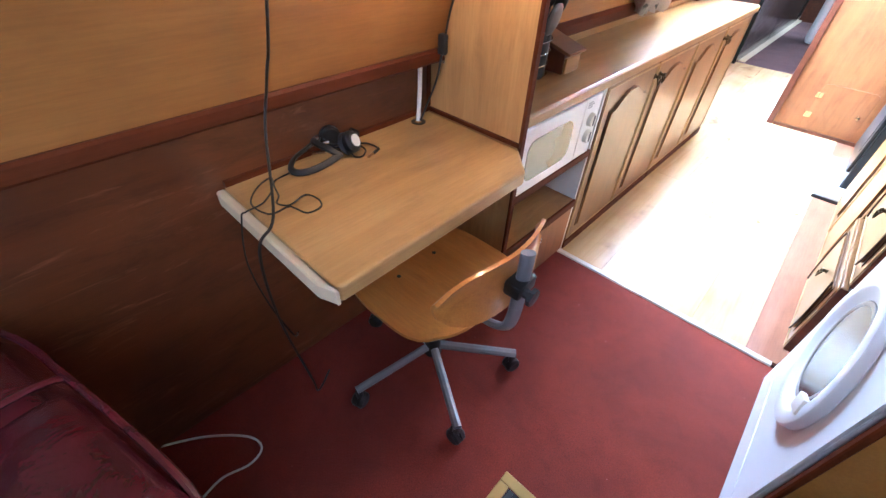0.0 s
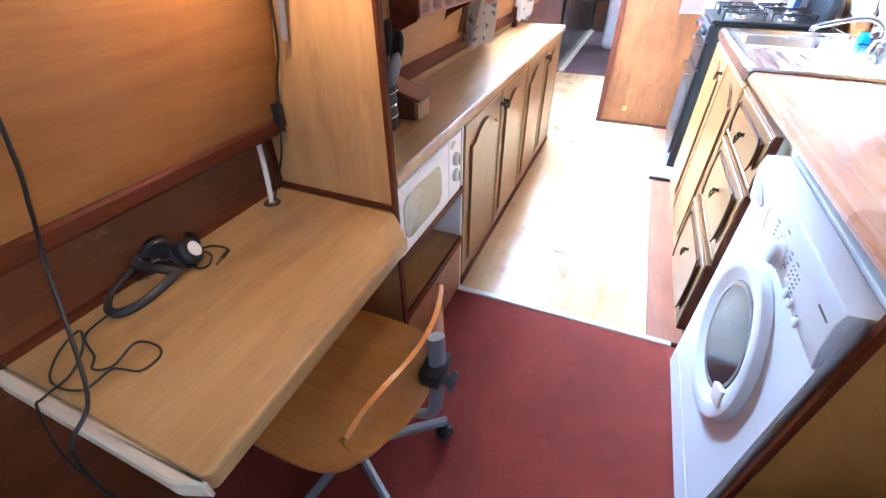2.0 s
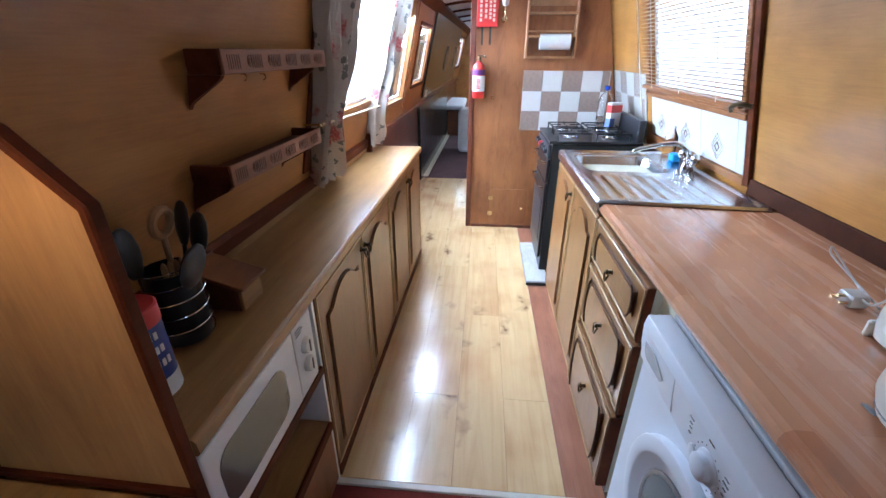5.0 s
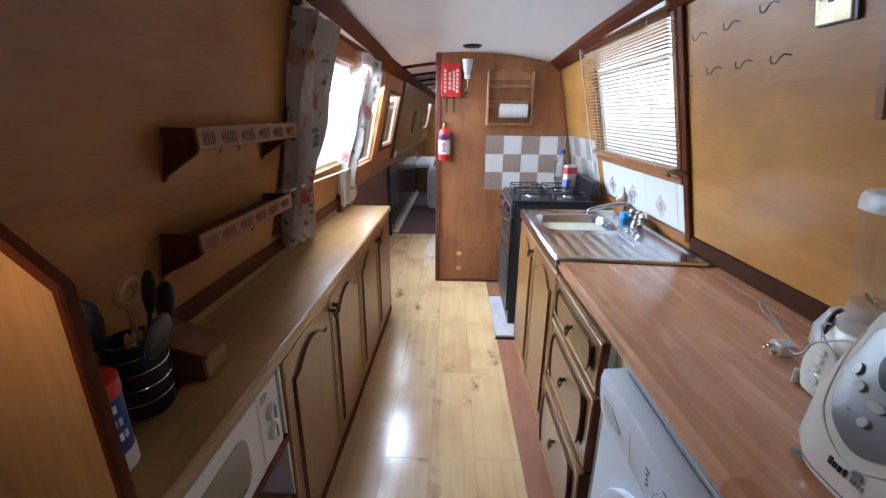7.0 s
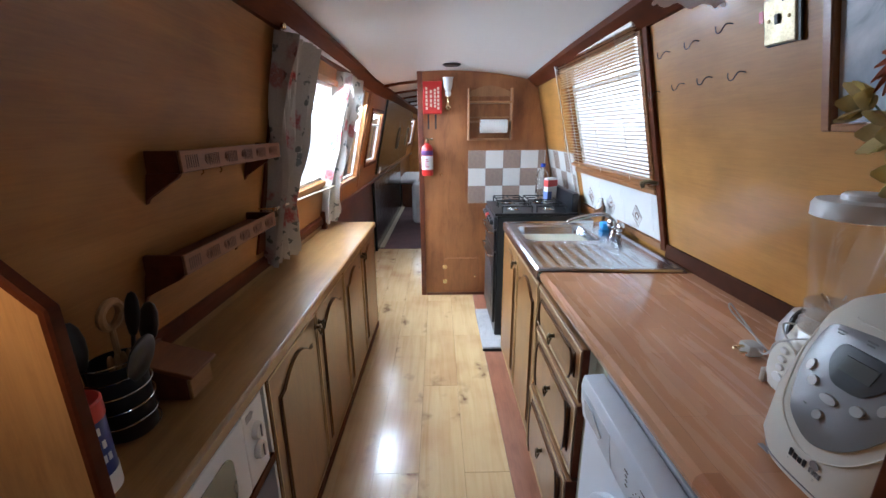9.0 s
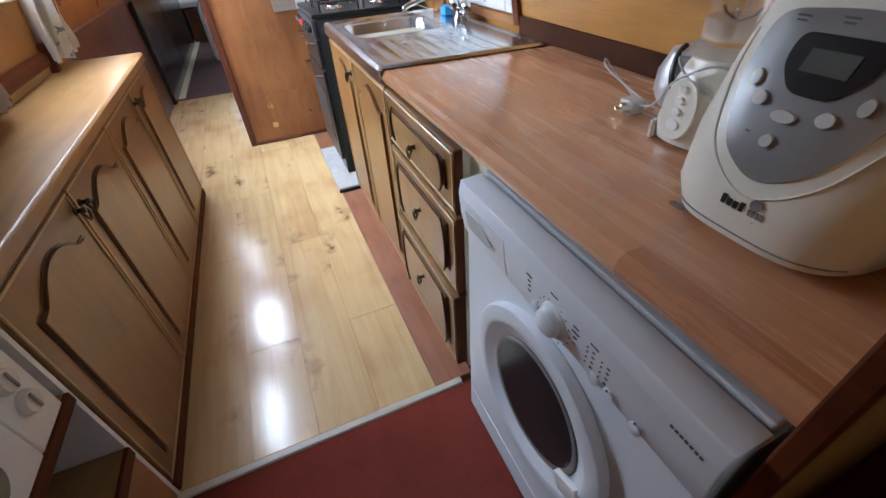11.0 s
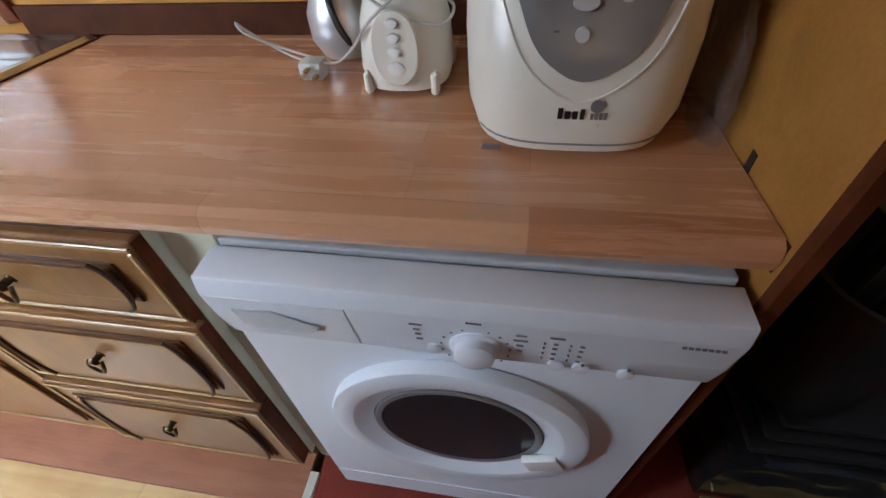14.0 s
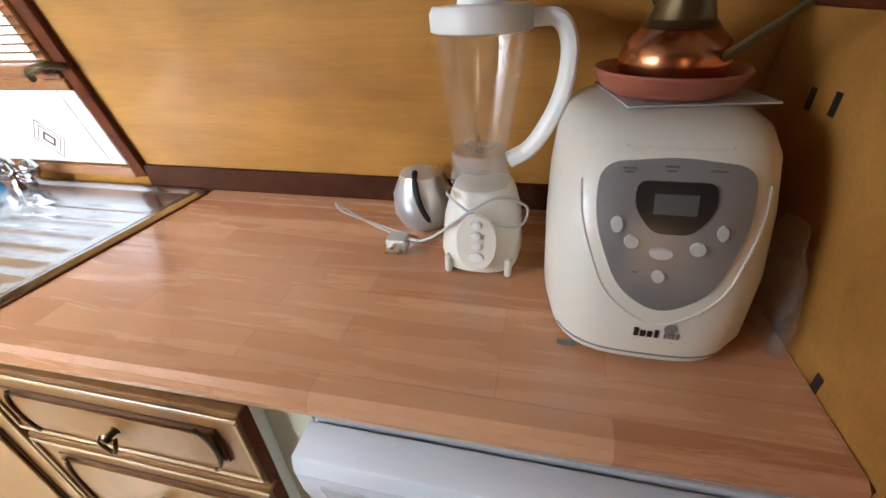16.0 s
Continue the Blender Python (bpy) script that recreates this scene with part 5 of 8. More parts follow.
part("arm", tube(smooth_line([(-0.712, -0.541, 1.085), (-0.690, -0.555, 1.157), (-0.669, -0.575, 1.223), (-0.650, -0.600, 1.289), (-0.629, -0.630, 1.349), (-0.619, -0.658, 1.392), (-0.610, -0.685, 1.418)], 6), 0.0075, 10), plain("arm_grey", (0.30, 0.31, 0.33), 0.35, 0.3), L, "grey tube arm", True)
HM = T(-0.586, -0.703, 1.348) @ Matrix.Rotation(radians(-12), 4, "X") @ Matrix.Rotation(radians(-20), 4, "Y") @ Matrix.Diagonal((0.68, 0.68, 0.56, 1))
sh_mat, nt_, p_ = nodes_of("lamp_shade_plastic")
p_.inputs["Base Color"].default_value = (0.60, 0.70, 0.90, 1)
p_.inputs["Roughness"].default_value = 0.35
p_.inputs["Transmission Weight"].default_value = 0.0
tr_ = nt_.nodes.new("ShaderNodeBsdfTranslucent")
tr_.inputs["Color"].default_value = (0.80, 0.88, 1.0, 1)
ms_ = nt_.nodes.new("ShaderNodeMixShader")
ms_.inputs[0].default_value = 0.22
nt_.links.new(p_.outputs[0], ms_.inputs[1])
nt_.links.new(tr_.outputs[0], ms_.inputs[2])
nt_.links.new(ms_.outputs[0], nt_.nodes["Material Output"].inputs["Surface"])
part("shade", lt([(0.014, 0.055), (0.030, 0.048), (0.048, 0.025), (0.058, -0.010), (0.064, -0.058), (0.062, -0.058), (0.056, -0.012), (0.046, 0.022), (0.029, 0.045), (0.014, 0.052), (0.014, 0.055)], HM, 36), sh_mat, L, "translucent pale blue shade", True)
part("head", lt([(0, 0.045), (0.020, 0.046), (0.024, 0.062), (0.032, 0.085), (0.034, 0.110), (0.026, 0.125), (0, 0.128)], HM, 24), LAMPB, L, "cobalt blue head", True)
part("bulb", lt([(0, -0.032), (0.016, -0.026), (0.022, -0.010), (0.018, 0.010), (0.010, 0.030), (0, 0.032)], HM, 16), glow("bulb_glass", (0.95, 0.97, 1.0), 6), L, "lit bulb", True)
lb = new("desk_lamp_light", bpy.data.lights.new("desk_lamp_light", "POINT"))
lb.data.energy, lb.data.color, lb.data.shadow_soft_size = 3.2, (1.0, 0.61, 0.32), 0.015
lb.location = HM @ Vector((0, 0, -0.045))
part("pull_cord", tube([HM @ Vector((0.02, 0.01, -0.03)), (-0.586, -0.70, 1.289)], 0.0016, 6), CREAM, L)
TG = thing("lamp_tag", "flat blue plastic charm with a pale edge hanging from the lamp", "charm", (-0.586, -0.70, 1.289))
tagp = [(-0.018, 0.0), (-0.020, -0.020), (-0.012, -0.036), (-0.018, -0.060), (-0.020, -0.090), (0.0, -0.096), (0.020, -0.090), (0.018, -0.060), (0.012, -0.036), (0.020, -0.020), (0.018, 0.0), (0.008, -0.006), (-0.008, -0.006)]
TM_ = T(-0.586, -0.70, 1.289) @ Matrix.Rotation(radians(66), 4, "Z") @ Matrix.Diagonal((0.78, 0.78, 0.78, 1))
part("border", pr(tagp, "y", -0.003, 0.003, m=TM_), CREAM, TG, "pale border")
part("face", pr([(x * 0.8, -0.047 + (z + 0.047) * 0.88) for x, z in tagp], "y", -0.0045, 0.0045, m=TM_), LAMPB, TG)
part("spot", lt([(0, 0), (0.005, 0), (0.005, 0.0006), (0, 0.0006)], TM_ @ T(0, -0.0046, -0.055) @ Matrix.Rotation(radians(90), 4, "X"), 10), RED, TG)
bm = tube(smooth_line([(-0.632, -0.64, 1.52), (-0.660, -0.60, 1.421), (-0.684, -0.60, 1.362), (-0.690, -0.578, 1.252), (-0.724, -0.550, 1.088), (-0.756, -0.543, 1.00), (-0.775, -0.540, 0.93), (-0.785, -0.556, 0.83), (-0.802, -0.575, 0.76), (-0.806, -0.602, 0.712)], 8), 0.003, 6)
C = thing("lamp_flex", "black lamp flex with an inline switch running down the corner", "cable", (-0.83, -0.59, 0.712))
part("flex", bm, BLACK, C, smooth=True)
part("switch", bx((-0.791, -0.552, 0.892), (-0.766, -0.532, 0.946), 0.006), BLACK, C, "inline rocker switch", True)
bm = tube(smooth_line([(-0.838, -0.570, 0.880), (-0.832, -0.578, 0.80), (-0.822, -0.592, 0.74), (-0.812, -0.606, 0.7085)], 6), 0.0065, 8)
solo("white_conduit", bm, WHITEM, "white cable rising from a hole in the desk", "cable", base=(-0.812, -0.606, 0.7085), smooth=True)
solo("cable_grommet", lt([(0.010, 0), (0.022, 0), (0.022, 0.0015), (0.010, 0.0015), (0.010, 0)], T(-0.808, -0.608, 0.7083), 16), BLACK, "dark cable hole in the desk top", "grommet", base=(-0.808, -0.608, 0.7083))

# headphones with lead
HP = thing("headphones", "black headphones with white-ringed cup and tangled lead on the desk", "headphones", (-0.80, -0.92, 0.709))
part("headband", tube(smooth_line([(-0.785, -0.905, 0.722), (-0.774, -0.955, 0.719), (-0.772, -1.000, 0.718), (-0.785, -1.030, 0.718), (-0.810, -1.034, 0.720), (-0.838, -1.005, 0.726), (-0.852, -0.955, 0.734), (-0.862, -0.905, 0.742)], 6), 0.0055, 8, flat=1.6), BLACK, HP, smooth=True)
for x, y, z, ax, ay in ((-0.800, -0.872, 0.734, 62, 24), (-0.866, -0.885, 0.738, 84, -18)):
    e = part("ear_cup", lt([(0, 0), (0.024, 0.002), (0.029, 0.010), (0.028, 0.020), (0.022, 0.026), (0, 0.027)], T(x, y, z) @ Matrix.Rotation(radians(ay), 4, "Z") @ Matrix.Rotation(radians(ax), 4, "Y"), 24), BLACK, HP, smooth=True)
    part("ear_pad", lt([(0.012, -0.004), (0.024, -0.012), (0.030, -0.006), (0.027, 0.003), (0.012, 0.001), (0.012, -0.004)], T(x, y, z) @ Matrix.Rotation(radians(ay), 4, "Z") @ Matrix.Rotation(radians(ax), 4, "Y"), 24), BLACK, e, smooth=True)
    if ax < 70:
        part("disc", lt([(0, 0.0265), (0.015, 0.0265), (0.016, 0.029), (0.010, 0.0315), (0, 0.031)], T(x, y, z) @ Matrix.Rotation(radians(ay), 4, "Z") @ Matrix.Rotation(radians(ax), 4, "Y"), 24), WHITEM, e, "white ringed disc", True)
for p0, p1 in (((-0.822, -0.965, 0.730), (-0.800, -0.940, 0.734)), ((-0.862, -0.935, 0.744), (-0.850, -0.922, 0.748)), ((-0.836, -0.922, 0.738), (-0.824, -0.910, 0.741))):
    part("slider", tube([p0, p1], 0.0042, 8), CHROME, HP, "bright metal slider", True)
part("yoke", tube(smooth_line([(-0.785, -0.915, 0.724), (-0.800, -0.930, 0.738), (-0.830, -0.940, 0.744), (-0.862, -0.930, 0.742), (-0.880, -0.890, 0.748)], 5), 0.007, 8, flat=1.4), BLACK, HP, smooth=True)
rl = random.Random(41)
for k in range(4):
    ring_ = [(-0.845 + (0.030 + 0.012 * rl.random()) * math.cos(q * 0.785 + k), -0.862 + (0.045 + 0.012 * rl.random()) * math.sin(q * 0.785 + k), 0.713 + 0.006 * k + 0.012 * rl.random()) for q in range(9)]
    part("lead_coil", tube(smooth_line(ring_, 4), 0.0022, 6), BLACK, HP, smooth=True)
part("lead", tube(smooth_line([(-0.800, -0.870, 0.716), (-0.765, -0.880, 0.7125), (-0.752, -0.865, 0.7125), (-0.772, -0.838, 0.7125), (-0.800, -0.835, 0.714), (-0.815, -0.845, 0.716), (-0.800, -0.815, 0.714), (-0.775, -0.806, 0.7125), (-0.753, -0.809, 0.7135)], 6), 0.0024, 6), BLACK, HP, smooth=True)
plug_ = part("jack_plug", tube([(-0.751, -0.811, 0.7145), (-0.742, -0.836, 0.7145)], 0.0042, 8), BLACK, HP, smooth=True)
part("jack_tip", tube([(-0.742, -0.8362, 0.7145), (-0.735, -0.860, 0.7130)], 0.0028, 8), CHROME, plug_, "silver jack tip", True)

# black lead that hangs from above and its tangle on the desk
LM = thing("hanging_lead", "thin black lead hanging past the desk edge with a tangle", "cable", (-0.62, -1.28, 0.02))
part("lead", tube(smooth_line([(-0.612, -0.974, 1.78), (-0.748, -1.031, 1.098), (-0.784, -1.051, 0.945), (-0.79, -1.079, 0.84), (-0.66, -1.165, 0.727), (-0.622, -1.226, 0.69), (-0.648, -1.224, 0.45), (-0.69, -1.18, 0.10), (-0.702, -1.167, 0.008), (-0.74, -1.10, 0.006)], 8), 0.0032, 7), BLACK, LM, smooth=True)
part("tangle", tube(smooth_line([(-0.808, -1.042, 0.712), (-0.797, -1.088, 0.712), (-0.740, -1.110, 0.712), (-0.713, -1.129, 0.714), (-0.690, -1.112, 0.713), (-0.702, -1.066, 0.712), (-0.665, -1.056, 0.712), (-0.639, -1.069, 0.712), (-0.641, -1.101, 0.712), (-0.672, -1.112, 0.714), (-0.683, -1.121, 0.716), (-0.692, -1.160, 0.712), (-0.753, -1.168, 0.712), (-0.802, -1.127, 0.712), (-0.815, -1.085, 0.714), (-0.765, -1.110, 0.717), (-0.735, -1.150, 0.714), (-0.731, -1.190, 0.713), (-0.732, -1.204, 0.70), (-0.74, -1.222, 0.58), (-0.70, -1.22, 0.47), (-0.62, -1.215, 0.42), (-0.57, -1.22, 0.48)], 8), 0.0020, 6), BLACK, LM, smooth=True)
solo("floor_cable", tube(smooth_line([(-0.90, -1.62, 0.004), (-0.82, -1.49, 0.004), (-0.73, -1.40, 0.004), (-0.67, -1.385, 0.004), (-0.65, -1.43, 0.004), (-0.67, -1.50, 0.004), (-0.66, -1.56, 0.004)], 8), 0.0032, 6), WHITEM, "white cable looped on the red carpet", "cable", base=(-0.7, -1.45, 0.0), smooth=True)

# ---- swivel chair ----
CX, CY = -0.512, -0.838
CH = thing("swivel_chair", "orange bent-ply swivel chair on a grey five-star base", "office chair", (CX, CY, 0.0))
bm = bmesh.new()
g = []
for i in range(13):
    row = []
    for j in range(13):
        a, b = -1 + i / 6, -1 + j / 6
        # a rounded square, dished, with a turned-down front
        k_ = 1 / max(1e-6, (abs(a) ** 3.2 + abs(b) ** 3.2) ** (1 / 3.2)) * max(abs(a), abs(b)) if (a or b) else 1
        x, y = CX + 0.005 + 0.200 * a * k_, CY + 0.205 * b * k_
        z = 0.435 - 0.012 * (1 - a * a) * (1 - b * b) + (0.030 * max(0, a) ** 3) - 0.02 * max(0, -a) ** 4
        row.append((bm.verts.new((x, y, z)), bm.verts.new((x, y, z - 0.011))))
    g.append(row)
for i in range(12):
    for j in range(12):
        for s in (0, 1):
            bm.faces.new((g[i][j][s], g[i + 1][j][s], g[i + 1][j + 1][s], g[i][j + 1][s]))
rim = [g[i][0] for i in range(13)] + [g[12][j] for j in range(1, 13)] + [g[i][12] for i in range(11, -1, -1)] + [g[0][j] for j in range(11, 0, -1)]
for p_, q_ in zip(rim, rim[1:] + rim[:1]):
    bm.faces.new((p_[0], q_[0], q_[1], p_[1]))
part("seat", bm, BEECH_PLY, CH, "orange varnished bent-ply seat", True)
for dx, dy in ((-0.07, -0.07), (-0.07, 0.07)):
    part("seat_bolt", lt([(0, 0), (0.007, 0), (0.006, 0.003), (0, 0.004)], T(CX + dx, CY + dy, 0.424), 10), BLACK, CH)
bm = bmesh.new()
rows_ = []
for j in range(15):
    b = -1 + j / 7
    zc, hh = 0.592, 0.082 * (1 - abs(b) ** 5 * 0.75)
    x = CX + 0.225 - 0.055 * b * b
    row = []
    for i in range(7):
        a = -1 + i / 3
        row.append((bm.verts.new((x + 0.012 * a * a, CY + 0.195 * b, zc + hh * a)), bm.verts.new((x + 0.012 * a * a + 0.010, CY + 0.195 * b, zc + hh * a))))
    rows_.append(row)
for p_, q_ in zip(rows_, rows_[1:]):
    for i in range(6):
        for s in (0, 1):
            bm.faces.new((p_[i][s], p_[i + 1][s], q_[i + 1][s], q_[i][s]))
rim = [r_[0] for r_ in rows_] + [rows_[-1][i] for i in range(1, 7)] + [r_[6] for r_ in rows_[-2::-1]] + [rows_[0][i] for i in range(5, 0, -1)]
for p_, q_ in zip(rim, rim[1:] + rim[:1]):
    bm.faces.new((p_[0], q_[0], q_[1], p_[1]))
part("backrest", bm, BEECH_PLY, CH, "curved ply backrest", True)
part("back_tube", tube(smooth_line([(CX + 0.02, CY, 0.405), (CX + 0.16, CY, 0.395), (CX + 0.235, CY, 0.415), (CX + 0.258, CY, 0.47), (CX + 0.262, CY, 0.60), (CX + 0.262, CY, 0.68)], 6), 0.011, 10, flat=1.5), GREYM, CH, "grey flat steel back tube", True)
part("clamp", bx((CX + 0.236, CY - 0.035, 0.565), (CX + 0.280, CY + 0.035, 0.605), 0.008), BLACK, CH, "black clamp block", True)
part("clamp_knob", lt([(0, 0), (0.012, 0), (0.012, 0.018), (0.022, 0.020), (0.022, 0.030), (0, 0.032)], T(CX + 0.275, CY - 0.012, 0.582) @ Matrix.Rotation(radians(90), 4, "Y"), 7), BLACK, CH, "black star knob")
part("gas_column", lt([(0.030, 0.08), (0.026, 0.09), (0.024, 0.26), (0.016, 0.262), (0.016, 0.40), (0.06, 0.402), (0.06, 0.418), (0, 0.419)], T(CX, CY, 0), 20), BLACK, CH, smooth=True)
for i in range(5):
    a = radians(-31 + 72 * i)
    d = Vector((math.cos(a), math.sin(a), 0))
    p0, p1 = Vector((CX, CY, 0.112)) + 0.02 * d, Vector((CX, CY, 0.082)) + 0.275 * d
    leg = part("leg", tube([p0, p1], 0.014, 8, flat=0.9), GREYM, CH, "grey steel foot", True)
    e = Vector((CX, CY, 0)) + 0.268 * d
    cs = part("castor", lt([(0, -0.020), (0.020, -0.020), (0.026, -0.014), (0.026, -0.003), (0.020, 0), (0.026, 0.003), (0.026, 0.014), (0.020, 0.020), (0, 0.020)], T(e.x, e.y, 0.0265) @ Matrix.Rotation(a + 0.5, 4, "Z") @ Matrix.Rotation(radians(90), 4, "X"), 16), BLACK, leg, "black twin castor", True)
    part("stem", lt([(0, 0.03), (0.012, 0.03), (0.012, 0.075), (0, 0.076)], T(e.x, e.y, 0), 10), BLACK, leg)

# ---- leather armchair ----
AC = thing("leather_armchair", "shiny burgundy leather armchair with piped seams", "armchair", (-0.55, -2.0, 0.0), T(-0.02, -0.040, 0) @ T(-0.55, -1.6, 0) @ Matrix.Rotation(radians(12), 4, "Z") @ T(0.55, 1.6, 0))


def cushion(x0, x1, y0, y1, z0, z1, r, puff=0.02):
    bm = bx((x0, y0, z0), (x1, y1, z1))
    bmesh.ops.subdivide_edges(bm, edges=bm.edges[:], cuts=9, use_grid_fill=True)
    c, h = Vector(((x0 + x1) / 2, (y0 + y1) / 2, (z0 + z1) / 2)), Vector(((x1 - x0) / 2, (y1 - y0) / 2, (z1 - z0) / 2))
    for v in bm.verts:
        d = v.co - c
        q = Vector((max(-h.x + r, min(h.x - r, d.x)), max(-h.y + r, min(h.y - r, d.y)), max(-h.z + r, min(h.z - r, d.z))))
        n = d - q
        if n.length > 1e-6:
            d = q + n.normalized() * r
        k = (1 - (d.x / h.x) ** 2) * (1 - (d.y / h.y) ** 2)
        d.z += puff * k * (1 if d.z > 0 else -1) + 0.006 * noise.noise(v.co * 9)
        d.y += 0.010 * noise.noise(v.co * 6 + Vector((5, 0, 0)))
        v.co = c + d
    return bm


part("arm", cushion(-0.86, -0.20, -1.72, -1.52, 0.05, 0.63, 0.075, 0.02), LEATHER, AC, smooth=True)
part("arm", cushion(-0.86, -0.20, -2.50, -2.30, 0.05, 0.63, 0.075, 0.02), LEATHER, AC, smooth=True)
part("seat", cushion(-0.78, -0.18, -2.30, -1.72, 0.10, 0.45, 0.07, 0.03), LEATHER, AC, smooth=True)
part("backrest", cushion(-0.90, -0.70, -2.42, -1.62, 0.30, 0.95, 0.08, 0.02), LEATHER, AC, smooth=True)
part("arm_pad", cushion(-0.58, -0.20, -1.735, -1.515, 0.54, 0.66, 0.055, 0.015), LEATHER, AC, "padded arm end", True)
part("piping", tube(smooth_line([(-0.86, -1.545, 0.615), (-0.72, -1.520, 0.632), (-0.60, -1.517, 0.640), (-0.45, -1.513, 0.645), (-0.28, -1.516, 0.635), (-0.21, -1.54, 0.60), (-0.20, -1.56, 0.4), (-0.20, -1.56, 0.1)], 6), 0.006, 8), LEATHER, AC, "rolled leather piping", True)
part("piping", tube(smooth_line([(-0.585, -1.512, 0.60), (-0.588, -1.53, 0.648), (-0.590, -1.62, 0.665), (-0.588, -1.71, 0.648), (-0.585, -1.735, 0.58)], 6), 0.006, 8), LEATHER, AC, "rolled leather piping", True)

# brass-framed floor grille
VG = thing("floor_grille", "brass-framed dark grille let into the red carpet", "floor grille", (0.16, -1.17, 0.0))
bm = bmesh.new()
for a, b in (((-0.115, -0.975), (0.436, -0.945)), ((-0.115, -1.40), (0.436, -1.37)), ((-0.115, -1.369), (-0.085, -0.976)), ((0.406, -1.369), (0.436, -0.976))):
    box(bm, (*a, 0.0005), (*b, 0.007), 0.002, 1)
part("frame", bm, plain("aged_brass_frame", (0.55, 0.42, 0.16), 0.35, 0.8, 0.3), VG, "aged brass frame")
part("backing", bx((-0.084, -1.368, 0.0005), (0.405, -0.977, 0.002)), BLACK, VG)
for i in range(16):
    part("bar", bx((-0.08 + i * 0.0305, -1.367, 0.0022), (-0.066 + i * 0.0305, -0.978, 0.005), 0.001, 1), DARKG, VG)

# black-wrapped crate and trays in the dark corner behind the end panel
K = thing("wrapped_crate", "low crate wrapped in black plastic on the carpet", "crate", (0.66, -1.16, 0.0))
bm = bx((0.44, -1.42, 0.0), (0.90, -0.93, 0.22))
bmesh.ops.subdivide_edges(bm, edges=bm.edges[:], cuts=14, use_grid_fill=True)
for v in bm.verts:
    v.co += 0.008 * noise.noise_vector(v.co * 22)
    v.co.z = max(0.0, v.co.z)
part("wrapping", bm, plain("black_film", (0.02, 0.02, 0.022), 0.22, coat=0.3), K, smooth=True)
for i in range(3):
    solo("black_tray", bx((0.46 + 0.02 * i, -1.36, 0.232 + i * 0.020), (0.88, -0.96 - 0.03 * i, 0.246 + i * 0.020), 0.004, 1), BLACK, "flat black plastic tray stacked on the crate", "tray", base=(0.67, -1.16, 0.232 + i * 0.020), group="stacked trays")
solo("black_bag", cushion(0.62, 0.90, -1.30, -0.98, 0.288, 0.60, 0.09, 0.02), BLACK, "soft black bag standing on the trays", "bag", base=(0.76, -1.14, 0.288), smooth=True)
solo("white_box", bx((0.70, -1.30, 0.603), (0.88, -1.12, 0.735), 0.004, 1), plain("mottled_white_card", (0.42, 0.40, 0.37), 0.6, uneven=0.3, scale=14), "small mottled greyish-white box on top of the bag", "box", base=(0.8, -1.2, 0.603))
TT = thing("tool_tub", "black plastic tub holding short black tool handles", "tub", (0.60, -1.06, 0.288))
part("tub", lt([(0, 0), (0.075, 0.0), (0.092, 0.02), (0.105, 0.30), (0.110, 0.33), (0.104, 0.335), (0.098, 0.30), (0.085, 0.03), (0, 0.025)], T(0.60, -1.06, 0.288), 28), BLACK, TT, smooth=True)
for hx, hy, tx, ty, hz in ((0.655, -1.03, 0.672, -1.04, 0.735), (0.615, -1.02, 0.605, -1.005, 0.730), (0.575, -1.06, 0.580, -1.10, 0.775), (0.55, -1.02, 0.535, -1.0, 0.72)):
    h_ = part("tool_handle", tube([(0.60 + (hx - 0.60) * 0.5, -1.06 + (hy + 1.06) * 0.5, 0.34), (hx, hy, 0.60), (tx, ty, hz)], 0.011, 10), BLACK, TT, smooth=True)
    part("knob", lt([(0, -0.018), (0.012, -0.014), (0.016, 0.0), (0.012, 0.012), (0, 0.016)], T(tx, ty, hz), 12), BLACK, h_, smooth=True)

# ================= right side =================
# motif tiles under the window
TP_ = thing("motif_tiles", "white wall tiles with brown diamond flower motifs", "tiles", RWM @ Vector((1.1, rv(0.93), 0)))
MOT = plain("brown_print", (0.22, 0.13, 0.09), 0.25)
part("grout_bed", bx((0.70, rv(0.935), -0.004), (1.64, rv(1.135), -0.001), m=RWM), GROUT, TP_)
for u0, u1 in ((0.702, 0.751), (0.753, 1.045), (1.047, 1.343), (1.345, 1.636)):
    t_ = part("tile", bx((u0, rv(0.937), -0.010), (u1, rv(1.133), -0.0042), 0.0015, 1, RWM), TILEW, TP_)
    if u1 - u0 > 0.2:
        c_, v_ = (u0 + u1) / 2, rv(1.006)
        for k_ in (1.0, 0.72, 0.36):
            bm = bmesh.new()
            ring_ = [(c_ + 0.050 * k_ * math.cos(a), v_ + 0.054 * k_ * math.sin(a), -0.0106) for a in (0, 1.5708, 3.1416, 4.7124)]
            sweep(bm, ring_, 0.0010 if k_ > 0.5 else 0.003, 4, True)
            bmesh.ops.transform(bm, matrix=RWM, verts=bm.verts[:])
            part("motif", bm, MOT, t_, "brown diamond motif line")
solo("trim_tile_lip", bx((0.692, rv(0.900), -0.016), (1.70, rv(0.932), -0.001), 0.003, 1, RWM), FRAMEW, kind="structure")
solo("trim_window_rail", bx((0.692, rv(1.137), -0.022), (1.70, rv(1.160), -0.001), 0.003, 1, RWM), FRAMEW, kind="structure")

# slatted blind
BL = thing("slatted_blind", "cream slatted blind lowered over the galley window", "blind", RWM @ Vector((1.2, rv(1.17), -0.03)))
part("head_rail", bx((0.70, rv(1.770), -0.045), (1.70, rv(1.800), -0.015), 0.003, 1, RWM), WHITEM, BL)
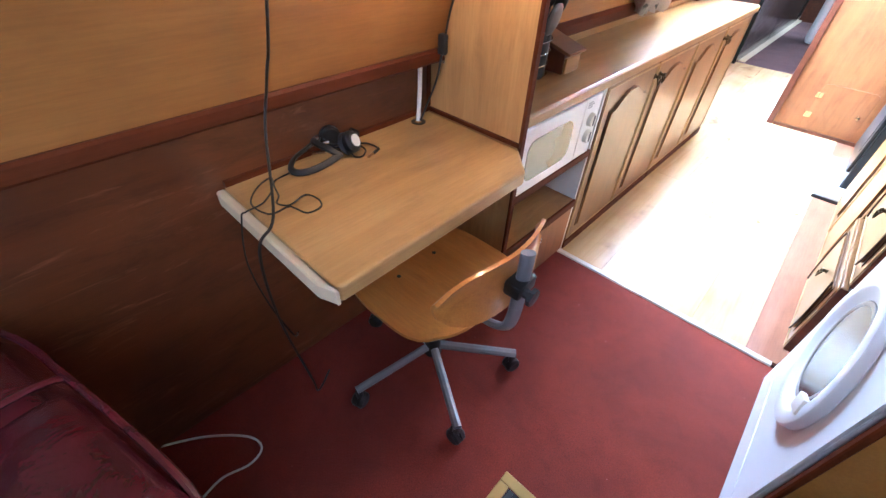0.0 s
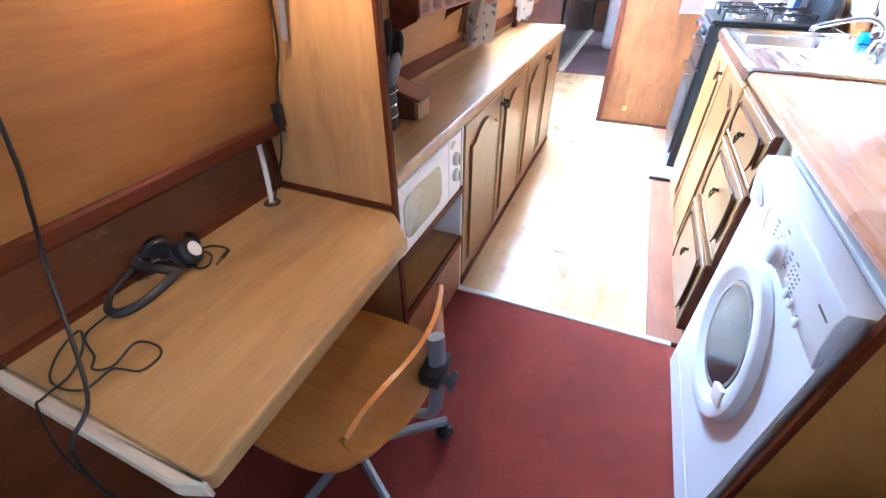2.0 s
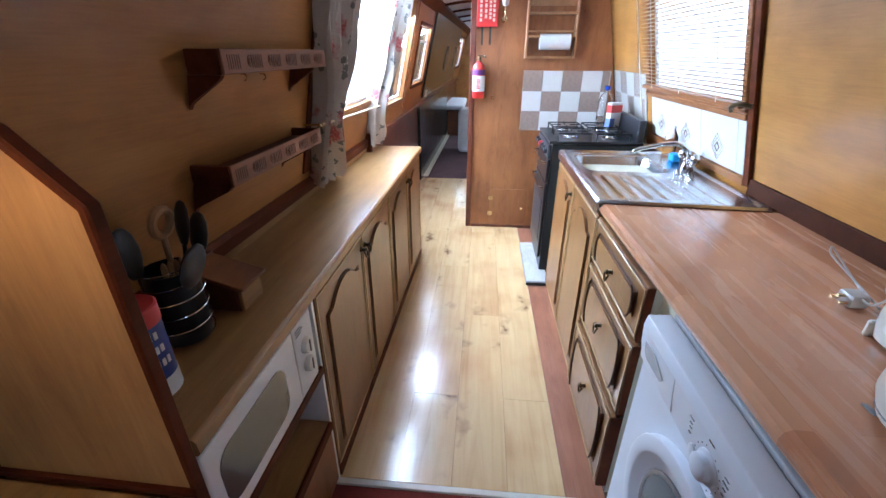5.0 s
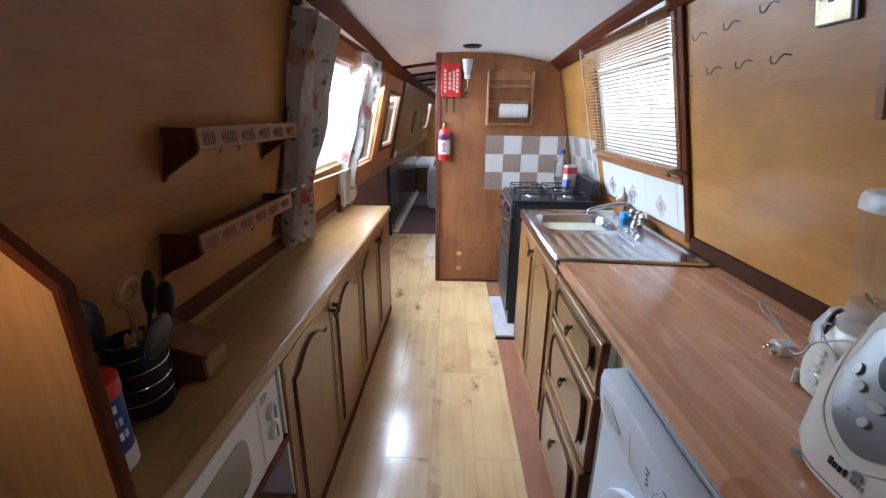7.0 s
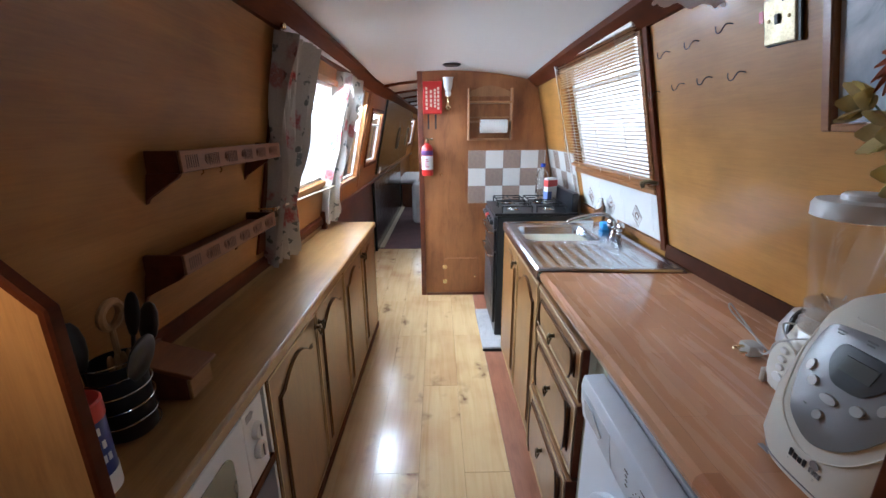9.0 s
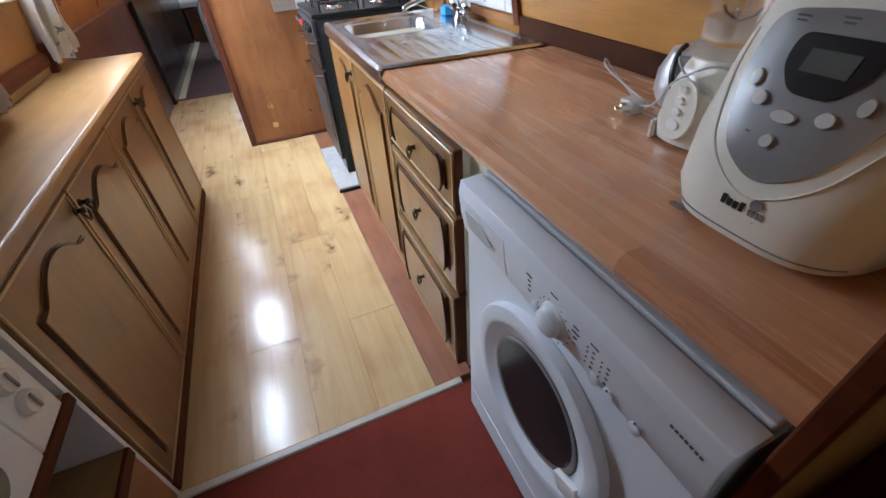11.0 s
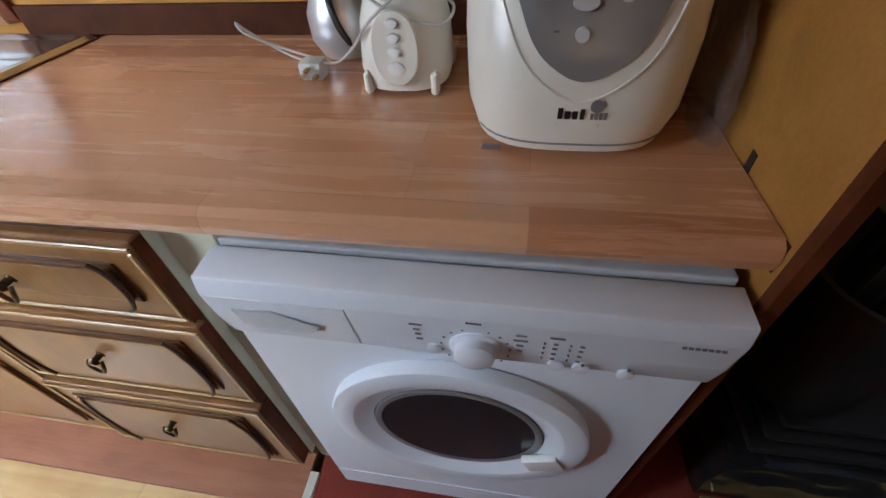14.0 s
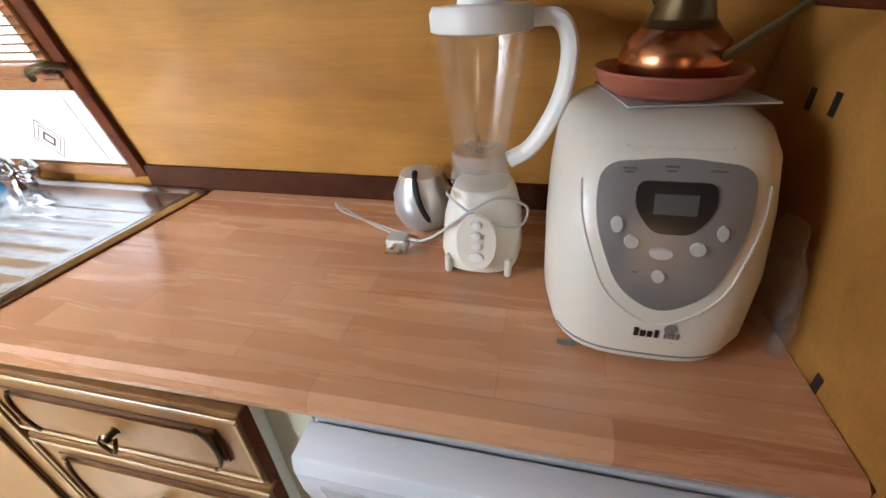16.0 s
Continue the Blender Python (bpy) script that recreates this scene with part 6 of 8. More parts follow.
SLAT = wood("blind_slat_wood", (0.16, 0.075, 0.034), (0.23, 0.115, 0.055), (0.28, 0.15, 0.075), "x", 0.45)
nt_ = SLAT.node_tree
tr_ = nt_.nodes.new("ShaderNodeBsdfTranslucent")
tr_.inputs["Color"].default_value = (0.90, 0.76, 0.58, 1)
ms_ = nt_.nodes.new("ShaderNodeMixShader")
ms_.inputs[0].default_value = 0.80
nt_.links.new(nt_.nodes["Principled BSDF"].outputs[0], ms_.inputs[1])
nt_.links.new(tr_.outputs[0], ms_.inputs[2])
nt_.links.new(ms_.outputs[0], nt_.nodes["Material Output"].inputs["Surface"])
sl_bm = bmesh.new()
prism(sl_bm, [(-0.0125, 0.0), (-0.006, 0.0022), (0.0, 0.003), (0.006, 0.0022), (0.0125, 0.0), (0.006, 0.0010), (0.0, 0.0018), (-0.006, 0.0010)], "x", 0.0, 0.985)
slat_me = mesh_of("slat", sl_bm, SLAT)
nsl = 36
BLI = BL.matrix_basis.inverted()
for i in range(nsl):
    v_ = rv(1.764 - 0.0125 * i if i < 11 else 1.205 + 0.0172 * (nsl - 1 - i))
    o_ = new("slat", slat_me)
    o_.parent = BL
    o_.matrix_basis = BLI @ RWM @ T(0.705, v_, -0.030) @ Matrix.Rotation(radians(107 if i < 11 else 102), 4, "X")
part("bottom_rail", bx((0.70, rv(1.180), -0.042), (1.695, rv(1.197), -0.018), 0.003, 1, RWM), FRAMEW, BL, "brown wooden bottom rail")
for u in (0.86, 1.20, 1.54):
    part("ladder_cord", tube([RWM @ Vector((u, rv(1.19), -0.043)), RWM @ Vector((u, rv(1.775), -0.043))], 0.0012, 5), WHITEM, BL)
part("tilt_wand", tube([RWM @ Vector((1.69, rv(1.775), -0.05)), RWM @ Vector((1.70, rv(1.28), -0.06))], 0.004, 6), CLEAR, BL, "clear tilt wand", True)
part("pull_cord", tube([RWM @ Vector((1.72, rv(1.775), -0.05)), RWM @ Vector((1.725, rv(1.05), -0.04))], 0.003, 6), WHITEM, BL, "white pull cord", True)
bm = tube(smooth_line([RWM @ Vector(p) for p in ((0.66, rv(1.19), -0.020), (0.69, rv(1.20), -0.045), (0.73, rv(1.19), -0.05), (0.75, rv(1.17), -0.04))], 5), 0.008, 8)
solo("window_catch", bm, BRASSD, "tarnished brass window catch", "window catch", base=RWM @ Vector((0.66, rv(1.19), -0.02)), smooth=True)

# row of wire hooks
for u, z in ((0.552, 1.645), (0.390, 1.648), (0.240, 1.662), (0.635, 1.524), (0.476, 1.536), (0.336, 1.540), (0.198, 1.538)):
    v_ = rv(z)
    bm = tube(smooth_line([RWM @ Vector(p) for p in ((u - 0.014, v_ + 0.002, -0.001), (u - 0.008, v_ + 0.007, -0.012), (u - 0.002, v_ + 0.002, -0.018), (u + 0.004, v_ - 0.009, -0.023), (u + 0.013, v_ - 0.010, -0.027), (u + 0.017, v_ + 0.001, -0.028), (u + 0.015, v_ + 0.009, -0.028))], 6), 0.0015, 6)
    solo("cup_hook", bm, BLACK, "dark wire cup hook screwed into the golden panelling", "hook", base=RWM @ Vector((u - 0.016, v_, 0)), group="row of cup hooks", smooth=True)

FIT = T(0, 0.018, -0.013)             # the switch and its neighbours hang together
for k in range(8):
    u, z = 1.80 + 0.075 * k, 1.752 - 0.0035 * k
    bm = tube(smooth_line([RWM @ Vector(p) for p in ((u, rv(z), -0.001), (u, rv(z), -0.012), (u, rv(z) - 0.006, -0.016), (u, rv(z) - 0.012, -0.010))], 4), 0.0028, 6)
    solo("curtain_hook", bm, WHITEM, "small white curtain hook in the panelling beside the blind", "hook", base=RWM @ Vector((u, rv(z), 0)), group="row of curtain hooks", smooth=True)

# brass switch plate
SP = thing("light_switch", "polished brass switch plate with one dark rocker", "light switch", RWM @ Vector((0.04, rv(1.65), 0)), FIT)
part("plate", bx((-0.006, rv(1.600), -0.010), (0.088, rv(1.700), -0.001), 0.004, 2, RWM), plain("pitted_brass", (0.42, 0.36, 0.24), 0.38, 1.0, 0.6, 130), SP)
# Black copy of the plate, shifted aside to draw its cast shadow.
part("pattress", bx((-0.016, rv(1.597), -0.006), (0.084, rv(1.696), -0.0005), 0.002, 1, RWM), BLACK, SP)
part("rocker", bx((0.035, rv(1.642), -0.016), (0.049, rv(1.664), -0.0105), 0.002, 1, RWM), BLACK, SP)
for u in (0.012, 0.070):
    part("screw", lt([(0, 0), (0.005, 0), (0.004, 0.0015), (0, 0.002)], RWM @ T(u, rv(1.653), -0.0102) @ Matrix.Rotation(radians(180), 4, "X"), 10), BRASSD, SP)
solo("red_sticker", bx((0.098, rv(1.655), -0.0022), (0.112, rv(1.68), -0.001), m=RWM), RED, "small red and white sticker beside the switch", "sticker", base=RWM @ Vector((0.105, rv(1.667), -0.001)), m=FIT)

# wall light over the switch
WL = thing("wall_light", "brass wall light with a frilled frosted glass shade", "wall light", RWM @ Vector((0.035, rv(1.775), 0)), T(0, 0.015, -0.030))
part("back_plate", lt([(0, 0), (0.048, 0), (0.046, 0.010), (0.030, 0.020), (0.016, 0.026), (0, 0.028)], RWM @ T(0.035, rv(1.775), -0.001) @ Matrix.Rotation(radians(180), 4, "X"), 28), BRASS, WL, smooth=True)
part("arm", tube(smooth_line([RWM @ Vector((0.035, rv(1.775), -0.025)), RWM @ Vector((0.045, rv(1.80), -0.07)), (0.62, 0.07, 1.875), (0.60, 0.095, 1.862), (0.595, 0.105, 1.825)], 6), 0.006, 8), BRASS, WL, smooth=True)
bm = bmesh.new()
SM_ = T(0.60, 0.115, 1.825) @ Matrix.Rotation(radians(18), 4, "X")
prof = [(0.020, 0.0), (0.036, -0.006), (0.046, -0.03), (0.050, -0.06), (0.058, -0.085), (0.078, -0.105)]
rings_ = []
for r_, z_ in prof:
    rings_.append([bm.verts.new(SM_ @ Vector(((r_ + (0.006 * math.sin(8 * a) if z_ < -0.08 else 0)) * math.cos(a), (r_ + (0.006 * math.sin(8 * a) if z_ < -0.08 else 0)) * math.sin(a), z_ + (0.006 * math.cos(8 * a) if z_ < -0.1 else 0)))) for a in [2 * math.pi * q / 48 for q in range(48)]])
for p_, q_ in zip(rings_, rings_[1:]):
    for i in range(48):
        bm.faces.new((p_[i], p_[(i + 1) % 48], q_[(i + 1) % 48], q_[i]))
bmesh.ops.solidify(bm, geom=bm.faces[:], thickness=0.002)
part("shade", bm, FROST, WL, "frilled mauve-tinted frosted glass shade", True)
part("gallery", lt([(0, 0.022), (0.016, 0.020), (0.023, 0.004), (0.023, -0.002), (0, -0.002)], SM_, 18), BRASS, WL, smooth=True)
part("flex", tube(smooth_line([RWM @ Vector((0.03, rv(1.735), -0.008)), RWM @ Vector((0.022, rv(1.72), -0.012)), RWM @ Vector((0.03, rv(1.702), -0.008))], 5), 0.0022, 6), BLACK, WL)

# framed picture
PF = thing("framed_picture", "brown-framed picture with a blue-grey window reflection painted in", "picture", RWM @ Vector((-0.3, rv(1.394), 0)))
bm = bmesh.new()
for a, b in (((-0.085, 1.394), (-0.062, 1.816)), ((-0.56, 1.394), (-0.537, 1.816)), ((-0.536, 1.394), (-0.086, 1.410)), ((-0.536, 1.800), (-0.086, 1.816))):
    box(bm, (a[0], rv(a[1]), -0.022), (b[0], rv(b[1]), -0.001), 0.003, 1, RWM)
part("frame", bm, FRAMEW, PF)
# Cloudy blue-grey base colour paints the window's reflection on the glazing.
pm_, nt_, p_ = nodes_of("blue_reflection_print")
n_ = noise_tex(nt_, coords(nt_), 5.0, 5, 0.6, 0.8)
nt_.links.new(ramp(nt_, n_, (0.32, (0.16, 0.19, 0.24)), (0.45, (0.40, 0.47, 0.55)), (0.7, (0.62, 0.68, 0.74))), p_.inputs["Base Color"])
p_.inputs["Roughness"].default_value = 0.08
part("print", bx((-0.5355, rv(1.4105), -0.006), (-0.0865, rv(1.7995), -0.0012), m=RWM), pm_, PF, "glazed print with the blue window reflection in its colour")

def film_material(name, amount, colour=(0.75, 0.75, 0.75), crinkle=0.8, gloss=0.06):
    """Thin clear plastic: see-through with a little haze and glossy highlights."""
    mat, nt, p = nodes_of(name)
    p.inputs["Base Color"].default_value = (*colour, 1)
    p.inputs["Roughness"].default_value = 0.4
    bump = node(nt, "ShaderNodeBump", {"Height": noise_tex(nt, coords(nt), 60, 3, 0.6, 1.5), "Strength": crinkle, "Distance": 0.01})
    clear = nt.nodes.new("ShaderNodeBsdfTransparent")
    haze = nt.nodes.new("ShaderNodeMixShader")
    haze.inputs[0].default_value = amount
    nt.links.new(clear.outputs[0], haze.inputs[1])
    nt.links.new(p.outputs[0], haze.inputs[2])
    shine = node(nt, "ShaderNodeBsdfGlossy", {"Roughness": 0.10, "Normal": bump.outputs[0]})
    both = nt.nodes.new("ShaderNodeMixShader")
    both.inputs[0].default_value = gloss
    nt.links.new(haze.outputs[0], both.inputs[1])
    nt.links.new(shine.outputs[0], both.inputs[2])
    nt.links.new(both.outputs[0], nt.nodes["Material Output"].inputs["Surface"])
    return mat


# ---- blender ----
JUGM = film_material("clear_jug_plastic", 0.02, (0.9, 0.9, 0.9), 0.02)
COLM = film_material("hazy_collar_plastic", 0.16, (0.80, 0.79, 0.76), 0.05)
BX_, BY_ = 0.742, -0.252
ZT = 0.876
BN = thing("jug_blender", "cream blender with a clear jug and white lid", "blender", (BX_, BY_, ZT), T(-0.012, -0.016, 0))
def sq_ring(bm, cx, cy, z, hx, hy, n=3.0, seg=40):
    out = []
    for k in range(seg):
        a = 2 * math.pi * k / seg
        c_, s_ = math.cos(a), math.sin(a)
        r_ = (abs(c_) ** n + abs(s_) ** n) ** (-1 / n)
        out.append(bm.verts.new((cx + hx * r_ * c_, cy + hy * r_ * s_, z)))
    return out


def loft(levels, n=3.0, seg=40):
    """Rounded-square rings stacked: (z, cx, cy, hx, hy)."""
    bm = bmesh.new()
    rs = [sq_ring(bm, cx, cy, z, hx, hy, n, seg) for z, cx, cy, hx, hy in levels]
    for a, b in zip(rs, rs[1:]):
        for k in range(seg):
            bm.faces.new((a[k], a[(k + 1) % seg], b[(k + 1) % seg], b[k]))
    bm.faces.new(rs[0][::-1]), bm.faces.new(rs[-1])
    return bm


part("motor_base", loft([(ZT + 0.007, BX_, BY_, 0.069, 0.065), (ZT + 0.03, BX_, BY_, 0.073, 0.070), (ZT + 0.09, BX_ + 0.004, BY_, 0.066, 0.065), (ZT + 0.128, BX_ + 0.008, BY_, 0.054, 0.054), (ZT + 0.138, BX_ + 0.008, BY_, 0.050, 0.050), (ZT + 0.141, BX_ + 0.008, BY_, 0.044, 0.044)], 2.6), IVORY, BN, smooth=True)
for y in (-0.060, 0.058):
    part("foot", bx((BX_ - 0.070, BY_ + y * 0.86 - 0.006, ZT), (BX_ - 0.050, BY_ + y * 0.86 + 0.006, ZT + 0.034), 0.004, 1), IVORY, BN)
    part("foot", bx((BX_ + 0.05, BY_ + y - 0.006, ZT), (BX_ + 0.07, BY_ + y + 0.006, ZT + 0.030), 0.004, 1), IVORY, BN)
cpb = part("control_plate", loft([(0, 0, 0, 0.034, 0.050), (0.003, 0, 0, 0.032, 0.048)], 2.2, 28), IVORY, BN, smooth=True)
cpb.matrix_basis = T(*(-BASE[BN])) @ T(BX_ - 0.0745, BY_, ZT + 0.068) @ Matrix.Rotation(radians(-86), 4, "Y") @ Matrix.Rotation(radians(90), 4, "Z")
cpb.data.transform(T(*BASE[BN]))
for i, z in enumerate((0.102, 0.084, 0.066, 0.044)):
    part("button", lt([(0, 0), (0.010 if i < 3 else 0.014, 0), (0.008 if i < 3 else 0.012, 0.004), (0, 0.005)], T(BX_ - 0.078 + 0.06 * max(0, z - 0.07), BY_, ZT + z) @ FR, 16, 0.7, 1.0), WHITEM, BN, smooth=True)
JX, JY = BX_ + 0.006, BY_ + 0.006
part("jug", lt([(0.040, 0.168), (0.044, 0.195), (0.052, 0.245), (0.062, 0.308), (0.068, 0.368), (0.0655, 0.368), (0.0595, 0.308), (0.0495, 0.245), (0.0415, 0.195), (0.038, 0.178), (0.037, 0.168), (0.040, 0.168)], T(JX, JY, ZT), 36), JUGM, BN, "clear plastic jug", True)
part("collar", lt([(0.040, 0.1415), (0.049, 0.1415), (0.050, 0.150), (0.046, 0.165), (0.0475, 0.195), (0.0455, 0.197), (0.0415, 0.168), (0.0, 0.167), (0.0, 0.1415), (0.040, 0.1415)], T(JX, JY, ZT), 32), COLM, BN, smooth=True)
part("lid", lt([(0, 0.365), (0.066, 0.365), (0.0715, 0.367), (0.0725, 0.388), (0.068, 0.397), (0.034, 0.399), (0.033, 0.407), (0.028, 0.411), (0, 0.411)], T(JX, JY, ZT), 36), WHITEM, BN, "white lid", True)
part("jug_handle", tube(smooth_line([(JX, JY - 0.066, ZT + 0.380), (JX, JY - 0.105, ZT + 0.377), (JX, JY - 0.122, ZT + 0.338), (JX, JY - 0.114, ZT + 0.272), (JX, JY - 0.082, ZT + 0.207), (JX, JY - 0.046, ZT + 0.180)], 6), 0.0095, 10, flat=1.5), WHITEM, BN, "white jug handle", True)
for i in range(6):
    r_ = 0.0525 + 0.0022 * i
    part("level_mark", tube([(JX + r_ * math.cos(a), JY + r_ * math.sin(a), ZT + 0.240 + 0.018 * i) for a in (3.05, 3.15, 3.25)], 0.0004, 5), COLM, BN)
for a in (0.3, 1.9, 3.5, 5.0):
    part("blade", tube([(JX, JY, ZT + 0.19), (JX + 0.020 * math.cos(a), JY + 0.020 * math.sin(a), ZT + 0.20), (JX + 0.027 * math.cos(a), JY + 0.027 * math.sin(a), ZT + 0.21)], 0.0025, 5), CHROME, BN)
part("flex", tube(smooth_line([(BX_ + 0.02, BY_ + 0.06, ZT + 0.12), (BX_ - 0.045, BY_ + 0.050, ZT + 0.135), (BX_ - 0.066, BY_ + 0.0, ZT + 0.112), (BX_ - 0.060, BY_ - 0.062, ZT + 0.095), (BX_ - 0.02, BY_ - 0.075, ZT + 0.11), (BX_ - 0.055, BY_ - 0.03, ZT + 0.140), (BX_ - 0.066, BY_ + 0.03, ZT + 0.105), (BX_ - 0.04, BY_ + 0.072, ZT + 0.06), (BX_ - 0.02, BY_ + 0.11, ZT + 0.03), (BX_ - 0.005, BY_ + 0.15, ZT + 0.022)], 8), 0.0022, 7), plain("grey_flex", (0.55, 0.54, 0.52), 0.5), BN, "grey flex wound round", True)
PG = thing("mains_plug", "pale grey three-pin plug on the worktop", "plug", (0.735, -0.098, ZT), T(-0.012, -0.010, 0))
part("body", bx((0.715, -0.118, ZT), (0.752, -0.078, ZT + 0.030), 0.007, 2), plain("pale_grey_plug", (0.60, 0.60, 0.58), 0.4), PG, smooth=True)
for y, z in ((-0.110, 0.010), (-0.086, 0.010), (-0.098, 0.021)):
    part("pin", bx((0.700, y - 0.003, ZT + z - 0.002), (0.7148, y + 0.003, ZT + z + 0.003)), BRASS, PG)
part("flex", tube(smooth_line([(0.75, -0.098, ZT + 0.015), (0.78, -0.07, ZT + 0.005), (0.79, -0.02, ZT + 0.02), (0.775, 0.02, ZT + 0.055), (0.76, 0.03, ZT + 0.075), (0.755, 0.015, ZT + 0.06), (0.77, -0.05, ZT + 0.028), (0.76, -0.13, ZT + 0.012)], 7), 0.0022, 7), bpy.data.materials["grey_flex"], PG, smooth=True)
GD = thing("silver_gadget", "small silver and black rounded kitchen gadget", "gadget", (0.845, -0.125, ZT), T(0, -0.012, 0))
part("shell", lt([(0, 0), (0.045, 0.002), (0.060, 0.03), (0.060, 0.07), (0.042, 0.112), (0, 0.128)], T(0.835, -0.118, ZT), 24), plain("satin_silver", (0.62, 0.63, 0.65), 0.3, 0.6), GD, "brushed silver shell", True)
part("band", tube([(0.835 + 0.0615 * math.cos(a), -0.118 + 0.02 * math.sin(a) - 0.012, ZT + 0.066 + 0.058 * math.sin(a)) for a in [math.pi * (0.62 + 0.76 * k / 12) for k in range(13)]], 0.006, 6), BLACK, GD, smooth=True)

# ---- bread maker ----
MY = -0.503
LEV = [(ZT + 0.006, 0.664, MY, 0.146, 0.104), (ZT + 0.014, 0.660, MY, 0.158, 0.116), (ZT + 0.05, 0.657, MY, 0.164, 0.126), (ZT + 0.12, 0.664, MY, 0.160, 0.130), (ZT + 0.19, 0.680, MY, 0.148, 0.130), (ZT + 0.245, 0.693, MY, 0.136, 0.125), (ZT + 0.270, 0.702, MY, 0.122, 0.114), (ZT + 0.282, 0.712, MY, 0.100, 0.100), (ZT + 0.287, 0.715, MY, 0.070, 0.075)]
BMK = thing("bread_maker", "cream bread maker with a grey shield control panel", "bread maker", (0.67, MY, ZT))
part("housing", loft(LEV, 3.4, 56), IVORY, BMK, smooth=True)
for y in (-0.08, 0.08):
    part("foot", lt([(0, 0), (0.014, 0), (0.012, 0.0058), (0, 0.0058)], T(0.60, MY + y, ZT), 12), BLACK, BMK)
    part("foot", lt([(0, 0), (0.014, 0), (0.012, 0.0058), (0, 0.0058)], T(0.73, MY + y, ZT), 12), BLACK, BMK)


def front_x(y, z, n=3.4):
    for a, b in zip(LEV, LEV[1:]):
        if a[0] <= z <= b[0]:
            t = (z - a[0]) / (b[0] - a[0])
            cx, hx, hy = (a[k] + (b[k] - a[k]) * t for k in (1, 3, 4))
            q = min(0.98, abs((y - MY) / hy))
            return cx - hx * (1 - q ** n) ** (1 / n)
    return 0.6


def shell_patch(outline, off, rings_n=7):
    """A thin moulded panel that follows the front of the bread maker."""
    bm = bmesh.new()
    cy = sum(p[0] for p in outline) / len(outline)
    cz = sum(p[1] for p in outline) / len(outline)
    rs = []
    for k in range(rings_n + 1):
        s = (k + 1) / (rings_n + 1)
        rs.append([bm.verts.new((front_x(cy + (u - cy) * s, cz + (v - cz) * s) - off, cy + (u - cy) * s, cz + (v - cz) * s)) for u, v in outline])
    rs.append([bm.verts.new((front_x(u, v) + 0.002, u, v)) for u, v in outline])
    c = bm.verts.new((front_x(cy, cz) - off, cy, cz))
    n = len(outline)
    for i in range(n):
        bm.faces.new((c, rs[0][i], rs[0][(i + 1) % n]))
    for a, b in zip(rs, rs[1:]):
        for i in range(n):
            bm.faces.new((a[i], a[(i + 1) % n], b[(i + 1) % n], b[i]))
    return bm


def rounded_poly(pts, r, n=6):
    out = []
    m = len(pts)
    for i in range(m):
        p, a, b = Vector(pts[i]), Vector(pts[i - 1]), Vector(pts[(i + 1) % m])
        d1, d2 = (a - p).normalized(), (b - p).normalized()
        q1, q2 = p + d1 * r, p + d2 * r
        for k in range(n + 1):
            t = k / n
            out.append(tuple((1 - t) ** 2 * q1 + 2 * t * (1 - t) * p + t * t * q2))
    return out


def dense(pts, step=0.006):
    out = []
    for p, q in zip(pts, pts[1:] + pts[:1]):
        k = max(1, int(math.hypot(q[0] - p[0], q[1] - p[1]) / step))
        out += [(p[0] + (q[0] - p[0]) * i / k, p[1] + (q[1] - p[1]) * i / k) for i in range(k)]
    return out


shield = rounded_poly([(MY + 0.080, ZT + 0.246), (MY + 0.080, ZT + 0.185), (MY + 0.050, ZT + 0.118), (MY, ZT + 0.088), (MY - 0.050, ZT + 0.118), (MY - 0.080, ZT + 0.185), (MY - 0.080, ZT + 0.246), (MY, ZT + 0.254)], 0.026)
bm = tube([(front_x(u, v) - 0.0005, u, v) for u, v in [(MY + (p[0] - MY) * 1.22, ZT + 0.165 + (p[1] - ZT - 0.165) * 1.28) for p in dense(shield)] if v < ZT + 0.235], 0.0013, 5)
part("shield_groove", bm, IVORY, BMK, smooth=True)
SATM = plain("faint_print", (0.13, 0.13, 0.13), 0.5)
SATB = plain("satin_button", (0.52, 0.52, 0.52), 0.3, uneven=0.04)
sp_ = part("control_panel", shell_patch(dense(shield), 0.0022), GREYP, BMK, "silver-grey shield-shaped control panel", True)
disp = rounded_poly([(MY + 0.040, ZT + 0.232), (MY + 0.041, ZT + 0.205), (MY + 0.020, ZT + 0.180), (MY - 0.020, ZT + 0.180), (MY - 0.041, ZT + 0.205), (MY - 0.040, ZT + 0.232)], 0.012)
part("display", shell_patch(dense(disp), 0.0042, 4), BLACKE, sp_, "black display window", True)
part("screen", shell_patch(dense([(MY + 0.022, ZT + 0.220), (MY + 0.022, ZT + 0.200), (MY - 0.022, ZT + 0.200), (MY - 0.022, ZT + 0.220)]), 0.0052, 3), plain("lcd_grey", (0.10, 0.105, 0.10), 0.2), sp_, "grey screen")
for dy, dz, ry_, rz_ in ((0.057, 0.186, 0.0060, 0.0080), (0.040, 0.170, 0.0075, 0.0065), (0.008, 0.160, 0.0120, 0.0055), (-0.028, 0.167, 0.0080, 0.0065), (-0.050, 0.184, 0.0055, 0.0075), (0.008, 0.136, 0.0065, 0.0060)):
    ol = [(MY + dy + ry_ * math.cos(a), ZT + dz + rz_ * math.sin(a)) for a in [2 * math.pi * i / 18 for i in range(18)]]
    part("button", shell_patch(ol, 0.006, 2), SATB, sp_, smooth=True)
